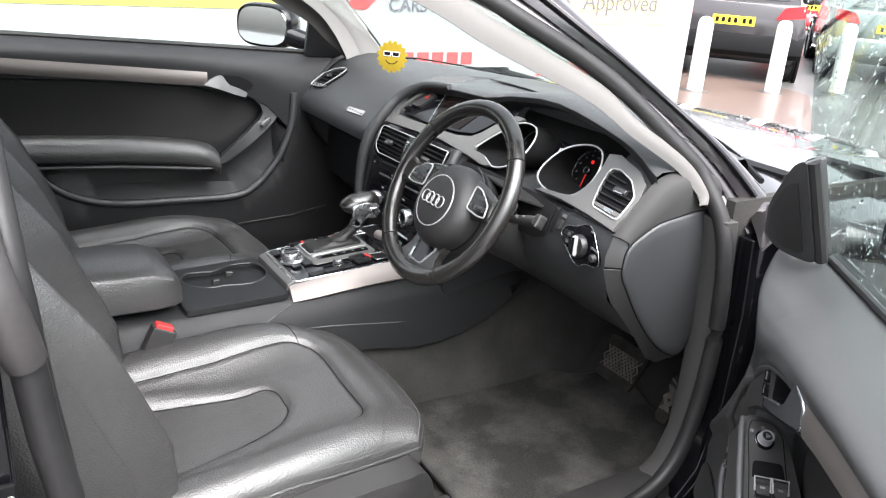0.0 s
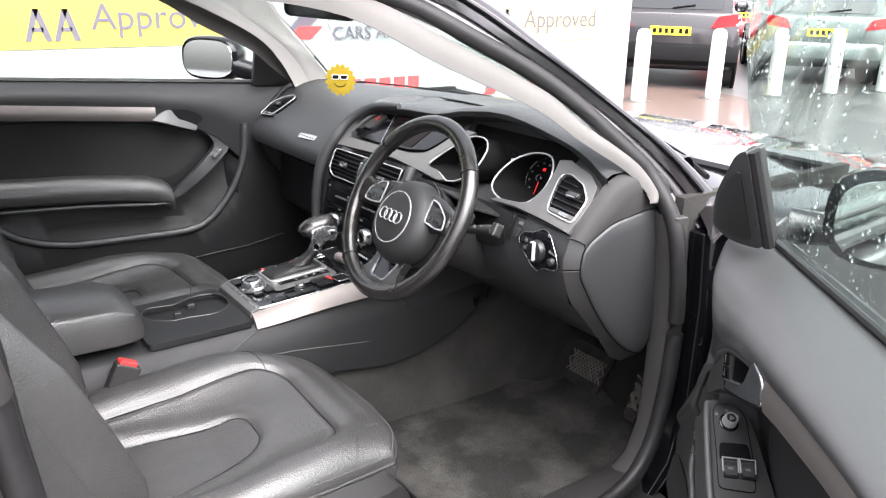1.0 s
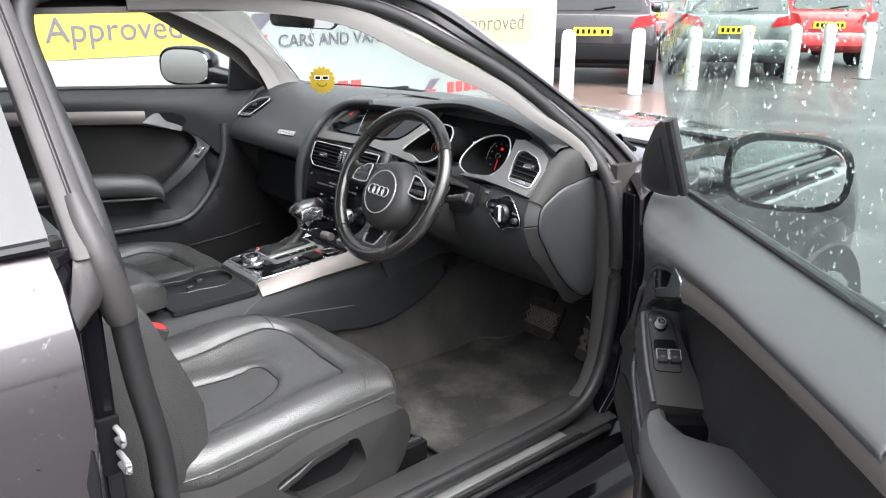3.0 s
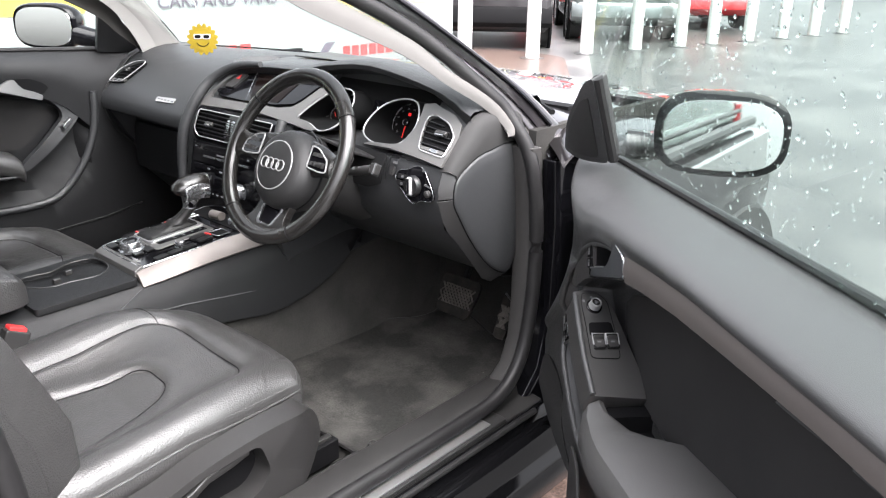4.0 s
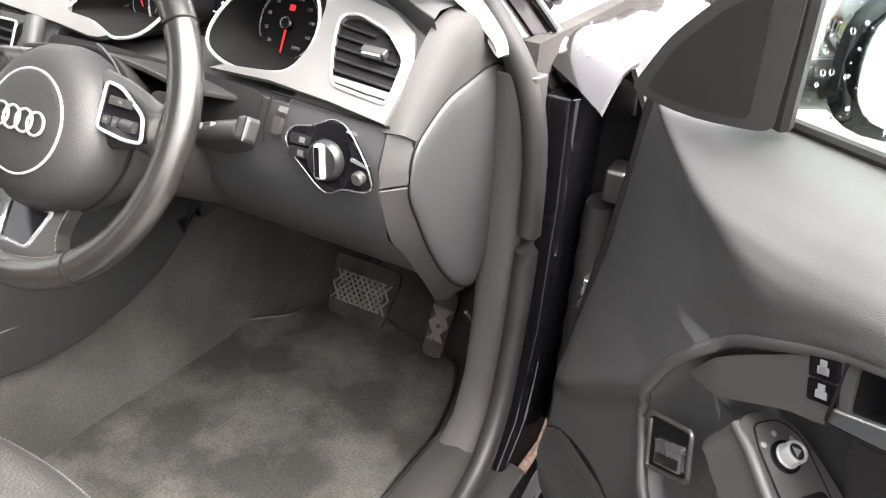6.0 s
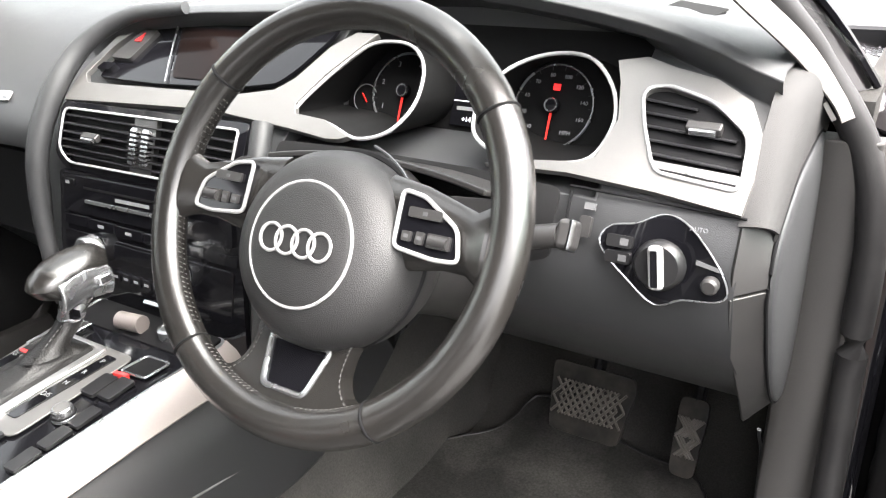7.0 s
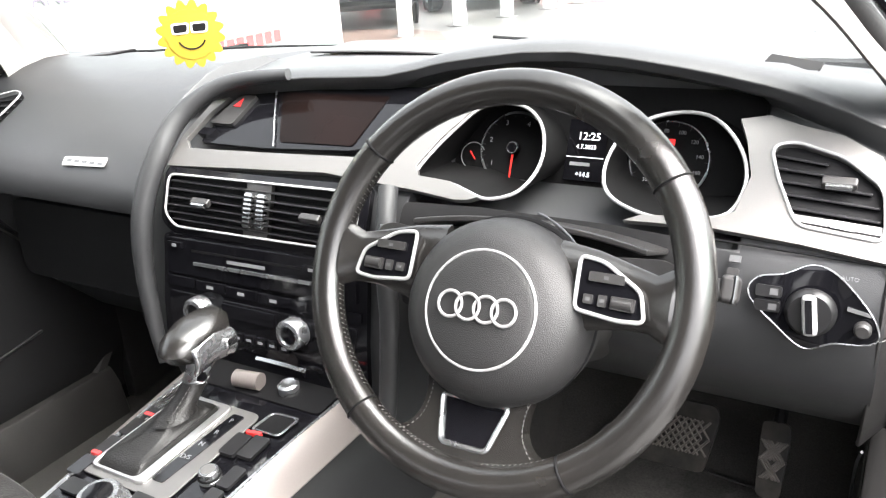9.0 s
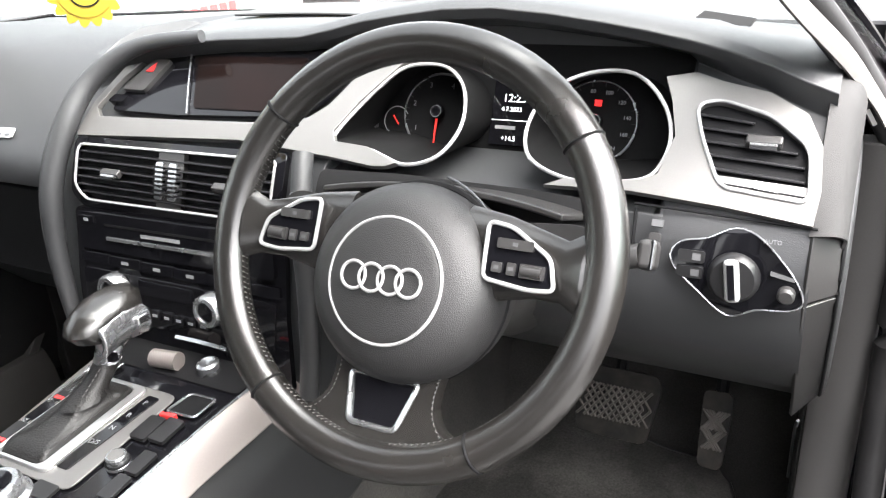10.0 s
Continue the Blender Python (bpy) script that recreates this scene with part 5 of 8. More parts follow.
for x in (-0.148, 0.085):
    k = part("audio_key", sheet([rounded([(x - 0.013, 0.818), (x + 0.013, 0.8185), (x + 0.013, 0.828), (x - 0.013, 0.8275)], 0.002)], onstack, 0.014), GLOSSBLACK, radio, bevel=0.0008)
    part("key_symbol", sheet([[(x - 0.004, 0.821), (x + 0.004, 0.821), (x + 0.004, 0.825), (x - 0.004, 0.825)]], onstack, 0.0145), WHITEPRINT, radio)
for i in range(6):
    x = -0.145 + 0.055 * i
    part("button", sheet([rounded([(x - 0.026, 0.764), (x + 0.026, 0.765), (x + 0.026, 0.778), (x - 0.026, 0.777)], 0.002)], onstack, 0.0105), GLOSSBLACK, dash, bevel=0.001)
    if i in (1, 2, 3):
        part("button_symbol", sheet([[(x - 0.006, 0.769), (x + 0.006, 0.769), (x + 0.006, 0.773), (x - 0.006, 0.773)]], onstack, 0.011), WHITEPRINT, dash)
climate = part("climate_unit", sheet([rounded([(-0.172, 0.690), (0.14, 0.690), (0.15, 0.758), (-0.168, 0.756)], 0.006)], onstack, 0.010), GLOSSBLACK, dash, "dark climate control unit", bevel=0.0015)
part("climate_display", sheet([rounded([(-0.075, 0.735), (0.02, 0.735), (0.02, 0.753), (-0.075, 0.753)], 0.003)], onstack, 0.0115), GLOSSBLACK, climate)
for x in (-0.105, 0.057):
    m = axes(onstack(x, 0.738, 0.010), (1, 0, 0), (0, 0.1, 1))
    part("climate_knob", turned([(0.021, 0), (0.0205, 0.016), (0.018, 0.019), (0.013, 0.0195), (0.012, 0.016), (0.001, 0.016)], m, 28), SATIN, climate, "chrome climate knob")
    part("knob_face", turned([(0.0122, 0.0155), (0.012, 0.0168), (0.001, 0.017)], m, 24), GLOSSBLACK, climate)
for i in range(7):
    x = -0.085 + 0.02 * i
    part("climate_key", sheet([rounded([(x - 0.008, 0.703), (x + 0.008, 0.703), (x + 0.008, 0.716), (x - 0.008, 0.716)], 0.002)], onstack, 0.013), GLOSSBLACK, climate, bevel=0.0008)
    part("key_symbol", sheet([[(x - 0.004, 0.708), (x + 0.004, 0.708), (x + 0.004, 0.7115), (x - 0.004, 0.7115)]], onstack, 0.0135), WHITEPRINT, climate)


# ---- steering wheel ----
WT = radians(28.0)
WM = axes((0.388, -0.003, 0.910), (1, 0, 0.0), (0, math.sin(WT), math.cos(WT)))
wheel_t = thing("steering_wheel", (0.388, -0.003, 0.910), "worn black leather three-spoke steering wheel with chrome emblem ring", "steering wheel")


def onwheel(a, b, h):
    return WM @ Vector((a, b, h))


SEAMS = (-57, 35, 143, 232)
for i in range(4):
    a0, a1 = radians(SEAMS[i]), radians(SEAMS[i + 1] if i < 3 else SEAMS[0] + 360)
    n = int((a1 - a0) / radians(5))
    pts = [WM @ Vector((0.1745 * math.cos(a), 0.1745 * math.sin(a), 0)) for a in (a0 + (a1 - a0) * j / n for j in range(n + 1))]
    part("rim_grip", tube(pts, 0.0165, seg=16, flat=0.95, up=WM.to_3x3() @ Vector((0, 0, 1))), RIM_LEATHER, wheel_t, "worn black leather grip")
    m = WM @ pose(0, 0, 0, 0, 0, SEAMS[i]) @ Matrix.Translation((0.1745, 0, 0)) @ pose(0, 0, 0, 90, 0, 0)
    part("rim_seam", ring(m, 0.0163, 0.0011, 24, 6), DARK, wheel_t)
for a0, a1 in ((148, 175), (185, 228), (-52, -5), (5, 30), (236, 262), (278, 300)):
    bm = bmesh.new()
    n = int((a1 - a0) / 1.7)
    for j in range(n):
        a = radians(a0 + (a1 - a0) * j / n)
        r = 0.1745 - 0.0158
        p = WM @ Vector((r * math.cos(a), r * math.sin(a), 0.004))
        q = WM @ Vector((r * math.cos(a + 0.012), r * math.sin(a + 0.012), -0.003))
        tube([p, q], 0.0008, seg=4, bm=bm)
    part("rim_stitching", bm, DARKTHREAD, wheel_t, kind="stuff")
# side spokes flow from the hub into the rim
for sg in (1, -1):
    rings_ = []
    for r, b0, b1, h0, h1 in ((0.055, -0.050, 0.045, -0.03, 0.0), (0.09, -0.028, 0.040, -0.026, 0.0), (0.12, -0.022, 0.032, -0.02, 0.0), (0.142, -0.022, 0.026, -0.014, 0.003), (0.158, -0.030, 0.034, -0.010, 0.010), (0.170, -0.040, 0.044, -0.006, 0.006)):
        c, d, k = (b0 + b1) / 2, (b1 - b0) / 2, 14
        rings_.append([onwheel(sg * r, c + d * math.cos(q), (h0 + h1) / 2 + (h1 - h0) / 2 * math.sin(q)) for q in (2 * math.pi * j / k for j in range(k))])
    part("spoke", loft(rings_), RIM_LEATHER, wheel_t)
    o = [(0.079, 0.033), (0.100, 0.030), (0.133, 0.010), (0.139, -0.014), (0.118, -0.016), (0.080, -0.012)]
    o = rounded([(sg * a, b) for a, b in o], 0.006)
    sw = part("switch_pod", sheet([o], onwheel, 0.010, base=-0.006), GLOSSBLACK, wheel_t, "gloss black switch pod with chrome edge", bevel=0.001)
    part("pod_edge", tube([onwheel(a, b, 0.0045) for a, b in o], 0.0019, True, 8, up=WM.to_3x3() @ Vector((0, 0, 1))), BRIGHT, sw)
    for a, b, w, h in ((0.091, 0.0, 0.008, 0.008), (0.103, 0.0, 0.007, 0.010), (0.120, 0.0, 0.020, 0.011), (0.104, 0.019, 0.030, 0.008)):
        k = part("switch_key", sheet([rounded([(sg * a - w / 2, b - h / 2 - 0.002), (sg * a + w / 2, b - h / 2 - 0.002), (sg * a + w / 2, b + h / 2 - 0.002), (sg * a - w / 2, b + h / 2 - 0.002)], 0.0015)], onwheel, 0.003, base=0.004), HARD, sw, bevel=0.0008)
        if a < 0.11:
            part("key_symbol", sheet([[(sg * a - 0.002, b - 0.0035), (sg * a + 0.002, b - 0.0035), (sg * a + 0.002, b - 0.0005), (sg * a - 0.002, b - 0.0005)]], onwheel, 0.0004, base=0.007), SYMBOL, sw)
    part("roller", tube([onwheel(sg * 0.120 - 0.008, -0.002, 0.006), onwheel(sg * 0.120 + 0.008, -0.002, 0.006)], 0.0045, seg=12), HARD, sw)
    pad = rounded([(sg * 0.085, -0.005), (sg * 0.148, 0.012), (sg * 0.152, 0.035), (sg * 0.138, 0.042), (sg * 0.09, 0.038)], 0.008)
    part("shift_paddle", sheet([pad], onwheel, 0.004, base=-0.045), HARD, wheel_t, "black shift paddle", bevel=0.0015)
    part("paddle_mark", sheet([[(sg * 0.136, 0.026), (sg * 0.142, 0.026), (sg * 0.142, 0.0275), (sg * 0.136, 0.0275)]], onwheel, 0.0006, base=-0.041), WHITEPRINT, wheel_t)
# lower spoke: a leather web round a gloss insert
ins = rounded([(-0.035, -0.108), (0.031, -0.108), (0.020, -0.149), (-0.025, -0.149)], 0.006)


def sunk(b):
    """How far the lower spoke lies behind the rim."""
    return lerp(b, (-0.172, -0.155, -0.11, -0.08), (0.0, -0.012, -0.024, -0.030))



web = spline([(-0.050, -0.080), (-0.049, -0.112), (-0.052, -0.130), (-0.064, -0.143), (-0.090, -0.149), (-0.100, -0.152), (-0.060, -0.166), (0.0, -0.176), (0.060, -0.166), (0.100, -0.152), (0.090, -0.149), (0.064, -0.143), (0.052, -0.130), (0.049, -0.112), (0.050, -0.080), (0.0, -0.086)], 4)
part("lower_spoke", sheet([web, [(a * 1.0, b) for a, b in ins]], lambda a, b, h: onwheel(a - 0.002, b, h + sunk(b)), 0.018, base=-0.010, bcuts=(-0.165, -0.16, -0.15, -0.14, -0.13, -0.12, -0.11, -0.10)), RIM_LEATHER, wheel_t, "leather-wrapped lower spoke", bevel=0.005)
for sg in (1, -1):
    bm = bmesh.new()
    edge_ = spline([(sg * x, b) for x, b in ((0.0475, -0.100), (0.0468, -0.114), (0.0500, -0.131), (0.063, -0.1455), (0.082, -0.1505))], 8, False)
    for p, q in zip(edge_[::2], edge_[1::2]):
        tube([onwheel(p[0], p[1], 0.0082 + sunk(p[1])), onwheel(q[0], q[1], 0.0082 + sunk(q[1]))], 0.0006, seg=4, bm=bm)
    part("spoke_stitching", bm, DARKTHREAD, wheel_t, kind="stuff")
part("spoke_insert", sheet([ins], lambda a, b, h: onwheel(a, b, h + sunk(b)), 0.012, base=-0.006), GLOSSBLACK, wheel_t, "gloss black insert with chrome frame")
part("insert_frame", tube([onwheel(a, b, 0.0075 + sunk(b)) for a, b in ins], 0.0027, True, 8, up=WM.to_3x3() @ Vector((0, 0, 1))), SATIN, wheel_t)
# airbag cover
hub = part("airbag_cover", turned([(0.066, -0.050), (0.087, -0.040), (0.088, -0.022), (0.084, -0.004), (0.075, 0.009), (0.061, 0.0175), (0.035, 0.0225), (0.001, 0.0235)], WM @ Matrix.Translation((0.003, -0.027, 0)), 56, sx=1.0, sy=0.98), AIRBAG, wheel_t, "domed grained black airbag cover")
part("emblem_ring", ring(WM @ Matrix.Translation((0.003, -0.027, 0.0205)), 0.0515, 0.0015, 64, 8), BRIGHT, hub, "chrome ring")
part("emblem_disc", turned([(0.050, 0.012), (0.050, 0.0215), (0.045, 0.0235), (0.001, 0.0245)], WM @ Matrix.Translation((0.003, -0.027, 0)), 48), AIRBAG, hub)
for i in range(4):
    part("emblem", ring(WM @ Matrix.Translation((-0.0225 + 0.017 * i, -0.026, 0.0265 + 0.0006 * (i % 2))), 0.0112, 0.0015, 32, 8), BRIGHT, hub, "chrome linked ring")
for i in range(4):
    part("cover_mark", sheet([[(-0.014 + 0.008 * i, -0.082), (-0.009 + 0.008 * i, -0.082), (-0.009 + 0.008 * i, -0.087), (-0.014 + 0.008 * i, -0.087)]], onwheel, 0.001, base=0.013), HARD, hub)
part("hub_gap", ring(WM @ Matrix.Translation((0.003, -0.025, -0.034)), 0.085, 0.004, 56, 8), DARK, wheel_t)
part("hub_housing", turned([(0.03, -0.09), (0.075, -0.08), (0.086, -0.055), (0.083, -0.04), (0.05, -0.036)], WM @ Matrix.Translation((0.003, -0.023, 0)), 40), HARD, wheel_t)
# faint highlight in the hub's gap, modelled as a thin satin arc
part("hub_highlight", tube([onwheel(0.07 * math.cos(a) * 1.28, 0.07 * math.sin(a) * 1.25 - 0.018, -0.02) for a in (radians(q) for q in range(20, 75, 6))], 0.0012, seg=6), HANDLE, wheel_t)

column = thing("steering_column", (0.376, 0.12, 0.85), "black plastic steering column shroud with control stalks", "steering column")
rings_ = []
for d, w, h, dz in ((-0.075, 0.055, 0.050, -0.006), (-0.105, 0.068, 0.060, -0.008), (-0.15, 0.066, 0.062, -0.012), (-0.26, 0.06, 0.055, -0.02)):
    rings_.append([onwheel(w * math.cos(q) * (1 if abs(math.cos(q)) < 0.8 else 1.02), dz + h * math.sin(q), d) for q in (2 * math.pi * j / 20 for j in range(20))])
part("shroud", loft(rings_), HARD, column, bevel=0.004)
part("shroud_cover", skin(lambda u, v: onwheel(u, 0.062 + 0.02 * v - 0.9 * u * u, -0.05 - 0.16 * v), [-0.12 + 0.02 * i for i in range(13)], [0, 0.25, 0.5, 0.75, 1.0], 0.006), HARD, column, "black cover over the column", bevel=0.002)
for sg in (1, -1):
    L = 0.182 if sg > 0 else 0.155
    pts = [onwheel(sg * (0.06 + (L - 0.06) * i / 6), -0.004 + 0.030 * (i / 6), -0.085 + 0.012 * i / 6) for i in range(7)]
    st = part("stalk", tube(pts, [0.008, 0.008, 0.0085, 0.010, 0.0115, 0.0125, 0.012], seg=12, flat=0.8), HARD, column, "black control stalk")
    c = onwheel(sg * (L + 0.006), 0.027, -0.073)
    part("stalk_tip", boxbm(0, 0, 0, 0.016, 0.025, 0.021), HARD, st, bevel=0.005).data.transform(Matrix.Translation(c) @ WM.to_3x3().to_4x4())
    part("tip_band", boxbm(0, 0, 0, 0.004, 0.025, 0.021), HANDLE, st, bevel=0.002).data.transform(Matrix.Translation(c + WM.to_3x3() @ Vector((sg * 0.004, 0, 0))) @ WM.to_3x3().to_4x4())
    for i in range(2):
        part("stalk_print", boxbm(0, 0, 0, 0.006, 0.006, 0.0006), WHITEPRINT, st).data.transform(Matrix.Translation(onwheel(sg * (L - 0.03 - 0.016 * i), 0.022 - 0.004 * i, -0.066)) @ WM.to_3x3().to_4x4())


# ---- centre console ----
console = thing("centre_console", (0.0, -0.2, 0.3), "black centre console with silver side blades, cup holders and gear gate", "console")


def contop(x, y, h):
    return Vector((x, y, 0.640 + 0.09 * (y + 0.2) + h))


prof = lambda w, z, zl: ((-w - 0.034, zl), (-w - 0.02, z - 0.06), (-w, z - 0.012), (-w + 0.02, z), (w - 0.02, z), (w, z - 0.012), (w + 0.02, z - 0.06), (w + 0.034, zl))
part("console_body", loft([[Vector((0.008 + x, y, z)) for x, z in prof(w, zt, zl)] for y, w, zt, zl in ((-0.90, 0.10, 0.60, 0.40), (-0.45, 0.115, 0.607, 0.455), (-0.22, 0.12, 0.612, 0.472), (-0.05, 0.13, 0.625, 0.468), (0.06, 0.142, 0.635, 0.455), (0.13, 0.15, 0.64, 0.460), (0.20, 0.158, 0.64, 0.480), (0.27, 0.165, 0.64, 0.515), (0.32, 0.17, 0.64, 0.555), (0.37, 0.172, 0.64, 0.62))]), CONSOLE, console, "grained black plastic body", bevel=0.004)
part("side_seam", tube(spline([(0.1545, -0.9, 0.538), (0.1570, -0.5, 0.552), (0.1595, -0.2, 0.548), (0.169, 0.0, 0.528), (0.181, 0.12, 0.522), (0.189, 0.20, 0.535), (0.193, 0.27, 0.556)], 4, False), 0.0014, seg=5), SYMBOL, console, "thin moulded seam")
part("side_seam", tube([(0.1515, -0.335, 0.552), (0.146, -0.28, 0.575), (0.134, -0.225, 0.600)], 0.0011, seg=5), SYMBOL, console)
for sg in (1, -1):
    st = ((-0.218, 0.088, 0.632, 0.124, 0.602), (-0.17, 0.098, 0.640, 0.132, 0.608), (-0.05, 0.106, 0.654, 0.142, 0.622), (0.10, 0.118, 0.667, 0.156, 0.634), (0.15, 0.124, 0.664, 0.164, 0.622))
    part("side_blade", loft([[Vector((0.008 + sg * a, y, b)) for a, b in ((x0, z0), (x0 + 0.45 * (x1 - x0), z0 - 0.25 * (z0 - z1)), (x1, z1), (x1 - 0.006, z1 - 0.005), (x0 + 0.45 * (x1 - x0) - 0.006, z0 - 0.25 * (z0 - z1) - 0.008), (x0 - 0.004, z0 - 0.012))] for y, x0, z0, x1, z1 in st]), STRIP, console, "brushed silver side blade", bevel=0.0015)
part("rear_bar", loft([[Vector((0.008 + x, y, z)) for y, z in ((-0.222, 0.618), (-0.220, 0.632), (-0.205, 0.6395), (-0.196, 0.6405), (-0.196, 0.618))] for x in (-0.095, 0.0, 0.095)]), SILVER, console, "brushed silver rear bar", bevel=0.002)
plate = rounded([(-0.088, -0.205), (0.104, -0.205), (0.118, 0.0), (0.128, 0.10), (-0.112, 0.10), (-0.102, 0.0)], 0.015)
part("top_plate", sheet([plate], contop, 0.006, base=-0.008), GLOSSBLACK, console, "gloss black switch plate", bevel=0.001)
part("plate_edge", tube([contop(a, b, -0.002) for a, b in plate], 0.0025, True, 6), SATIN, console)


def shorter(pts):
    """Places on the switch plate, drawn together towards its rear end."""
    return [(x - 0.008 * (y > -0.12), -0.128 + 0.69 * (y + 0.128)) for x, y in pts]


gate_o = rounded(shorter([(-0.078, -0.128), (0.010, -0.128), (0.022, 0.082), (-0.062, 0.082)]), 0.012)
gate_i = rounded(shorter([(-0.072, -0.122), (-0.004, -0.122), (0.008, 0.072), (-0.056, 0.072)]), 0.010)
part("gate_frame", sheet([gate_o, gate_i], contop, 0.007), TREAD, console, "silver gear gate frame", bevel=0.0015)
part("gate_floor", sheet([gate_i], contop, 0.002), DARK, console)
part("gate_panel", sheet([rounded(shorter([(-0.088, -0.140), (0.052, -0.140), (0.064, 0.088), (-0.072, 0.088)]), 0.014)], contop, 0.0025), SILVER, console, "brushed silver gate panel", bevel=0.001)
part("selector_strip", sheet([rounded(shorter([(0.018, -0.110), (0.036, -0.110), (0.047, 0.070), (0.029, 0.070)]), 0.004)], contop, 0.004), GLOSSBLACK, console, "gloss selector strip with letters", bevel=0.0008)
for s, y in (("P", -0.004), ("R", -0.027), ("N", -0.050), ("D/S", -0.074)):
    lettering(s, 0.0095, axes(contop(0.026 + 0.09 * (y + 0.03), y, 0.0045), (1, 0.1, 0), (-0.1, 1, 0.09)), WHITEPRINT, console, "selector_letter", 0.0002)


def key(x, y, w, d, mat, lab="", h=0.007):
    return part("console_key", sheet([rounded([(x - w / 2, y - d / 2), (x + w / 2, y - d / 2), (x + w / 2, y + d / 2), (x - w / 2, y + d / 2)], 0.003)], contop, h * 0.45), mat, console, lab, bevel=0.0015)


for x, y in ((0.062, -0.034), (0.086, -0.030)):
    key(x, y, 0.022, 0.036, KEYCAP, h=0.010)
part("key_mark", sheet([[(0.060, -0.014), (0.080, -0.012), (0.080, -0.007), (0.060, -0.009)]], contop, 0.0052), RED, console)
part("key_slot", sheet([rounded([(0.060, -0.004), (0.100, -0.002), (0.104, 0.032), (0.066, 0.030)], 0.006)], contop, 0.0012), DARK, console)
part("slot_edge", tube([contop(a, b, 0.002) for a, b in rounded([(0.060, -0.004), (0.100, -0.002), (0.104, 0.032), (0.066, 0.030)], 0.006)], 0.0016, True, 6), SATIN, console)
m = axes(contop(0.072, -0.086, 0), (1, 0, 0), (0, 1, 0.09))
part("volume_knob", turned([(0.0135, 0), (0.0135, 0.003), (0.0115, 0.005), (0.0112, 0.012), (0.0098, 0.0135), (0.001, 0.0135)], m, 24), SATIN, console, "small silver knob")
part("knob_ring", ring(m @ Matrix.Translation((0, 0, 0.0045)), 0.0122, 0.0014, 24, 6), DARK, console)
part("knob_face", turned([(0.0086, 0.0133), (0.0084, 0.0139), (0.001, 0.0139)], m, 20), SILVER, console)
m = axes(contop(-0.006, -0.168, 0), (1, 0, 0), (0, 1, 0.09))
part("control_dial", turned([(0.030, 0), (0.030, 0.004), (0.025, 0.008), (0.0245, 0.020), (0.022, 0.023), (0.001, 0.0225)], m, 36), SATIN, console, "silver menu dial")
part("dial_cap", turned([(0.017, 0.022), (0.016, 0.0245), (0.001, 0.025)], m, 28), GLOSSBLACK, console)
for x, y in ((-0.066, -0.158), (0.026, -0.172), (-0.064, -0.187), (0.026, -0.145)):
    key(x, y, 0.03, 0.02, KEYCAP, h=0.008)
for i in range(4):
    key(-0.088 + 0.002 * i, -0.13 + 0.036 * i, 0.02, 0.03, KEYCAP if i % 2 else GLOSSBLACK, h=0.009)
for x, y in ((-0.088, -0.112), (-0.083, -0.035)):
    part("key_mark", sheet([[(x - 0.007, y), (x + 0.007, y), (x + 0.007, y + 0.005), (x - 0.007, y + 0.005)]], contop, 0.0048), RED, console)
for i in range(7):
    x = -0.098 + 0.0055 * i
    part("tray_slat", tube([contop(x, -0.020, 0.004), contop(x + 0.006, 0.045, 0.004)], 0.0014, seg=5), SATIN if i % 3 == 0 else HARD, console)
for i in range(3):
    key(0.096, -0.078 - 0.036 * i, 0.018, 0.032, KEYCAP, h=0.009)
# tray in front of the gate, with lighter and lid
part("front_tray", sheet([rounded([(-0.105, 0.050), (0.12, 0.050), (0.12, 0.135), (-0.105, 0.135)], 0.01)], contop, 0.004, base=-0.004), DARK, console)
lid = part("ashtray_lid", skin(lambda u, v: Vector((u, 0.096 + 0.018 * v, 0.683 + 0.016 * v - 0.6 * (u - 0.02) ** 2)), [-0.02 + 0.007 * i for i in range(13)], [0, 0.5, 1], 0.004), SATIN, console, "silver tray lid", bevel=0.001)
part("socket", tube([(-0.022, 0.062, 0.673), (0.016, 0.066, 0.674)], 0.0115, seg=18), STRIP, console, "worn silver lighter barrel")
part("socket", turned([(0.014, 0), (0.014, 0.012), (0.010, 0.014), (0.001, 0.011)], axes((0.055, 0.075, 0.664), (1, 0, 0), (0, 1, 0.1)), 20), SATIN, console, "chrome lighter socket")
# cup holders behind the plate
well = spline([(-0.043, -0.414), (-0.005, -0.405), (0.024, -0.368), (0.026, -0.335), (0.034, -0.305), (0.036, -0.270), (0.012, -0.238), (-0.031, -0.226), (-0.070, -0.238), (-0.081, -0.270), (-0.078, -0.300), (-0.062, -0.335), (-0.068, -0.368), (-0.070, -0.395)], 4)
pad = rounded([(-0.103, -0.445), (0.119, -0.445), (0.124, -0.2235), (-0.108, -0.2235)], 0.012)
holder = part("cup_holder", sheet([pad, well], lambda a, b, h: Vector((a, b, 0.6035 + 0.02 * (b + 0.43) + h)), 0.014), CONSOLE, console, "keyhole-shaped twin cup holder", bevel=0.006)
# shallow floor; the shade of deep wells is put into its colour
part("well_floor", sheet([well], lambda a, b, h: Vector((a, b, 0.6045 + 0.01 * (b + 0.43) + h)), 0.001), DARK, holder, "near-black sheet, shade of deep cup wells")
part("well_rim", tube([Vector((a, b, 0.6175 + 0.02 * (b + 0.43))) for a, b in well], 0.0018, True, 6), HARD, holder)
for x, y in ((-0.012, -0.345), (-0.045, -0.305)):
    part("cup_spring", boxbm(x, y, 0.613, 0.012, 0.018, 0.016), HARD, holder, bevel=0.003)
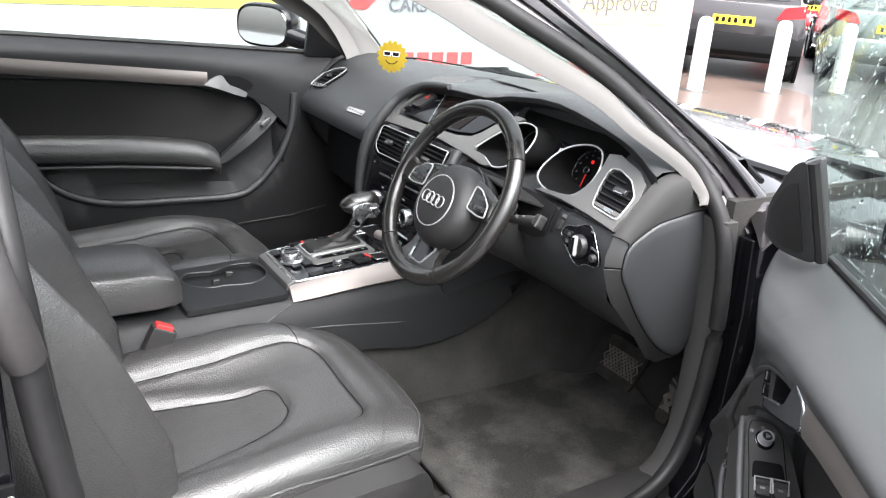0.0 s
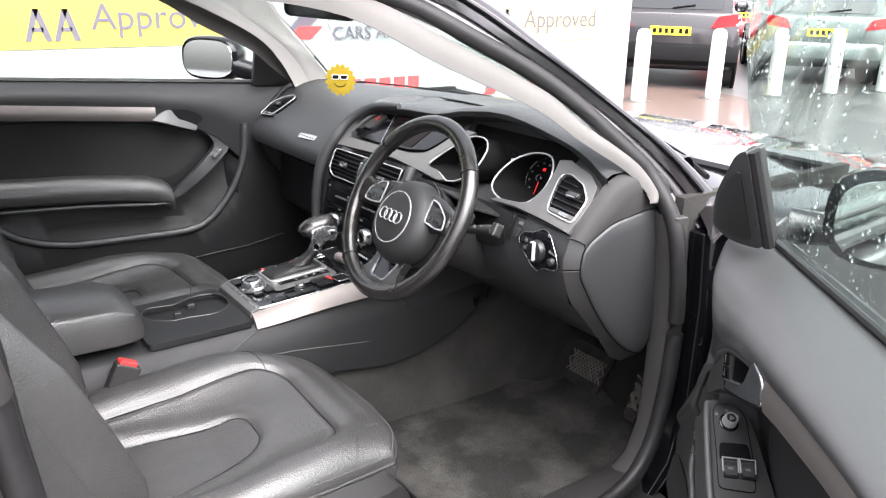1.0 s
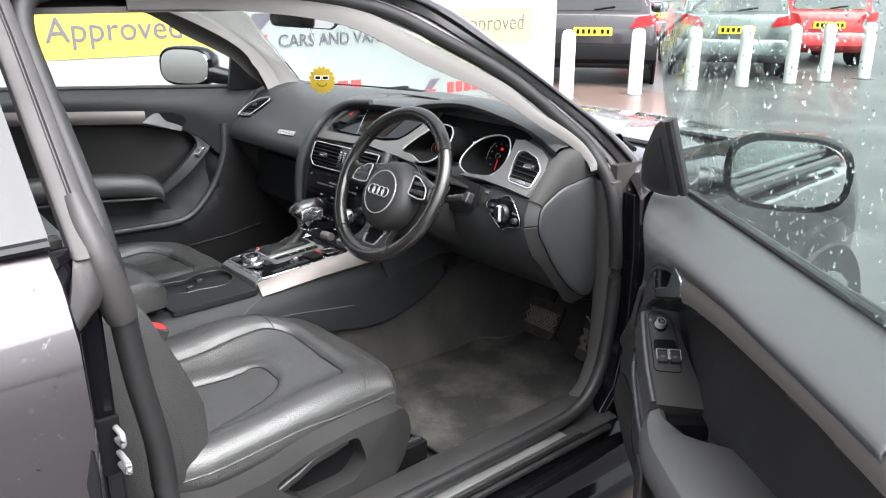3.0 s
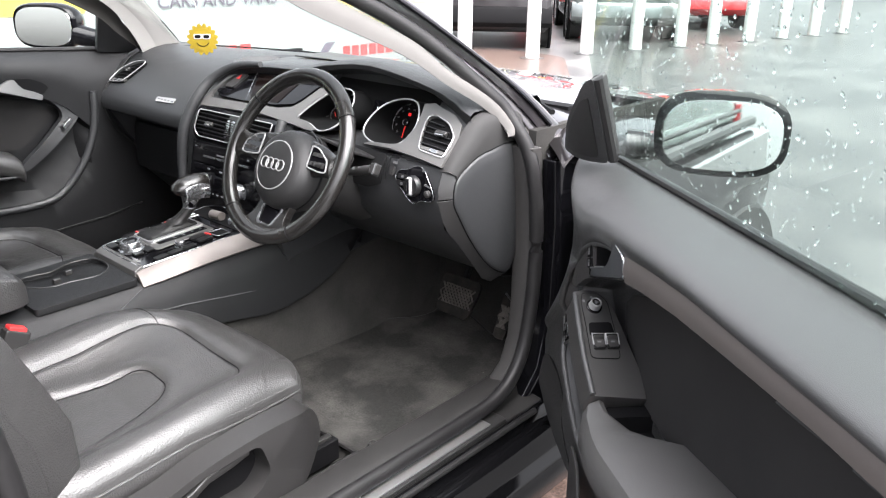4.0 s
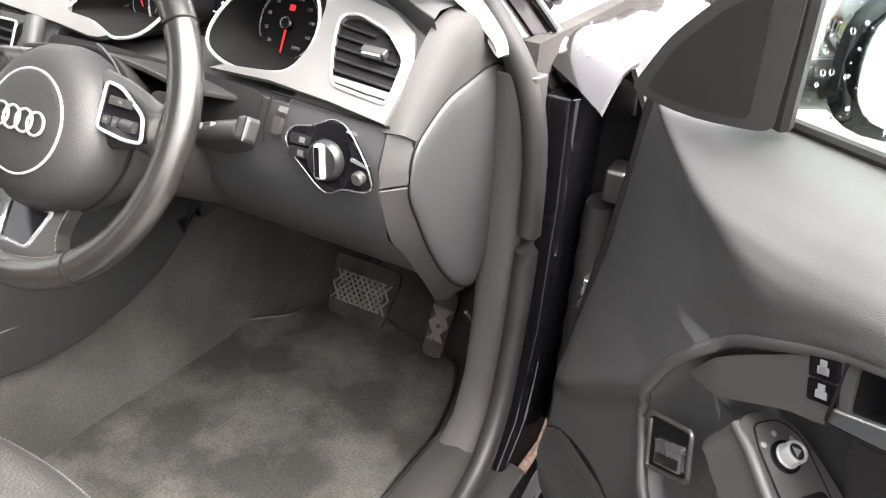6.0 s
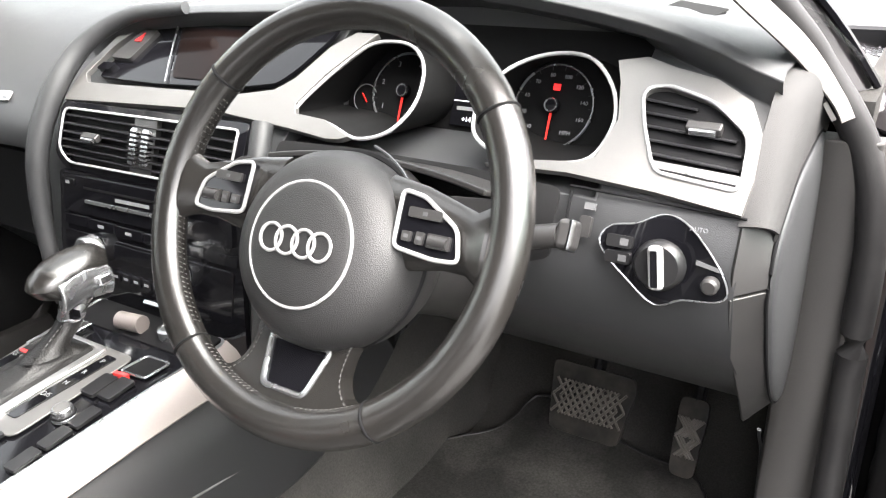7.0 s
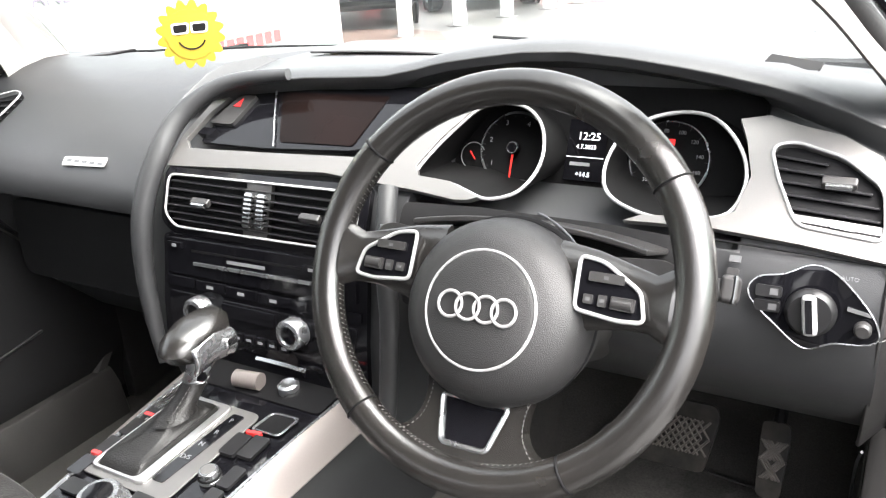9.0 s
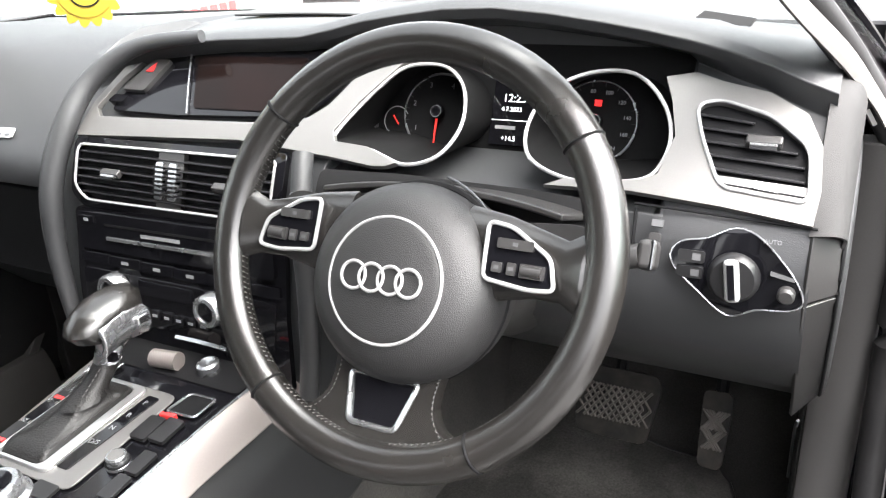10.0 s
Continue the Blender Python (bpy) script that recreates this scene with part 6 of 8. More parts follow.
part("armrest", loft([[Vector((0.01 + w * a, y, z + h * b)) for a, b in ((-1, -0.9), (-1, 0.2), (-0.93, 0.75), (-0.75, 1), (0.75, 1), (0.93, 0.75), (1, 0.2), (1, -0.9))] for y, w, z, h in ((-0.92, 0.096, 0.668, 0.045), (-0.62, 0.103, 0.668, 0.045), (-0.50, 0.102, 0.664, 0.044), (-0.462, 0.096, 0.657, 0.036), (-0.443, 0.084, 0.648, 0.024))]), LEATHER, console, "black leather armrest lid", bevel=0.006)
part("armrest_seam", tube([(0.01 + 0.097 * a, -0.64 + 0.185 * (1 - abs(a)) ** 0.35, 0.6765 - 0.006 * abs(a)) for a in (-1 + i / 10 for i in range(21))], 0.001, seg=5), STITCH, console)

gear = thing("gear_lever", (-0.03, -0.01, 0.66), "gear lever with black leather gaiter and chrome-inlaid knob", "gear lever")


def oval(cx, cy, cz, rx, ry, n=20, tilt=0.0):
    k = bumpy(cz, 0.70, 0.75)
    return [Vector((cx + 0.009 * k + rx * math.cos(q), cy + ry * math.sin(q), cz - 0.018 * k + tilt * ry * math.sin(q))) for q in (2 * math.pi * j / n for j in range(n))]


def skirt(f, k, lift):
    """A ring of the gaiter between the gate's edge (f = 0) and the sleeve's foot (f = 1)."""
    ring_pts = []
    for i, (a, b) in enumerate(gate_i):
        q = math.atan2((b + 0.040) / 0.07, (a + 0.036) / 0.03)
        x, y = a + (-0.033 + 0.019 * math.cos(q) - a) * f, b + (-0.030 + 0.026 * math.sin(q) - b) * f
        ring_pts.append(contop(x, y, lift + 0.0022 * k * math.sin(5 * q + 3 * f) + 0.0015 * k * math.sin(11 * q)))
    return ring_pts


part("gaiter", loft([skirt(f, k, h) for f, k, h in ((0, 0, 0.003), (0.06, 0, 0.008), (0.14, 0.4, 0.011), (0.3, 1, 0.010), (0.5, 1.2, 0.010), (0.7, 1.2, 0.012), (0.88, 0.8, 0.016), (1.0, 0.4, 0.024))], caps=False), GAITER, gear, "creased black leather gaiter")
part("gaiter_sleeve", loft([oval(-0.033, -0.034, 0.672, 0.022, 0.030), oval(-0.033, -0.026, 0.678, 0.018, 0.025), oval(-0.032, -0.012, 0.686, 0.0155, 0.021), oval(-0.031, -0.001, 0.695, 0.0148, 0.0185), oval(-0.030, 0.005, 0.704, 0.0145, 0.017)]), GAITER, gear, "stitched leather sleeve")
bm = bmesh.new()
for i in range(7):
    a, b = Vector((-0.0255, -0.048, 0.676)), Vector((-0.0235, -0.010, 0.702))
    tube([a.lerp(b, (i + 0.1) / 7), a.lerp(b, (i + 0.7) / 7)], 0.0007, seg=4, bm=bm)
part("sleeve_stitching", bm, STITCH, gear, kind="stuff")
part("collar", turned([(0.0150, 0), (0.0165, 0.002), (0.0165, 0.005), (0.0150, 0.007)], Matrix.Translation((-0.030, 0.006, 0.700)), 24), SATIN, gear, "satin chrome collar")
part("stem", loft([oval(-0.030, 0.006, 0.705, 0.0145, 0.0165), oval(-0.030, 0.009, 0.722, 0.0150, 0.0185), oval(-0.030, 0.014, 0.742, 0.0170, 0.022), oval(-0.030, 0.020, 0.758, 0.021, 0.028)]), SATIN, gear, "satin chrome stem")
part("stem_inlay", loft([[Vector((-0.030 + 0.010 * a, -0.006 + 0.004 * abs(a) - (z - 0.73) * 0.1, z)) for a in (-1, -0.5, 0, 0.5, 1)] + [Vector((-0.030 + 0.010 * a, 0.002 + 0.004 * abs(a), z)) for a in (1, 0, -1)] for z in (0.724, 0.745, 0.762, 0.772)]), GLOSSBLACK, gear, "gloss black inlay").data.transform(Matrix.Translation((0.009, 0, -0.018)))
part("knob", loft([oval(-0.030, 0.016, 0.752, 0.019, 0.028), oval(-0.030, 0.010, 0.762, 0.027, 0.043), oval(-0.030, 0.008, 0.775, 0.031, 0.051), oval(-0.030, 0.010, 0.788, 0.029, 0.049, tilt=0.06), oval(-0.030, 0.012, 0.798, 0.022, 0.037, tilt=0.1), oval(-0.030, 0.014, 0.803, 0.010, 0.016, tilt=0.1)]), RIM_LEATHER, gear, "worn black leather knob")
part("knob_inlay", loft([[Vector((-0.030 + w, 0.012 + 0.034 * a, z - 0.010 * a * a)) for a in (-1, -0.5, 0, 0.5, 1)] + [Vector((-0.030 + w - 0.008, 0.012 + 0.034 * a, z - 0.010 * a * a)) for a in (1, 0, -1)] for w, z in ((0.024, 0.752), (0.0325, 0.766), (0.0335, 0.778), (0.029, 0.789))]), SATIN, gear, "satin chrome knob inlay", bevel=0.003).data.transform(Matrix.Translation((0.009, 0, -0.018)))
part("release_button", boxbm(0.004, 0.030, 0.770, 0.010, 0.018, 0.012), CHROME, gear, "chrome release button", bevel=0.003).data.transform(Matrix.Translation((0.009, 0, -0.018)))

# ---- pedals, mat ----
def pedal(name, cx, cy, cz, w, h, lean, label, grid):
    t = thing(name, (cx, cy, cz), label, "pedal")
    m = axes((cx, cy, cz), (1, 0, 0), (0, math.sin(lean), math.cos(lean)))
    k = 0.8
    o = rounded([(-w / 2 * k, -h / 2), (w / 2 * k, -h / 2), (w / 2, h / 2 * 0.6), (w / 2 * 0.9, h / 2), (-w / 2, h / 2)], 0.012)
    part("pad", sheet([o], lambda a, b, q: m @ Vector((a, b, q + 0.006 - 1.2 * b * b)), 0.010), PEDAL, t, "worn ribbed rubber pad", bevel=0.002)
    bm = bmesh.new()
    n = grid
    for i in range(-n, n + 1):
        for d in (1, -1):
            pts = []
            for s in (-0.5, -0.25, 0.0, 0.25, 0.5):
                a, b = i * w / n * 0.5 + s * h * d * 0.8, s * h
                if abs(a) < w / 2 * (0.78 + 0.16 * (b / h + 0.5)) and abs(b) < h / 2 * 0.9:
                    pts.append(m @ Vector((a, b, 0.017 - 1.2 * b * b)))
            if len(pts) > 1:
                tube(pts, 0.0022, seg=5, bm=bm)
    part("pad_ribs", bm, RIBS, t, kind="stuff")
    part("pedal_arm", tube([m @ Vector((0, 0, 0)), (cx + 0.005, cy + 0.06, cz + 0.13), (cx + 0.01, cy + 0.02, cz + 0.30)], 0.010, seg=8), DARK, t)
    return t


pedal("brake_pedal", 0.443, 0.50, 0.443, 0.135, 0.105, radians(28), "worn black rubber brake pedal with cross ribs", 6)
pedal("accelerator_pedal", 0.588, 0.52, 0.42, 0.044, 0.115, radians(28), "narrow worn rubber accelerator pedal", 5)

mat = thing("floor_mat", (0.4, 0.2, 0.29), "worn dark grey carpet floor mat with bound edge on the floor", "floor mat")


def floor_z(y):
    return lerp(y, (-1, 0.40, 0.58, 0.70, 0.80), (0.287, 0.29, 0.312, 0.41, 0.63))


mo = spline([(0.175, -0.028), (0.30, -0.026), (0.45, -0.026), (0.61, -0.030), (0.655, 0.0), (0.655, 0.12), (0.65, 0.30), (0.64, 0.45), (0.60, 0.555), (0.50, 0.575), (0.40, 0.60), (0.30, 0.61), (0.265, 0.52), (0.19, 0.44), (0.165, 0.25), (0.165, 0.1)], 4)
part("mat_carpet", sheet([mo], lambda a, b, h: Vector((a, b, floor_z(b) + h + 0.004 * math.sin(9 * a + 4 * b) * math.sin(11 * b) + 0.003)), 0.008, acuts=[0.2 + 0.05 * i for i in range(9)], bcuts=[0.05 * i for i in range(12)]), MATPILE, mat, "worn dark grey pile")
part("mat_binding", tube([Vector((a, b, floor_z(b) + 0.009 + 0.004 * math.sin(9 * a + 4 * b) * math.sin(11 * b))) for a, b in mo], 0.0035, True, 6), RUBBER, mat)
part("mat_clip", turned([(0.013, 0), (0.012, 0.004), (0.007, 0.005), (0.006, 0.003), (0.001, 0.003)], Matrix.Translation((0.617, 0.016, 0.301)), 20), HARD, mat, "round black mat clip")
bm = bmesh.new()
rnd = random.Random(4)
for i in range(26):
    a, b = rnd.uniform(0.2, 0.63), rnd.uniform(0.0, 0.5)
    bmesh.ops.create_icosphere(bm, subdivisions=1, radius=rnd.uniform(0.0005, 0.0012), matrix=Matrix.Translation((a, b, floor_z(b) + 0.0155)))
tagged(part("grit", bm, RIBS), "pale specks of grit on the mat", "grit", kind="stuff")

# ---- mirror and hanging sun ----
rv = thing("rear_view_mirror", (-0.018, 0.04, 1.27), "black rear-view mirror under the windscreen", "mirror")
m = axes((-0.018, 0.03, 1.274), (0.93, 0.36, 0.0), (0, 0, 1))
rvo = rounded([(-0.11, -0.028), (0.10, -0.034), (0.115, 0.0), (0.10, 0.034), (-0.11, 0.03)], 0.02)
part("housing", sheet([rvo], lambda a, b, h: m @ Vector((a * (1 - 3 * max(0, -h)), b * (1 - 8 * max(0, -h)), h)), 0.03, base=-0.03), HARD, rv, bevel=0.006)
part("mirror_glass", sheet([[(a * 0.95, b * 0.9) for a, b in rvo]], lambda a, b, h: m @ Vector((a, b, h)), 0.003), MIRROR, rv)
part("stalk", tube([(-0.018, 0.035, 1.29), (-0.010, 0.04, 1.315), (0, 0.0, 1.335)], 0.010, seg=10), HARD, rv)

tag = thing("air_freshener", (-0.003, 0.070, 1.108), "yellow smiling sun air freshener with sunglasses hanging on a thread", "air freshener")
m = axes((-0.003, 0.070, 1.108), (0.68, 0.73, 0.0), (0, 0, 1))
gear_o = []
for i in range(64):
    q = 2 * math.pi * i / 64
    r = (0.0300, 0.0352, 0.0372, 0.0345)[i % 4]
    gear_o.append((r * math.cos(q), r * math.sin(q)))
flat = lambda a, b, h: m @ Vector((a, b, h))
part("card", sheet([gear_o], flat, 0.003, base=-0.0015), YELLOW, tag, "yellow card", bevel=0.0005)
part("face_disc", sheet([[(0.0265 * math.cos(q), 0.0265 * math.sin(q)) for q in (2 * math.pi * j / 40 for j in range(40))]], flat, 0.001, base=0.0015), YELLOW, tag)
for x in (-0.010, 0.010):
    part("glasses_frame", sheet([rounded([(x - 0.0095, 0.001), (x + 0.008, 0.001), (x + 0.0095, 0.0125), (x - 0.0095, 0.0125)], 0.003)], flat, 0.001, base=0.0025), TRIMWHITE, tag)
    part("glasses_lens", sheet([rounded([(x - 0.0075, 0.0028), (x + 0.006, 0.0028), (x + 0.0075, 0.0108), (x - 0.0075, 0.0108)], 0.0025)], flat, 0.0008, base=0.0035), DARK, tag)
part("smile", tube([flat(0.014 * math.cos(q), -0.004 + 0.0115 * math.sin(q), 0.003) for q in (radians(195 + 15 * j) for j in range(11))], 0.0009, seg=5), DARK, tag)
part("thread", tube([(-0.003, 0.070, 1.142), (-0.006, 0.06, 1.19), (-0.014, 0.035, 1.265)], 0.0009, seg=5), TRIMWHITE, tag)


# ---- front seats ----
def seat(sg, cx, label, rise=0.006):
    """A sport seat; sg is the door's side."""
    t = thing("front_seat", (cx, -0.4, 0.3), label, "seat", "front seats")

    def du(x, y):
        """Signed distance to the insert's outline and to the inner U, in the seat's plan."""
        def u_shape(half, front, r):
            q = math.hypot(max(0, abs(x) - half), max(0, y - front)) if y > front else max(0, abs(x) - half)
            return q - r if q > 0 else max(abs(x) - half, y - front) - r if y > front else abs(x) - half - r
        return u_shape(0.080, -0.284, 0.072), u_shape(max(0.004, 0.014 + 0.20 * (-0.376 - y)), -0.376, 0.045)

    def top(u, v):
        w = 0.250 * (1 - 0.07 * (1 - bumpy(v, 0.0, 0.35)) - 0.12 * bumpy(v, 0.72, 1.0))
        x = u * w
        y = -0.090 - 0.64 * v - 0.075 * abs(u) ** 2.6 * (1 - v)
        z = 0.522 - 0.048 * v + 0.052 * bumpy(abs(u), 0.30, 0.92) * (0.45 + 0.55 * bumpy(v, 0.0, 0.45)) + 0.016 * math.sin(math.pi * min(1, v / 0.5)) * (1 - u * u)
        z += rise + 0.022 * bumpy(-sg * u, -0.3, 0.75) * bumpy(v, 0.0, 0.3)
        a, b = du(x, y)
        z -= 0.0075 * math.exp(-((a / 0.0055) ** 2)) + 0.006 * math.exp(-((b / 0.0058) ** 2)) + 0.005 * bumpy(-a, 0.0, 0.012) + 0.004 * bumpy(-b, 0.0, 0.012)
        z += 0.007 * math.exp(-(((a - 0.030) / 0.028) ** 2)) + 0.004 * math.exp(-(((b - 0.022) / 0.016) ** 2))
        z += 0.0016 * noise.noise((x * 9 + cx, y * 9, 0)) + 0.0007 * noise.noise((x * 38, y * 22, 3)) * bumpy(-a, -0.08, 0.0)
        q = abs(x) / w
        e1, e2 = max(0, (1 - q) * w), max(0, v * 0.64)
        e = e1 + e2 - math.hypot(e1, e2) if e1 < 0.09 and e2 < 0.09 else min(e1, e2)
        r = 0.045
        if e < r:
            z -= 0.85 * (r - math.sqrt(max(0, r * r - (r - e) ** 2)))
        return Vector((cx + x, y, z))

    n, k = 150, 150
    us = [math.sin(math.pi / 2 * (-1 + 2 * i / n)) * 0.5 + 0.5 * (-1 + 2 * i / n) for i in range(n + 1)]
    vs = [(j / k) ** 1.25 for j in range(k + 1)]
    part("seat_cushion", skin(top, us, vs), LEATHER, t, "creased black leather cushion")
    # seams sewn along the insert and the inner U
    def on_top(x, y):
        v = 0.3
        for _ in range(12):
            w = 0.250 * (1 - 0.07 * (1 - bumpy(v, 0.0, 0.35)) - 0.12 * bumpy(v, 0.72, 1.0))
            v = min(1, max(0, (-0.090 - 0.075 * abs(x / w) ** 2.6 * (1 - v) - y) / 0.64))
        return top(x / w, v)

    for half, slope, ref, front, r in ((0.080, 0.0, -0.3, -0.284, 0.072), (0.014, 0.20, -0.376, -0.376, 0.045)):
        path = [(-(half + slope * (ref - y) + r), y) for y in (-0.60, -0.56, -0.52, -0.48, -0.44, -0.40)] if front < -0.3 else [(-(half + slope * (ref - y) + r), y) for y in (-0.60, -0.5, -0.42, -0.36, -0.31)]
        hf = half + slope * (ref - front)
        arc = [(math.copysign(hf, math.cos(q)) * (abs(math.cos(q)) > 1e-6) + r * math.cos(q), front + r * math.sin(q)) for q in (math.pi * (1 - j / 20) for j in range(21))]
        path = path + arc + [(-a, b) for a, b in path[::-1]]
        pts = [on_top(a, b) for a, b in path]
        part("insert_seam", tube([p + Vector((0, 0, 0.0004)) for p in pts], 0.0012, seg=6), DARK, t)

    # the border that closes the cushion's front and flanks
    rimv = [top(-1, v) for v in vs[::-6]] + [top(u, 0) for u in us[1:-1:6]] + [top(1, v) for v in vs[::6]]

    def down(i, j):
        p = rimv[i]
        f = j / 6
        c = Vector((cx, -0.40, p.z))
        out = (p - c).normalized()
        return Vector((p.x, p.y, p.z)) + out * (0.008 * math.sin(math.pi * min(1, f * 1.3)) - 0.04 * f * f) + Vector((0, 0, -0.092 * f))
    part("cushion_border", skin(down, range(len(rimv)), range(7)), LEATHER, t, "black leather border")
    part("cushion_piping", tube([p + Vector((0, 0, -0.002)) for p in rimv], 0.0028, seg=6), LEATHER, t)
    bm = bmesh.new()
    line = [top(-0.985, v) for v in vs[::-6]] + [top(u, 0.012) for u in us[1:-1:6]] + [top(0.985, v) for v in vs[::6]]
    line = [p + Vector((0, 0, 0.0006)) for p in line]
    for a, b in zip(line, line[1:]):
        for q in range(3):
            tube([a.lerp(b, (q + 0.15) / 3), a.lerp(b, (q + 0.75) / 3)], 0.0008, seg=4, bm=bm)
    part("border_stitching", bm, STITCH, t, kind="stuff")
    for s2 in (-sg,):
        pts = [top(s2 * f, 0.20 + 0.05 * (1 - f)) + Vector((0, 0, 0.0003)) for f in (0.56 + 0.44 * i / 14 for i in range(15))]
        part("bolster_seam", tube(pts, 0.0011, seg=5), DARK, t)

    # backrest
    def back(u, v):
        z = 0.50 + 0.66 * v
        w = lerp(v, (0, 0.25, 0.6, 0.85, 1.0), (0.235, 0.255, 0.25, 0.215, 0.15))
        y = -0.645 - 0.21 * v - 0.05 * v * v
        bol = bumpy(abs(u), 0.52, 0.84) * (1 - 0.5 * bumpy(abs(u), 0.86, 1.0)) * lerp(v, (0, 0.08, 0.2, 0.5, 0.8, 1), (0.72, 1.0, 1.24, 1.12, 0.5, 0.1))
        groove = 0.009 * math.exp(-(((abs(u) - 0.52) / 0.022) ** 2)) + 0.007 * math.exp(-(((v - 0.42) / 0.012) ** 2)) * (abs(u) < 0.52)
        return Vector((cx + u * w, y + 0.085 * bol - groove + 0.003 * noise.noise((u * 4, v * 9, cx)) - 0.02 * bumpy(abs(u), 0.95, 1.0), z))
    vs2 = [i / 40 for i in range(41)]
    part("backrest", skin(back, us, vs2, 0.0), LEATHER, t, "grained black leather backrest")
    ed = [back(-1, v) for v in vs2[::2]] + [back(u, 1) for u in us[2:-2:4]] + [back(1, v) for v in vs2[::-2]]

    def wrap(i, j):
        p, f = ed[i], j / 7
        c = Vector((cx, p.y - 0.06, min(p.z, 1.05)))
        out = p - c
        out.y = 0
        out = out.normalized() if out.length > 1e-4 else Vector((0, 0, 1))
        return p + out * (0.022 * math.sin(math.pi * f)) + Vector((0, -0.15 * f, 0))
    part("backrest_border", skin(wrap, range(len(ed)), range(8)), LEATHER, t, "black leather backrest side")
    part("backrest_shell", skin(lambda u, v: back(u, v) + Vector((0, -0.15 - 0.085 * bumpy(abs(u), 0.52, 0.84), 0)), us[::4], vs2[::4]), HARD, t)
    bm = bmesh.new()
    for a, b in zip(ed, ed[1:]):
        for q in range(3):
            tube([a.lerp(b, (q + 0.15) / 3) + Vector((0, -0.004, 0)), a.lerp(b, (q + 0.75) / 3) + Vector((0, -0.004, 0))], 0.0009, seg=4, bm=bm)
    part("backrest_stitching", bm, STITCH, t, kind="stuff")
    part("headrest", loft([[Vector((cx + w * math.cos(q), -0.935 + 0.05 * math.sin(q) - 0.02 * (z - 1.17), z)) for q in (2 * math.pi * j / 20 for j in range(20))] for z, w in ((1.155, 0.09), (1.175, 0.12), (1.24, 0.13), (1.29, 0.12), (1.31, 0.08))]), LEATHER, t)
    # plastic side cover with its lever, and the rails
    x0 = cx + sg * 0.262
    o = spline([(-0.78, 0.40), (-0.72, 0.50), (-0.60, 0.485), (-0.50, 0.492), (-0.42, 0.510), (-0.30, 0.522), (-0.21, 0.518), (-0.172, 0.485), (-0.165, 0.43), (-0.20, 0.385), (-0.29, 0.362), (-0.5, 0.355), (-0.7, 0.355)], 4)
    hole = rounded([(-0.508, 0.470), (-0.43, 0.494), (-0.318, 0.503), (-0.298, 0.44), (-0.33, 0.405), (-0.44, 0.402)], 0.018)
    side = lambda a, b, h: Vector((x0 + sg * (h - 0.04 * max(0, b - 0.50) - 0.03 * bumpy(a, -0.24, -0.16)), a, b))
    part("side_cover", sheet([o, hole], side, 0.055, acuts=(-0.6, -0.5, -0.4, -0.3, -0.22, -0.19), bcuts=(0.4, 0.45, 0.5)), HARD, t, "grey-black plastic side cover", bevel=0.006)
    part("cover_recess", sheet([[(a, b) for a, b in hole]], side, 0.010), DARK, t)
    part("seat_lever", loft([[Vector((x0 + sg * (0.028 + q * 0.022), y, z + dz)) for q, dz in ((0, -0.012), (1, -0.010), (1.1, 0.006), (0.5, 0.012), (0, 0.010))] for y, z in ((-0.505, 0.448), (-0.45, 0.468), (-0.42, 0.484), (-0.37, 0.492), (-0.345, 0.499), (-0.338, 0.498))]), HARD, t, "long black seat lever", bevel=0.003)
    part("recline_wheel", turned([(0.04, 0), (0.039, 0.02), (0.034, 0.026), (0.02, 0.022), (0.001, 0.022)], axes((x0 + sg * 0.05, -0.66, 0.44), (0, sg, 0), (0, 0, 1)), 28), HARD, t, "round recline wheel", bevel=0.002)
    for xx in (cx - 0.2, cx + 0.2, x0 + sg * 0.03):
        part("seat_rail", boxbm(xx, -0.36, 0.318, 0.035, 0.60, 0.05), DARK, t, bevel=0.003)
        part("rail_insert", boxbm(xx, -0.36, 0.345, 0.014, 0.58, 0.012), HARD, t, bevel=0.002)
    part("seat_pan", boxbm(cx, -0.40, 0.40, 0.44, 0.50, 0.10), DARK, t, bevel=0.01)
    return t


seat(1, 0.375, "black leather driver's seat with grey stitching and side lever")
seat(-1, -0.385, "black leather passenger seat with sewn insert", 0.024)
buckle = thing("seat_belt_buckle", (0.155, -0.50, 0.56), "black seat belt buckle with a red button beside the seat", "seat belt buckle")
m = axes((0.150, -0.508, 0.578), (1, 0, 0), (0, 0.45, 0.9))
part("casing", boxbm(0, -0.01, 0, 0.028, 0.08, 0.05), HARD, buckle, bevel=0.005).data.transform(m)
part("button", boxbm(0, 0.031, 0.002, 0.022, 0.012, 0.036), RED, buckle, "red release button", bevel=0.003).data.transform(m)


# ---- driver's door, standing open ----
door = thing("driver_door", (0.86, 0.45, 0.3), "open black car door with grey soft trim, silver strip and wet frameless window", "car door")
DA = radians(47)
DU, DN = Vector((math.sin(DA), -math.cos(DA), 0)), Vector((-math.cos(DA), -math.sin(DA), 0))


def dr(s, d, z):
    """A place on the door: along it from the hinge, inwards from the hinge line, and up."""
    return Vector((0.86, 0.45, 0)) + DU * s + DN * d + Vector((0, 0, z))


def belt(s):
    return 0.971 + 0.076 * (s - 0.24)


def front_edge(z):
    return lerp(z, (0.28, 0.30, 0.35, 0.40, 0.45, 0.54, 0.62, 0.75, 0.90, 1.0), (0.36, 0.30, 0.155, 0.085, 0.045, 0.028, 0.04, 0.072, 0.095, 0.12))


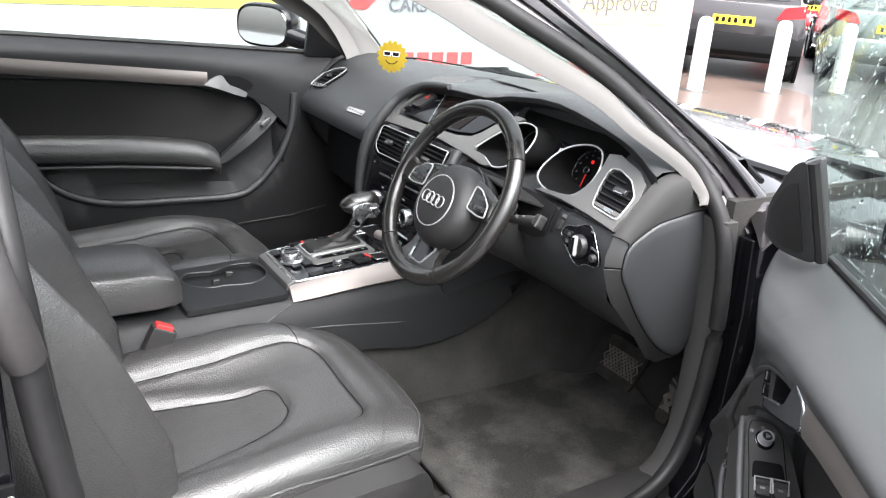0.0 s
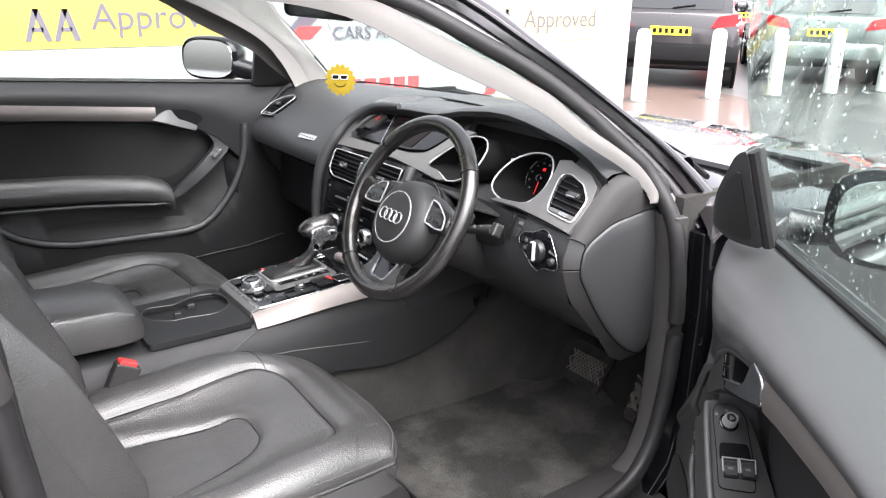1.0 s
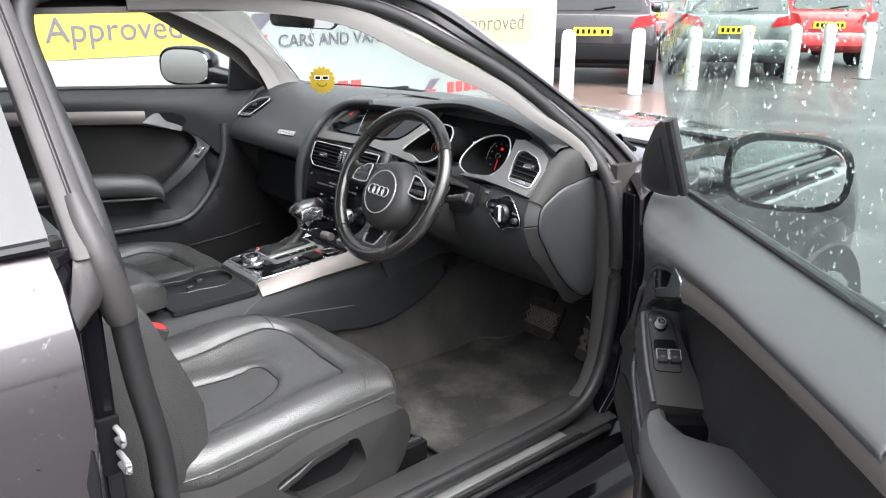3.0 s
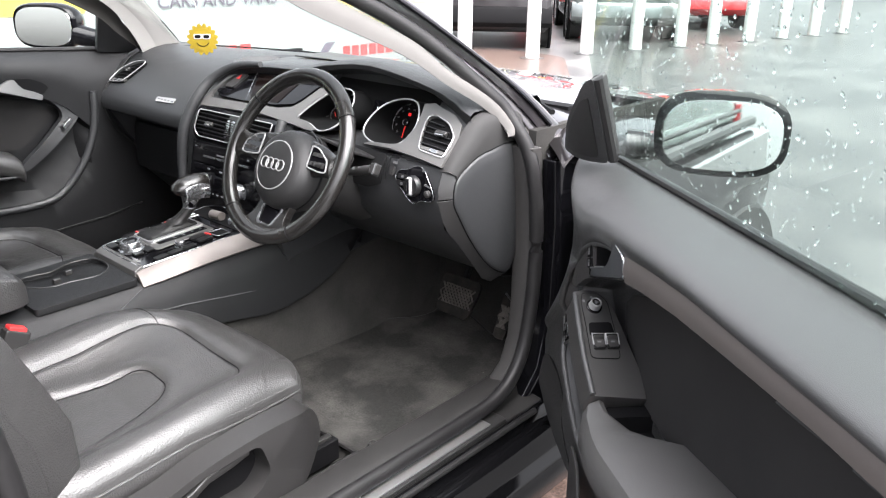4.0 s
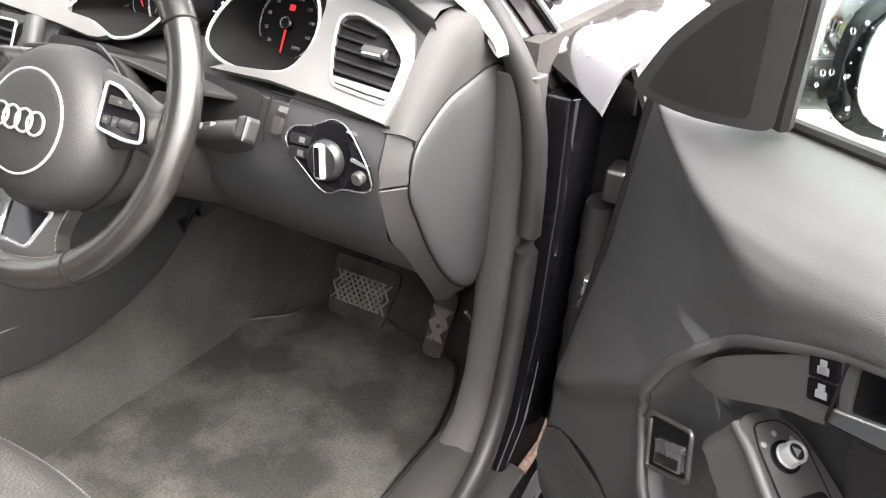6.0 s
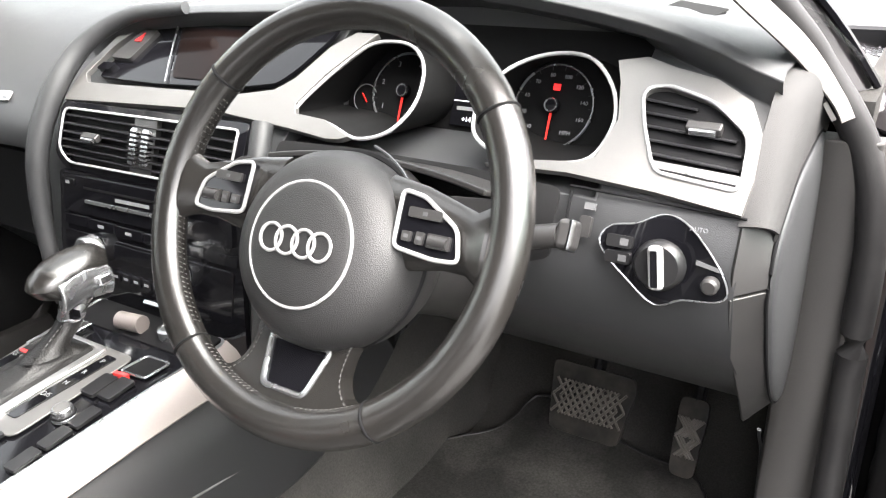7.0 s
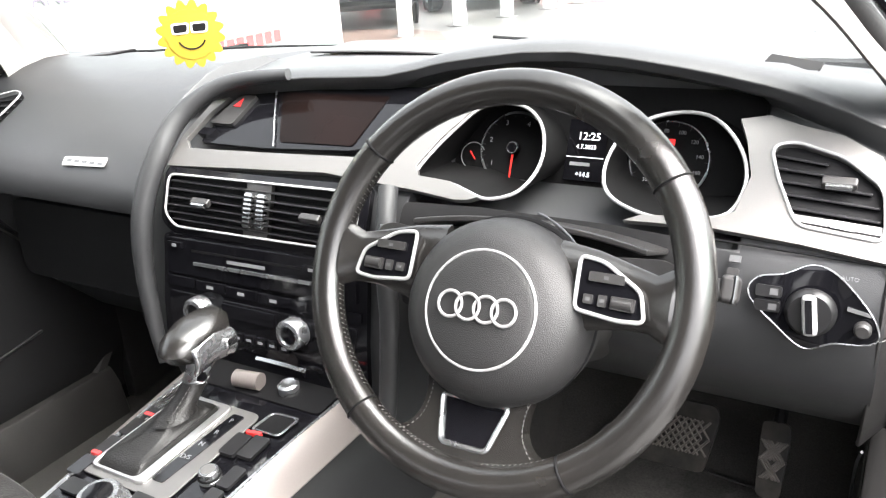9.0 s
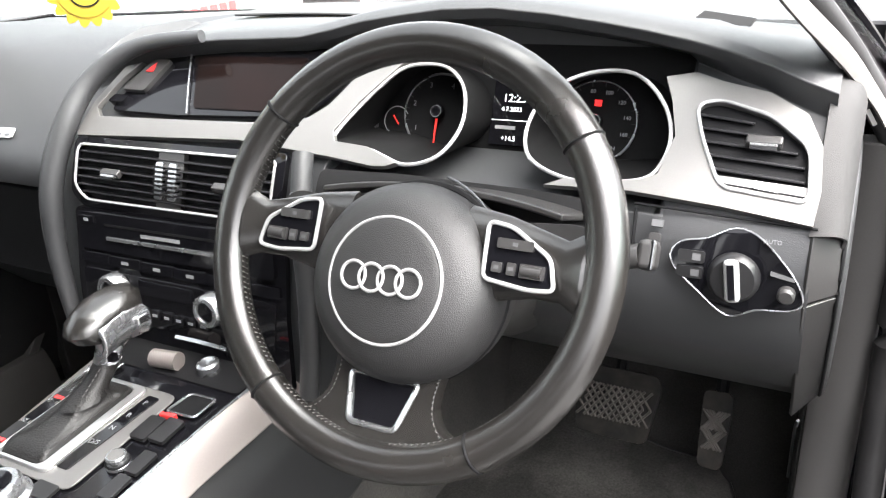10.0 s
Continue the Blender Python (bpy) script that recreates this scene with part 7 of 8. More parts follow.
def recess_top(s):
    return lerp(s, (0.30, 0.345, 0.404, 0.454, 0.497, 0.575, 0.65, 0.75, 0.86, 1.25), (0.70, 0.765, 0.795, 0.823, 0.846, 0.876, 0.898, 0.922, 0.942, 0.984))


def lip_top(s):
    return lerp(s, (0.34, 0.39, 0.43, 0.48, 0.52, 0.568, 0.606, 0.62, 0.64), (0.778, 0.833, 0.862, 0.891, 0.909, 0.923, 0.926, 0.915, 0.884))


def recess_front(z):
    return lerp(z, (0.515, 0.53, 0.55, 0.595, 0.637, 0.665, 0.694, 0.73, 0.78, 0.82), (0.50, 0.455, 0.41, 0.36, 0.325, 0.304, 0.300, 0.315, 0.34, 0.37))


def recess_foot(s):
    return lerp(s, (0.41, 0.467, 0.55, 0.67, 1.1, 1.25), (0.55, 0.525, 0.515, 0.53, 0.58, 0.60))


ROLL = ((0, 0.045), (0.05, 0.066), (0.12, 0.095), (0.22, 0.123), (0.32, 0.141), (0.41, 0.149), (0.48, 0.1505), (0.55, 0.1485), (0.63, 0.1425), (0.72, 0.137), (0.85, 0.131), (1.0, 0.128))


def outer_depth(s, z):
    """The panel without its recess: a soft roll under the window, a wing turned to the front, the lower panel."""
    zt, fe = belt(s), front_edge(z)
    f = min(1, max(0, (zt - z) / max(0.02, zt - recess_top(max(0.44, s)))))
    roll = lerp(f, [a for a, b in ROLL], [b for a, b in ROLL])
    low = lerp(z, (0.28, 0.31, 0.36, 0.44, 0.50, 0.64, 0.72, 0.95), (0.04, 0.075, 0.105, 0.122, 0.128, 0.134, 0.138, 0.142))
    d = roll if f < 1 else low
    sc = lerp(z, (0.45, 0.55, 0.62, 0.68, 0.74, 0.80, 0.845, 0.877, 0.908, 0.938, 0.96, 0.976), (0.12, 0.12, 0.165, 0.23, 0.295, 0.33, 0.338, 0.333, 0.316, 0.287, 0.24, 0.19))
    g = (s - fe) / max(0.03, sc - fe)
    wing = 0.050 + 0.082 * max(0, g) ** 0.85 if g < 1 else 0.132 + 0.05 * (g - 1)
    k = 0.006
    h = min(1, max(0, 0.5 + (wing - d) / (2 * k)))
    d = wing * (1 - h) + d * h - k * h * (1 - h)
    shelf = lerp(s, (0.02, 0.10, 0.169, 0.252, 0.315), (0.54, 0.575, 0.618, 0.684, 0.73))
    d -= 0.012 * bumpy(shelf - z, 0.0, 0.022) * bumpy(s, 0.05, 0.12) * (1 - bumpy(s, 0.30, 0.34)) * bumpy(z, 0.44, 0.52)
    return d - 0.030 * (1 - bumpy(s - fe, -0.006, 0.018)) ** 2


def trim_depth(s, z):
    d = outer_depth(s, z)
    inside = min(s - recess_front(z), max(recess_top(s), lip_top(s) if s < 0.64 else 0) - z, z - recess_foot(s))
    sunk = bumpy(inside, -0.002, 0.014)
    pod_s = 0.335 + 0.8 / 0.7 * (0.803 - z)
    floor_d = 0.118 - 0.046 * bumpy(s, pod_s, pod_s + 0.02) * bumpy(z, 0.60, 0.63) * bumpy(recess_top(s) - z, 0.0, 0.01)
    d = d * (1 - sunk) + min(d, floor_d) * sunk
    return d + 0.004 * math.exp(-((inside + 0.006) / 0.006) ** 2) * bumpy(s, 0.29, 0.33) * (1 - bumpy(s, 0.60, 0.7))


def trim_at(u, v):
    zt = belt(0.1 + 1.14 * u)
    z = zt - (zt - 0.285) * v
    s = front_edge(z) + u * (1.24 - front_edge(z))
    return dr(s, trim_depth(s, z), z)


us = [0.5 * (i / 150) + 0.5 * (i / 150) ** 1.5 for i in range(151)]
panel = part("door_trim", skin(trim_at, us, [j / 170 for j in range(171)], 0.004), DOORSOFT, door, "grained soft black door trim, lightened for skylight")
for e in panel.data.edges:
    e.use_edge_sharp = False
part("door_shell", loft([[dr(s, d, z) for s, z in ((front_edge(0.3) - 0.02, 0.30), (0.12, 0.36), (0.04, 0.47), (0.02, 0.58), (0.06, 0.78), (0.09, 0.925), (0.24, 0.932), (0.6, 0.958), (1.24, 1.005), (1.25, 0.60), (1.22, 0.32), (0.9, 0.29), (0.6, 0.29))] for d in (0.035, 0.02, -0.03, -0.04)]), PAINT, door, "gloss black outer door skin", bevel=0.008)
part("edge_seal", tube(spline([dr(s, 0.040, z) for s, z in ((0.095, 0.95), (0.075, 0.80), (0.035, 0.62), (0.025, 0.52), (0.06, 0.42), (0.16, 0.335), (0.32, 0.295), (0.7, 0.29))], 6, False), 0.010, seg=8), RUBBER, door, "black rubber door edge seal")
part("outer_belt_seal", tube([dr(0.20 + 1.04 * i / 20, 0.012, belt(0.20 + 1.04 * i / 20) - 0.022) for i in range(21)], 0.014, seg=8), RUBBER, door)
part("belt_seal", tube([dr(0.20 + 1.04 * i / 20, 0.045, belt(0.20 + 1.04 * i / 20) + 0.002) for i in range(21)], 0.006, seg=8), RUBBER, door, "black window seal")
# cloth insert laid in the recess
cl = [(0.475, 0.79), (0.50, 0.815), (0.58, 0.848), (0.65, 0.876), (0.75, 0.903), (0.95, 0.94), (1.22, 0.966), (1.22, 0.70), (0.6, 0.675), (0.50, 0.72)]
part("cloth_insert", sheet([rounded(cl, 0.01)], lambda a, b, h: dr(a, 0.0725 + h, b), 0.003), CLOTH, door, "black cloth insert")
# the rounded lip of the recess, from the strip round the front and down under the armrest
lip = spline([(0.625, 0.932), (0.606, 0.929), (0.568, 0.923), (0.52, 0.909), (0.48, 0.891), (0.43, 0.862), (0.39, 0.833), (0.34, 0.778), (0.315, 0.732), (0.300, 0.694), (0.305, 0.665), (0.325, 0.637), (0.36, 0.593), (0.41, 0.55), (0.467, 0.523), (0.55, 0.513), (0.67, 0.528), (1.1, 0.578), (1.24, 0.598)], 5, False)
part("recess_lip", tube([dr(s, outer_depth(s, z) + 0.001, z) for s, z in lip], [0.0015 + 0.0045 * min(1, i / 25) for i in range(len(lip))], seg=10), DOORSOFT, door, "rounded recess edge")
# silver strip and the handle in its carrier
def strip_z(s):
    return lerp(s, (0.63, 0.70, 0.82, 0.95, 1.1, 1.25), (0.918, 0.934, 0.956, 0.974, 0.993, 1.005))


part("trim_strip", skin(lambda s, v: dr(s + 0.010 * (0.5 - v), 0.1365 + 0.004 * math.sin(math.pi * v), strip_z(s) - 0.0185 + 0.037 * v), [0.645 + 0.605 * i / 24 for i in range(25)], [i / 8 for i in range(9)], 0.006), STRIP, door, "satin champagne trim strip", bevel=0.001)


def carrier_at(a, b, h):
    return dr(a, lerp(a, (0.33, 0.40, 0.50, 0.66), (0.128, 0.138, 0.143, 0.134)) + h, b)


carr = rounded([(0.355, 0.776), (0.385, 0.815), (0.413, 0.838), (0.47, 0.881), (0.514, 0.907), (0.566, 0.930), (0.607, 0.943), (0.645, 0.941), (0.654, 0.910), (0.62, 0.897), (0.547, 0.867), (0.471, 0.833), (0.401, 0.788)], 0.010)
cup = rounded([(0.512, 0.903), (0.554, 0.924), (0.597, 0.940), (0.612, 0.939), (0.606, 0.907), (0.585, 0.894), (0.517, 0.867)], 0.006)
part("handle_carrier", sheet([carr, cup], carrier_at, 0.014, acuts=(0.36, 0.38, 0.40, 0.45, 0.50, 0.55, 0.60), base=-0.012), DOORHARD, door, "dark grey handle carrier", bevel=0.0015)
# lining and floor near-black: the recess's shade put into their colour
part("cup_lining", loft([[carrier_at(0.56 + (a - 0.56) * k, 0.905 + (b - 0.905) * k, h) for a, b in cup] for k, h in ((0.985, 0.0), (0.95, -0.012), (0.93, -0.03))], caps=False), DARK, door, "near-black recess wall, shade in its colour")
part("handle_cup", sheet([cup], lambda a, b, h: dr(a, 0.106 + h, b), 0.012, base=0.0), DARK, door, "near-black sheet for the recess's shade")
hand_o = rounded([(0.509, 0.855), (0.516, 0.869), (0.548, 0.883), (0.582, 0.896), (0.598, 0.909), (0.607, 0.928), (0.614, 0.942), (0.626, 0.944), (0.640, 0.940), (0.648, 0.932), (0.650, 0.908), (0.620, 0.897), (0.586, 0.884), (0.545, 0.868)], 0.005)


def handle_at(a, b, h):
    return dr(a, lerp(a, (0.48, 0.52, 0.56, 0.60, 0.63, 0.66), (0.147, 0.148, 0.148, 0.148, 0.146, 0.140)) + h - 0.10 * max(0, 0.880 - b), b)


handle = part("door_handle", sheet([hand_o], handle_at, 0.007, acuts=(0.51, 0.53, 0.55, 0.575, 0.60, 0.62, 0.64), base=-0.004), HANDLE, door, "satin chrome pull handle", bevel=0.0025)
part("handle_edge", tube([handle_at(a, b, 0.0030) for a, b in ((0.622, 0.944), (0.632, 0.9425), (0.641, 0.9385), (0.648, 0.931), (0.6505, 0.919), (0.6505, 0.909), (0.645, 0.9055))], [0.0012, 0.002, 0.0024, 0.0025, 0.0024, 0.0020, 0.0012], seg=8), SATIN, handle, "bright chrome edge")
# highlight on the lever's upper edge, built as a bright bar
part("handle_highlight", tube([handle_at(a, b, 0.003) for a, b in ((0.512, 0.8675), (0.548, 0.8835), (0.580, 0.8965))], 0.0012, seg=6), SATIN, handle, "bright bar for the upper edge's highlight")
part("handle_gap", tube([handle_at(a, b, 0.002) for a, b in ((0.507, 0.852), (0.545, 0.8655), (0.586, 0.8815), (0.622, 0.8945), (0.651, 0.905))], 0.0015, seg=6), DARK, door)
part("handle_gap", tube([handle_at(a, b, 0.002) for a, b in ((0.508, 0.902), (0.5085, 0.88), (0.506, 0.854))], 0.0012, seg=6), DARK, door)
bu, bv = Vector((0.024, 0.010)), Vector((-0.010, 0.032))
for k in (0, 1):
    o = Vector((0.486, 0.8555)) + bv * (0.03 + 0.50 * k)
    lk = part("lock_button", sheet([rounded([tuple(o), tuple(o + bu), tuple(o + bu + bv * 0.46), tuple(o + bv * 0.46)], 0.002)], carrier_at, 0.0042), GLOSSBLACK, door, "gloss black lock button", bevel=0.0008)
    for e, w, hgt in ((0.30, 0.40, 0.16), (0.38, 0.24, 0.30)):
        q = o + bu * e + bv * 0.10
        part("lock_symbol", sheet([[tuple(q), tuple(q + bu * w), tuple(q + bu * w + bv * hgt), tuple(q + bv * hgt)]], lambda a, b, h: carrier_at(a, b, h + 0.0040), 0.0005), WHITEPRINT, lk)
# control pod: a ramp that falls from the handle towards the armrest
POD = (Vector((1.259, -0.011, 0.693)), Vector((0.6508, -0.562, -0.5105)), Vector((-0.6194, -0.7819, 0.0711)), Vector((0.4391, -0.27, 0.8569)))


def pod(a, b, h):
    """a runs down the ramp, b from its outer to its inner edge."""
    return POD[0] + POD[1] * (a - 0.198) + POD[2] * (b + 0.006) + POD[3] * (h - 0.3 * max(0, 0.012 - a))


pod_o = rounded([(0.002, 0.075), (-0.006, 0.060), (-0.003, 0.036), (0.0165, 0.022), (0.049, 0.015), (0.197, -0.004), (0.190, 0.088), (0.126, 0.088), (0.069, 0.083), (0.022, 0.078)], 0.010)
part("control_pod", sheet([pod_o], pod, 0.05, base=-0.05, acuts=(0.0, 0.02)), DOORHARD, door, "grey-black plastic control pod", bevel=0.003)
pod_i = rounded([(0.004, 0.063), (0.004, 0.038), (0.023, 0.025), (0.081, 0.0256), (0.1286, 0.0285), (0.1265, 0.075), (0.0705, 0.071), (0.020, 0.069)], 0.008)
part("switch_panel", sheet([pod_i], pod, 0.0016), DOORHARD, door, "dark switch panel", bevel=0.0008)
part("panel_gap", tube([pod(a, b, 0.0012) for a, b in pod_i], 0.0008, True, 5), DARK, door)
part("pod_rail", tube([pod(a, b, hh) for a, b, hh in ((0.0, 0.070, -0.006), (0.022, 0.077, 0.0), (0.069, 0.0825, 0.002), (0.126, 0.087, 0.002), (0.188, 0.087, 0.001))], 0.0050, seg=12), DOORSOFT, door, "rounded rail along the control pod")
# no hollow here: the scoop's shade is a flat near-black patch
part("switch_scoop", sheet([rounded([(0.062, 0.029), (0.088, 0.027), (0.088, 0.069), (0.063, 0.066)], 0.006)], pod, 0.0022), DARK, door, "near-black patch for the finger scoop's shade")
m = axes(pod(0.033, 0.050, 0.0015), pod(0.033, 0.05, 0) - pod(0.033, 0.06, 0), pod(0.023, 0.05, 0) - pod(0.033, 0.05, 0))
mk = part("mirror_knob", turned([(0.0098, 0), (0.0098, 0.004), (0.0090, 0.005), (0.0090, 0.0130), (0.0084, 0.0142), (0.0066, 0.0142), (0.0064, 0.0134), (0.001, 0.0134)], m, 28), KNOB, door, "silver mirror adjusting knob")
part("knob_base", turned([(0.0128, 0), (0.0126, 0.0022), (0.0105, 0.0032), (0.0096, 0.0032)], m, 28), GLOSSBLACK, mk)
part("knob_rim", ring(m @ Matrix.Translation((0, 0, 0.0140)), 0.0076, 0.0013, 28, 6), KNOB, mk, "bright chrome rim")
part("knob_cap", turned([(0.0064, 0.0130), (0.0062, 0.0138), (0.001, 0.0139)], m, 24), KEYCAP, mk)
part("knob_arrow", turned([(0.0046, 0.0138), (0.0044, 0.0142), (0.001, 0.0143)], m, 3), WHITEPRINT, mk)
for q in (40, 90, 140):
    part("knob_mark", turned([(0.0024, 0), (0.0023, 0.0006), (0.0017, 0.0007)], m @ Matrix.Translation((0.0185 * math.cos(radians(q)), 0.0185 * math.sin(radians(q)), 0)), 12), WHITEPRINT, mk)
for b in (0.0355, 0.0575):
    tilt = lambda a, b_, h: pod(a, b_, h * (1.0 if a < 0.096 else 0.55))
    w = part("window_switch", sheet([rounded([(0.086, b - 0.0100), (0.112, b - 0.0100), (0.112, b + 0.0100), (0.086, b + 0.0100)], 0.003)], tilt, 0.009, acuts=(0.096,)), KEYCAP, door, "silver-edged window switch", bevel=0.0012)
    edge = [(0.105, b - 0.0098), (0.0875, b - 0.0098), (0.0875, b + 0.0098), (0.105, b + 0.0098)]
    part("switch_edge", tube([tilt(a, c, 0.0086) for a, c in edge], 0.0016, seg=8), BRIGHT, w, "bright chrome edge")
    part("switch_face", sheet([rounded([(0.091, b - 0.0078), (0.109, b - 0.0078), (0.109, b + 0.0078), (0.091, b + 0.0078)], 0.002)], tilt, 0.0096, acuts=(0.096,)), DOORHARD, w)
    part("switch_mark", sheet([[(0.0985, b - 0.003), (0.1015, b - 0.003), (0.1015, b + 0.003), (0.0985, b + 0.003)]], lambda a, b_, h: pod(a, b_, h * 0.55), 0.0104), WHITEPRINT, w)
# boot release beside the pod
slot = rounded([(0.335, 0.648), (0.398, 0.688), (0.386, 0.735), (0.322, 0.704)], 0.006)
release = lambda a, b, h: dr(a, 0.130 + 0.1 * (a - 0.32) + h, b)
part("release_panel", sheet([rounded([(0.318, 0.610), (0.41, 0.66), (0.41, 0.765), (0.355, 0.765), (0.304, 0.705)], 0.012)], release, 0.001, base=-0.02), DOORSOFT, door, "dark panel round the boot release", bevel=0.002)
br = part("boot_release", sheet([slot], release, 0.002), DARK, door, "boot release button in a dark slot", bevel=0.001)
part("release_edge", tube([release(a, b, 0.002) for a, b in slot], 0.0024, True, 8), DOORHARD, br)
part("release_key", sheet([rounded([(0.347, 0.664), (0.391, 0.692), (0.384, 0.716), (0.341, 0.690)], 0.003)], lambda a, b, h: release(a, b, h * (1.5 if b > 0.69 else 1.0)), 0.005), SATIN, br, "silver release key", bevel=0.0015)
part("release_face", sheet([rounded([(0.352, 0.671), (0.386, 0.692), (0.384, 0.702), (0.350, 0.681)], 0.002)], lambda a, b, h: release(a, b, 0.0068 + h), 0.0012), GLOSSBLACK, br)
# armrest with the pull pocket in front of it
arm_st = ((0.603, 0.694, 0.170), (0.63, 0.691, 0.180), (0.69, 0.699, 0.190), (0.72, 0.706, 0.194), (0.75, 0.712, 0.196), (0.93, 0.752, 0.198), (1.08, 0.784, 0.198), (1.25, 0.822, 0.195))


def arm_ring(s, z, dm):
    din = 0.140 if s < 0.66 else (0.125 if s < 0.70 else (0.105 if s < 0.735 else 0.068))
    return [dr(s, d, zz) for d, zz in ((din, z - 0.10), (din, z - 0.004), (din + 0.008, z + 0.001), (dm - 0.022, z), (dm - 0.008, z - 0.006), (dm, z - 0.022), (dm + 0.002, z - 0.05), (dm - 0.03, z - 0.11))]


part("armrest", loft([arm_ring(*q) for q in arm_st]), ARMSOFT, door, "soft black armrest, lightened for skylight", bevel=0.006)
# pocket floor and end near-black, with the hollow's shade in them
part("pull_pocket", loft([[dr(s, d, zz) for d, zz in ((0.070, z - 0.055), (0.14, z - 0.055), (0.14, z - 0.05), (0.070, z - 0.05))] for s, z in ((0.60, 0.70), (0.75, 0.712))]), DARK, door, "near-black pull pocket floor, shade in its colour")
part("pocket_end", sheet([[(0.602, 0.68), (0.63, 0.68), (0.63, 0.62), (0.602, 0.62)]], lambda a, b, h: dr(a, 0.070 + h, b), 0.065), DARK, door)
part("map_pocket", skin(lambda s, v: dr(s, 0.135 + 0.05 * math.sin(math.pi * v * 0.7) * bumpy(s, 0.45, 0.7), 0.36 + 0.15 * v), [0.45 + 0.75 * i / 16 for i in range(17)], [i / 6 for i in range(7)], 0.006), DOORHARD, door, "dark map pocket", bevel=0.002)
# loudspeaker grille with fine ribs, set flush in the lower front corner
grille_o = spline([(0.105, 0.47), (0.115, 0.505), (0.16, 0.531), (0.222, 0.541), (0.27, 0.527), (0.305, 0.503), (0.34, 0.463), (0.372, 0.422), (0.36, 0.385), (0.29, 0.362), (0.20, 0.378), (0.135, 0.42)], 4)
part("speaker_grille", sheet([grille_o], lambda a, b, h: dr(a, trim_depth(a, b) + h, b), 0.0015, acuts=[0.12 + 0.02 * i for i in range(13)], bcuts=[0.38 + 0.02 * i for i in range(8)]), DARK, door, "ribbed loudspeaker grille")
bm = bmesh.new()
for i in range(38):
    z = 0.372 + 0.0043 * i
    row = [0.11 + 0.26 * j / 52 for j in range(53)]
    gx = np.array(grille_o)
    ins = [a for a in row if sum((gx[j][1] > z) != (gx[j - 1][1] > z) and a < (gx[j - 1][0] - gx[j][0]) * (z - gx[j][1]) / (gx[j - 1][1] - gx[j][1]) + gx[j][0] for j in range(len(gx))) % 2]
    if len(ins) > 2:
        tube([dr(a, trim_depth(a, z) + 0.0018, z) for a in ins[::2]], 0.0013, seg=4, bm=bm)
part("grille_ribs", bm, HARD, door, kind="stuff")
# sail panel with its tweeter, the pane, the mirror
SF, SR, ST = dr(0.155, 0.106, 0.966), dr(0.305, 0.070, 0.978), dr(0.352, 0.125, 1.128)
SN = (SR - SF).cross(ST - SF).normalized()
SN = SN if SN.dot(DN) > 0 else -SN


def sail_at(a, b, h):
    return SF + (SR - SF) * a + (ST - SF) * b + SN * (h + 0.010 * math.sin(math.pi * min(1, max(0, a + b))) * (1 - b))


sail = rounded([(-0.04, -0.02), (1.03, -0.02), (0.42, 0.62), (0.05, 1.0), (-0.10, 0.92), (-0.16, 0.45)], 0.10, 6)
part("sail_panel", sheet([sail], sail_at, 0.026, acuts=(0.1, 0.25, 0.4, 0.55, 0.7, 0.85), bcuts=(0.15, 0.3, 0.45, 0.6, 0.8), base=-0.022), DOORSOFT, door, "black mirror sail panel", bevel=0.005)
part("tweeter_grille", sheet([rounded([(0.06, 0.06), (0.82, 0.05), (0.36, 0.52), (0.10, 0.78), (-0.02, 0.70), (-0.05, 0.40)], 0.07, 5)], sail_at, 0.0022, acuts=(0.1, 0.25, 0.4, 0.55, 0.7), bcuts=(0.15, 0.3, 0.45, 0.6), base=0.004), HARD, door, "fine ribbed tweeter cover")
part("glass_guide", tube([sail_at(1.02 - 0.95 * f, 0.97 * f, -0.006) for f in (0, 0.25, 0.5, 0.75, 1)], 0.009, seg=8), RUBBER, door)
pane_o = rounded([(0.205, 0.955), (0.195, 1.13), (0.33, 1.29), (0.50, 1.37), (0.80, 1.40), (1.22, 1.38), (1.25, 1.03)], 0.02)
def pane_at(a, b, h):
    return dr(a, 0.03 + 0.30 * (b - 0.96) + 0.1 * (b - 0.96) ** 2 + h, b)


window = part("door_window", sheet([pane_o], pane_at, 0.004, bcuts=(1.0, 1.1, 1.2, 1.3)), GREENISH, door, "frameless green-tinted wet window")
window.visible_shadow = False


def droplets(name, place, region, n, seed, rmin, rmax, parent):
    """Rain drops as flattened beads on a surface."""
    r, bm = random.Random(seed), bmesh.new()
    for _ in range(n):
        a, b = region(r)
        q = rmin + (rmax - rmin) * r.random() ** 3
        o = place(a, b, 0.0)
        nn = (place(a, b, 0.01) - o).normalized()
        m = axes(o, nn.orthogonal(), nn.cross(nn.orthogonal()))
        k = r.uniform(0.85, 1.3)
        rings_ = [[m @ Vector((q * f * math.cos(t), q * f * k * math.sin(t), q * hh)) for t in (2 * math.pi * j / 7 for j in range(7))] for f, hh in ((1.0, 0.0), (0.85, 0.4), (0.4, 0.62))]
        loft(rings_, bm=bm)
    return part(name, bm, WATER, parent, "rain drops", kind="stuff")


droplets("rain_drops", lambda a, b, h: pane_at(a, b, -0.0005 - h), lambda r: (r.uniform(0.24, 1.2), r.uniform(0.985, 1.34)), 2200, 1, 0.0007, 0.0027, door)

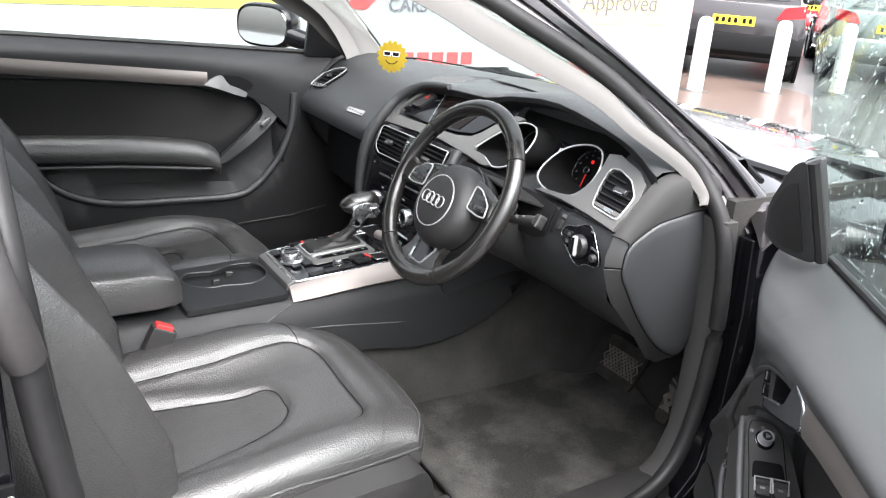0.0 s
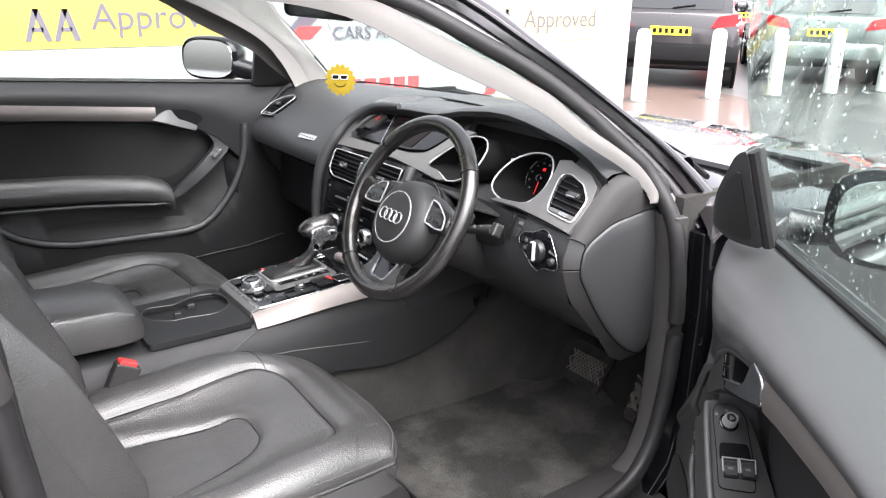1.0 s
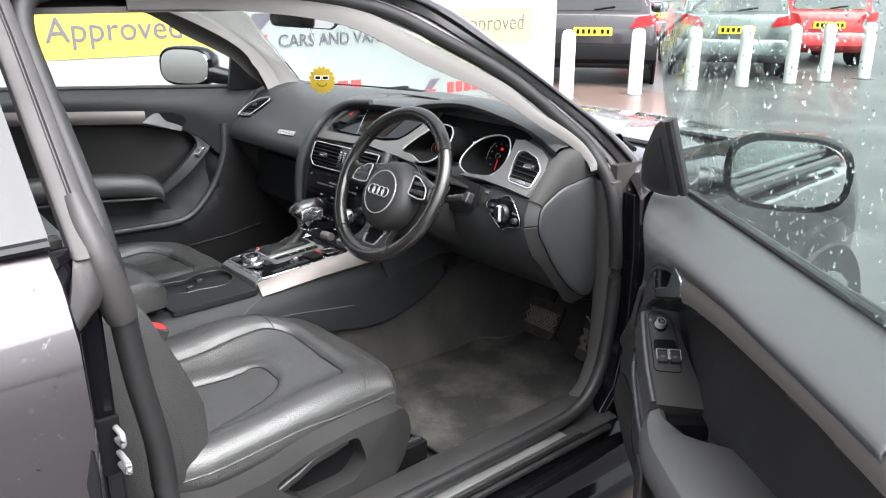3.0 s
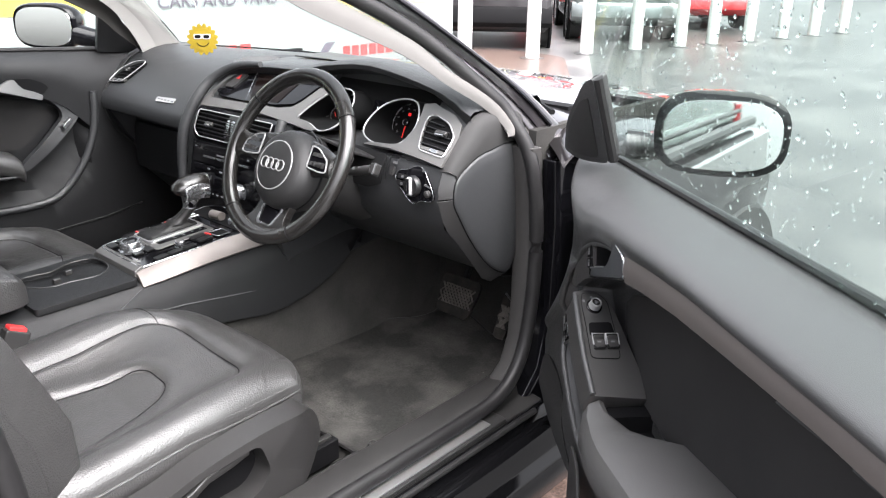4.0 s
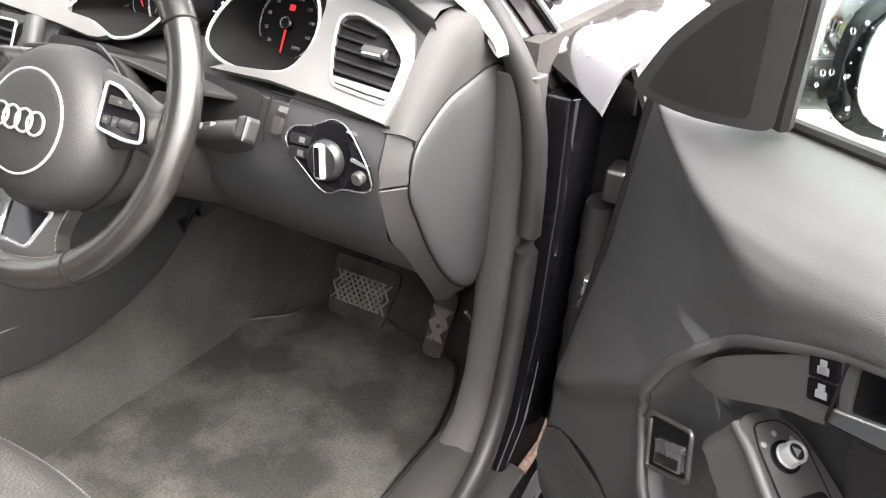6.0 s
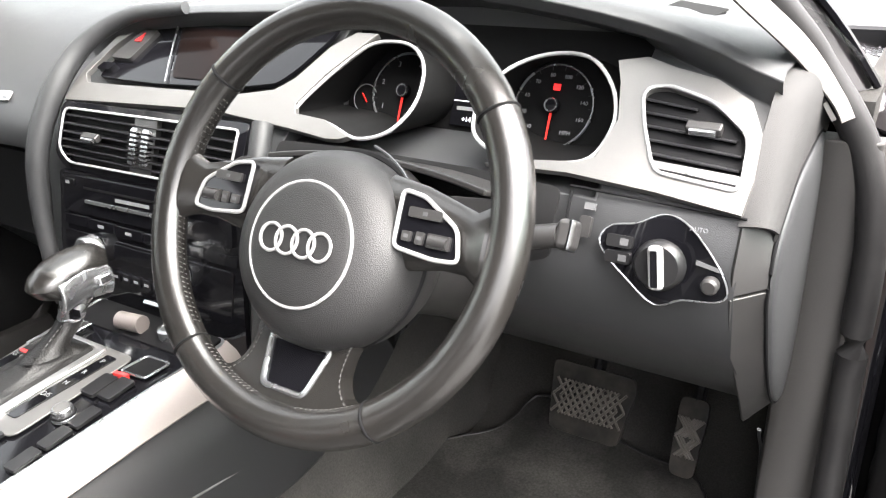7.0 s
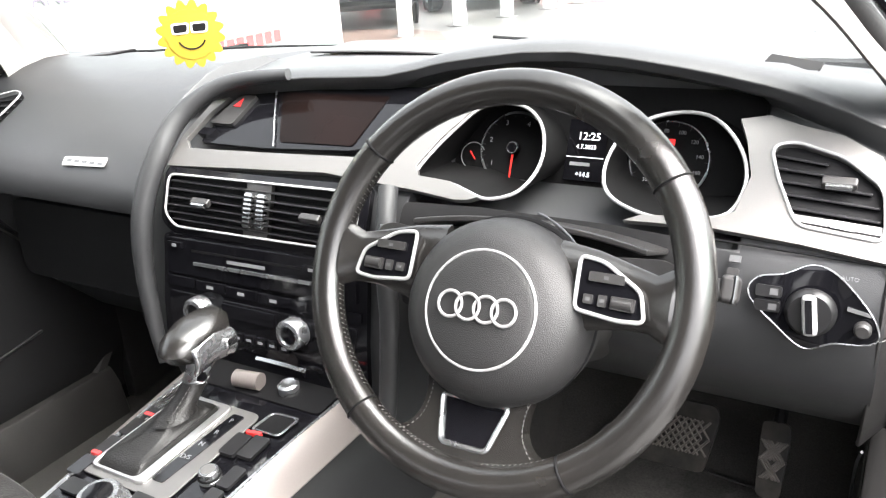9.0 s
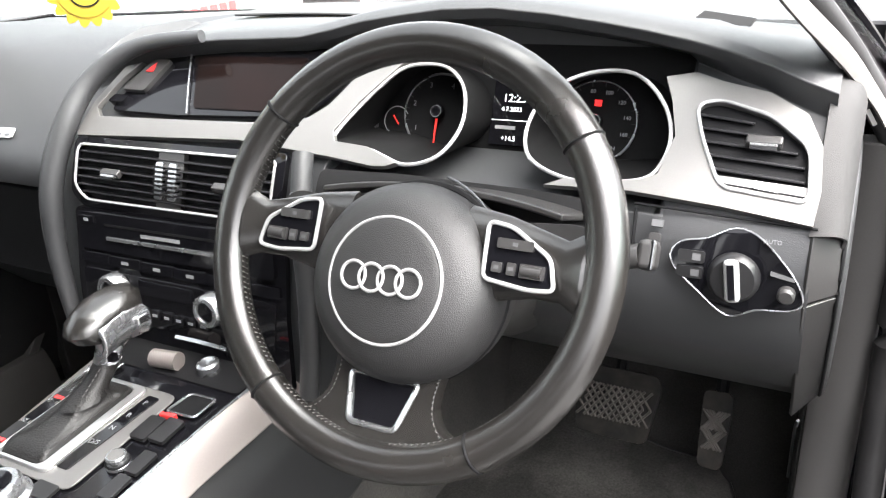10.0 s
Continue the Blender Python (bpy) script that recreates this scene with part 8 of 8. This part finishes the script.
mir = part("door_mirror", loft([[Vector((1.161, 0.340, 1.020)) + Vector((0.9, 0.43, 0)) * (w * cu_) + Vector((0, 0, hh * cv_)) + Vector((-0.43, 0.9, 0)) * dd for cu_, cv_ in [(math.copysign(abs(math.cos(q)) ** 0.62, math.cos(q)), math.copysign(abs(math.sin(q)) ** 0.7, math.sin(q))) for q in (2 * math.pi * j / 28 for j in range(28))]]
                             for w, hh, dd in ((0.105, 0.066, -0.006), (0.112, 0.074, 0.0), (0.112, 0.073, 0.03), (0.098, 0.062, 0.075), (0.06, 0.04, 0.11), (0.02, 0.014, 0.12))]), GLOSSBLACK, door, "gloss black wet door mirror")
part("mirror_glass", loft([[Vector((1.161, 0.340, 1.020)) + Vector((0.876, 0.4765, 0)) * (0.098 * w * cu_) + Vector((-0.0372, 0.0683, 0.997)) * (0.060 * w * cv_) + Vector((-0.4765, 0.876, -0.078)) * dd for cu_, cv_ in [(math.copysign(abs(math.cos(q)) ** 0.62, math.cos(q)), math.copysign(abs(math.sin(q)) ** 0.7, math.sin(q))) for q in (2 * math.pi * j / 28 for j in range(28))]] for w, dd in ((1.0, -0.010), (1.0, -0.017), (0.99, -0.018))]), MIRROR, mir, "mirror glass")
part("mirror_foot", tube([dr(0.17, 0.0, 0.975), (1.03, 0.36, 0.975), (1.09, 0.36, 0.985)], [0.03, 0.026, 0.024], seg=10), PAINT, mir)

# ---- passenger's door, closed ----
pdoor = thing("passenger_door", (-0.78, 0.0, 0.3), "closed car door with black trim, champagne strip and clear window", "car door")


def pd(y, z, d):
    return Vector((-0.775 + d, y, z))


def pbelt(y):
    return 1.005 - 0.06 * (y - 0.27)


PROLL = ((0, 0.0), (0.05, 0.02), (0.13, 0.048), (0.25, 0.066), (0.45, 0.075), (1.0, 0.072))


def ptop(y):
    return lerp(y, (-0.8, -0.40, -0.20, -0.05, 0.02, 0.08, 0.20, 0.45), (0.965, 0.948, 0.928, 0.90, 0.865, 0.80, 0.70, 0.62))


def ptrim(i, j):
    y = -0.95 + 1.40 * i / 56
    zb, zt = pbelt(y), ptop(y)
    if j <= 10:
        f = j / 10
        return pd(y, zb + (zt - zb) * f, lerp(f, [a for a, b in PROLL], [b for a, b in PROLL]))
    k = j - 10
    bottom = 0.30
    z = zt - 0.012 - (zt - 0.012 - bottom) * (k - 1) / 13
    low = lerp(y, (-0.9, -0.66, -0.58, -0.46, -0.10, -0.02, 0.05, 0.085, 0.45), (0.76, 0.74, 0.655, 0.605, 0.59, 0.62, 0.69, 0.78, 0.85))
    deep = bumpy(z, low - 0.005, low + 0.02)
    return pd(y, z, 0.072 - 0.045 * deep * (1 - bumpy(y, 0.05, 0.11)) - 0.03 * bumpy(-z, -0.42, -0.30))


# same trim as the driver's door; the dim side's shade is in its colour
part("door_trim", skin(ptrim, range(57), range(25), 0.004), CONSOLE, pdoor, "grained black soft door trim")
part("door_shell", loft([[Vector((-0.80 - d, y, z)) for y, z in ((-1.0, 1.06), (-1.0, 0.3), (0.5, 0.3), (0.5, 0.98))] for d in (0.0, 0.09)]), PAINT, pdoor, "gloss black outer door skin", bevel=0.01)
part("cloth_insert", sheet([rounded([(-0.90, 0.945), (-0.40, 0.934), (-0.16, 0.905), (-0.04, 0.875), (0.0, 0.835), (-0.10, 0.75), (-0.30, 0.74), (-0.90, 0.75)], 0.03)], lambda a, b, h: pd(a, b, 0.028 + h), 0.003), CLOTH, pdoor, "black cloth insert")
part("trim_strip", skin(lambda y, v: pd(y, 0.967 - 0.085 * (y + 0.25) - 0.03 + 0.036 * v, 0.074 + 0.005 * math.sin(math.pi * v)), [-0.95 + 0.79 * i / 20 for i in range(21)], [i / 6 for i in range(7)], 0.005), STRIP, pdoor, "satin champagne trim strip")
phand = rounded([(-0.172, 0.932), (-0.150, 0.948), (-0.132, 0.958), (-0.118, 0.958), (-0.110, 0.944), (-0.098, 0.930), (-0.070, 0.920), (-0.045, 0.907), (-0.050, 0.893), (-0.085, 0.904), (-0.130, 0.920)], 0.004)
part("door_handle", sheet([phand], lambda a, b, h: pd(a, b, lerp(a, (-0.18, -0.13, -0.08, -0.04), (0.072, 0.082, 0.088, 0.080)) + h), 0.010, acuts=(-0.15, -0.13, -0.11, -0.09, -0.07)), TREAD, pdoor, "satin chrome pull handle", bevel=0.003)
# flush near-black patch that carries the recess's shade
part("handle_cup", sheet([rounded([(-0.126, 0.958), (-0.07, 0.955), (-0.035, 0.940), (-0.020, 0.924), (-0.042, 0.906), (-0.10, 0.922)], 0.008)], lambda a, b, h: pd(a, b, 0.070 + h), 0.007), DARK, pdoor, "near-black sheet for the recess's shade")
grab = spline([(-0.030, 0.940), (0.010, 0.918), (0.044, 0.880), (0.058, 0.845), (0.048, 0.820), (0.010, 0.785), (-0.055, 0.735), (-0.115, 0.697), (-0.138, 0.700), (-0.120, 0.722), (-0.070, 0.762), (-0.020, 0.806), (0.006, 0.832), (0.004, 0.858), (-0.020, 0.884), (-0.050, 0.905)], 4)
part("grab_handle", sheet([grab], lambda a, b, h: pd(a, b, 0.066 + 0.016 * bumpy(-b, -0.86, -0.74) + h), 0.022, acuts=(-0.1, -0.05, 0.0), bcuts=(0.74, 0.78, 0.82, 0.86), base=-0.02), SOFT, pdoor, "slanting black grab handle", bevel=0.007)
part("window_switch", boxbm(0, 0, 0, 0.02, 0.034, 0.012), SATIN, pdoor, bevel=0.002).data.transform(Matrix.Translation(pd(0.012, 0.816, 0.082)) @ pose(0, 0, 0, 40, 0, 0))
part("armrest", loft([[pd(y, z, d) for d, z in ((0.03, zt - 0.075), (0.03, zt - 0.004), (0.060, zt + 0.004), (0.088, zt - 0.002), (0.104, zt - 0.018), (0.110, zt - 0.042), (0.100, zt - 0.068))] for y, zt in ((-0.95, 0.812), (-0.60, 0.800), (-0.40, 0.788), (-0.28, 0.776), (-0.20, 0.764), (-0.155, 0.748), (-0.132, 0.728))]), LEATHER, pdoor, "soft black leather armrest pad", bevel=0.010)
part("armrest_edge", tube([pd(y, zt - 0.078, 0.098) for y, zt in ((-0.95, 0.812), (-0.60, 0.800), (-0.40, 0.788), (-0.28, 0.776), (-0.19, 0.766), (-0.14, 0.765))], 0.005, seg=8), SOFT, pdoor, "thin lower edge of the armrest")
part("map_pocket", loft([[pd(y, z, d) for d, z in ((0.02, z0), (0.074, z0), (0.078, z0 + 0.006), (0.02, z0 + 0.006))] for y, z0 in ((-0.08, 0.49), (0.10, 0.50), (0.22, 0.52))]), HARD, pdoor, "dark map pocket rim", bevel=0.002)
part("lower_lip", tube(spline([pd(y, z, 0.077) for y, z in ((0.105, 0.90), (0.100, 0.82), (0.082, 0.755), (0.045, 0.685), (-0.02, 0.615), (-0.09, 0.588), (-0.25, 0.590), (-0.44, 0.600), (-0.56, 0.640), (-0.64, 0.715), (-0.68, 0.80))], 6, False), 0.011, seg=10), SOFT, pdoor, "rounded lower panel edge")
pw = part("door_window", skin(lambda u, v: Vector((-0.79 + 0.27 * v, -0.95 + 1.26 * u * (1 - 0.0 * v) - 0.42 * v * u, pbelt(0) - 0.01 + 0.30 * v)), [i / 8 for i in range(9)], [i / 6 for i in range(7)], 0.004), CLEAR, pdoor, "clear side window")
pw.visible_shadow = False
part("belt_seal", tube([pd(-0.95 + 1.25 * i / 12, pbelt(-0.95 + 1.25 * i / 12) + 0.002, 0.0) for i in range(13)], 0.008, seg=8), RUBBER, pdoor)
part("sail_panel", sheet([rounded([(0.165, 1.004), (0.335, 0.994), (0.255, 1.060), (0.170, 1.128), (0.148, 1.126)], 0.012)], lambda a, b, h: Vector((-0.775 + 0.6 * (b - 1.0) + h, a, b)), 0.015), SOFT, pdoor, "black mirror sail panel", bevel=0.004)
c = Vector((-0.95, 0.10, 1.073))
sq = [(math.copysign(abs(math.cos(q)) ** 0.62, math.cos(q)), math.copysign(abs(math.sin(q)) ** 0.7, math.sin(q))) for q in (2 * math.pi * j / 28 for j in range(28))]
ex_ = Vector((0.867, 0.50, 0))
ey_ = Vector((-0.50, 0.867, 0))
pm = part("door_mirror", loft([[c + ex_ * (w * a) + Vector((0, 0, hh * b)) + ey_ * dd for a, b in sq] for w, hh, dd in ((0.101, 0.060, -0.004), (0.106, 0.066, -0.010), (0.114, 0.071, 0.0), (0.114, 0.071, 0.03), (0.095, 0.058, 0.07), (0.05, 0.03, 0.10))]), GLOSSBLACK, pdoor, "gloss black door mirror")
part("mirror_glass", loft([[c + ex_ * (0.100 * w * a) + Vector((0, 0, 0.059 * w * b)) + ey_ * (dd + 0.004 * w * b) for a, b in sq] for w, dd in ((1.0, -0.006), (1.0, -0.010), (0.99, -0.011))]), MIRROR, pm, "mirror glass")
part("mirror_foot", tube([(-0.875, 0.16, 1.05), (-0.82, 0.21, 1.035), (-0.775, 0.235, 1.02)], [0.034, 0.028, 0.024], seg=10), GLOSSBLACK, pm)
def quarter_at(a, b, h):
    o = [lerp(q, (0.30, 0.48, 0.68, 0.84, 0.935, 1.0, 1.035), (0.06, 0.078, 0.085, 0.093, 0.084, 0.046, 0.0)) for q in (b - 0.01, b, b + 0.01)]
    nrm = Vector((1, 0, -(o[2] - o[0]) / 0.02)).normalized()
    return Vector((0.812 + o[1] + 0.02 * math.sin((a + 0.85) * -1.2), a, b - 0.02 * (a + 0.85))) + nrm * (h + 0.0005)


droplets("rain_drops", lambda a, b, h: quarter_at(a, b, h), lambda r: (r.uniform(-1.4, -0.87), 0.72 + 0.29 * r.random() ** 0.55), 320, 2, 0.0009, 0.0034, car)
droplets("rain_drops", lambda a, b, h: bonnet_at(a, b) + Vector((0, 0.1 * h, h + 0.0005)), lambda r: (r.uniform(-0.2, 0.99), r.uniform(0.0, 0.8)), 1500, 5, 0.001, 0.0034, car)
droplets("rain_drops", lambda a, b, h: screen_at(a, b) + Vector((0, 0.5 * h, 0.85 * h + 0.003)), lambda r: (r.uniform(-0.9, 0.9), r.uniform(0.05, 0.9)), 500, 6, 0.0007, 0.002, car)
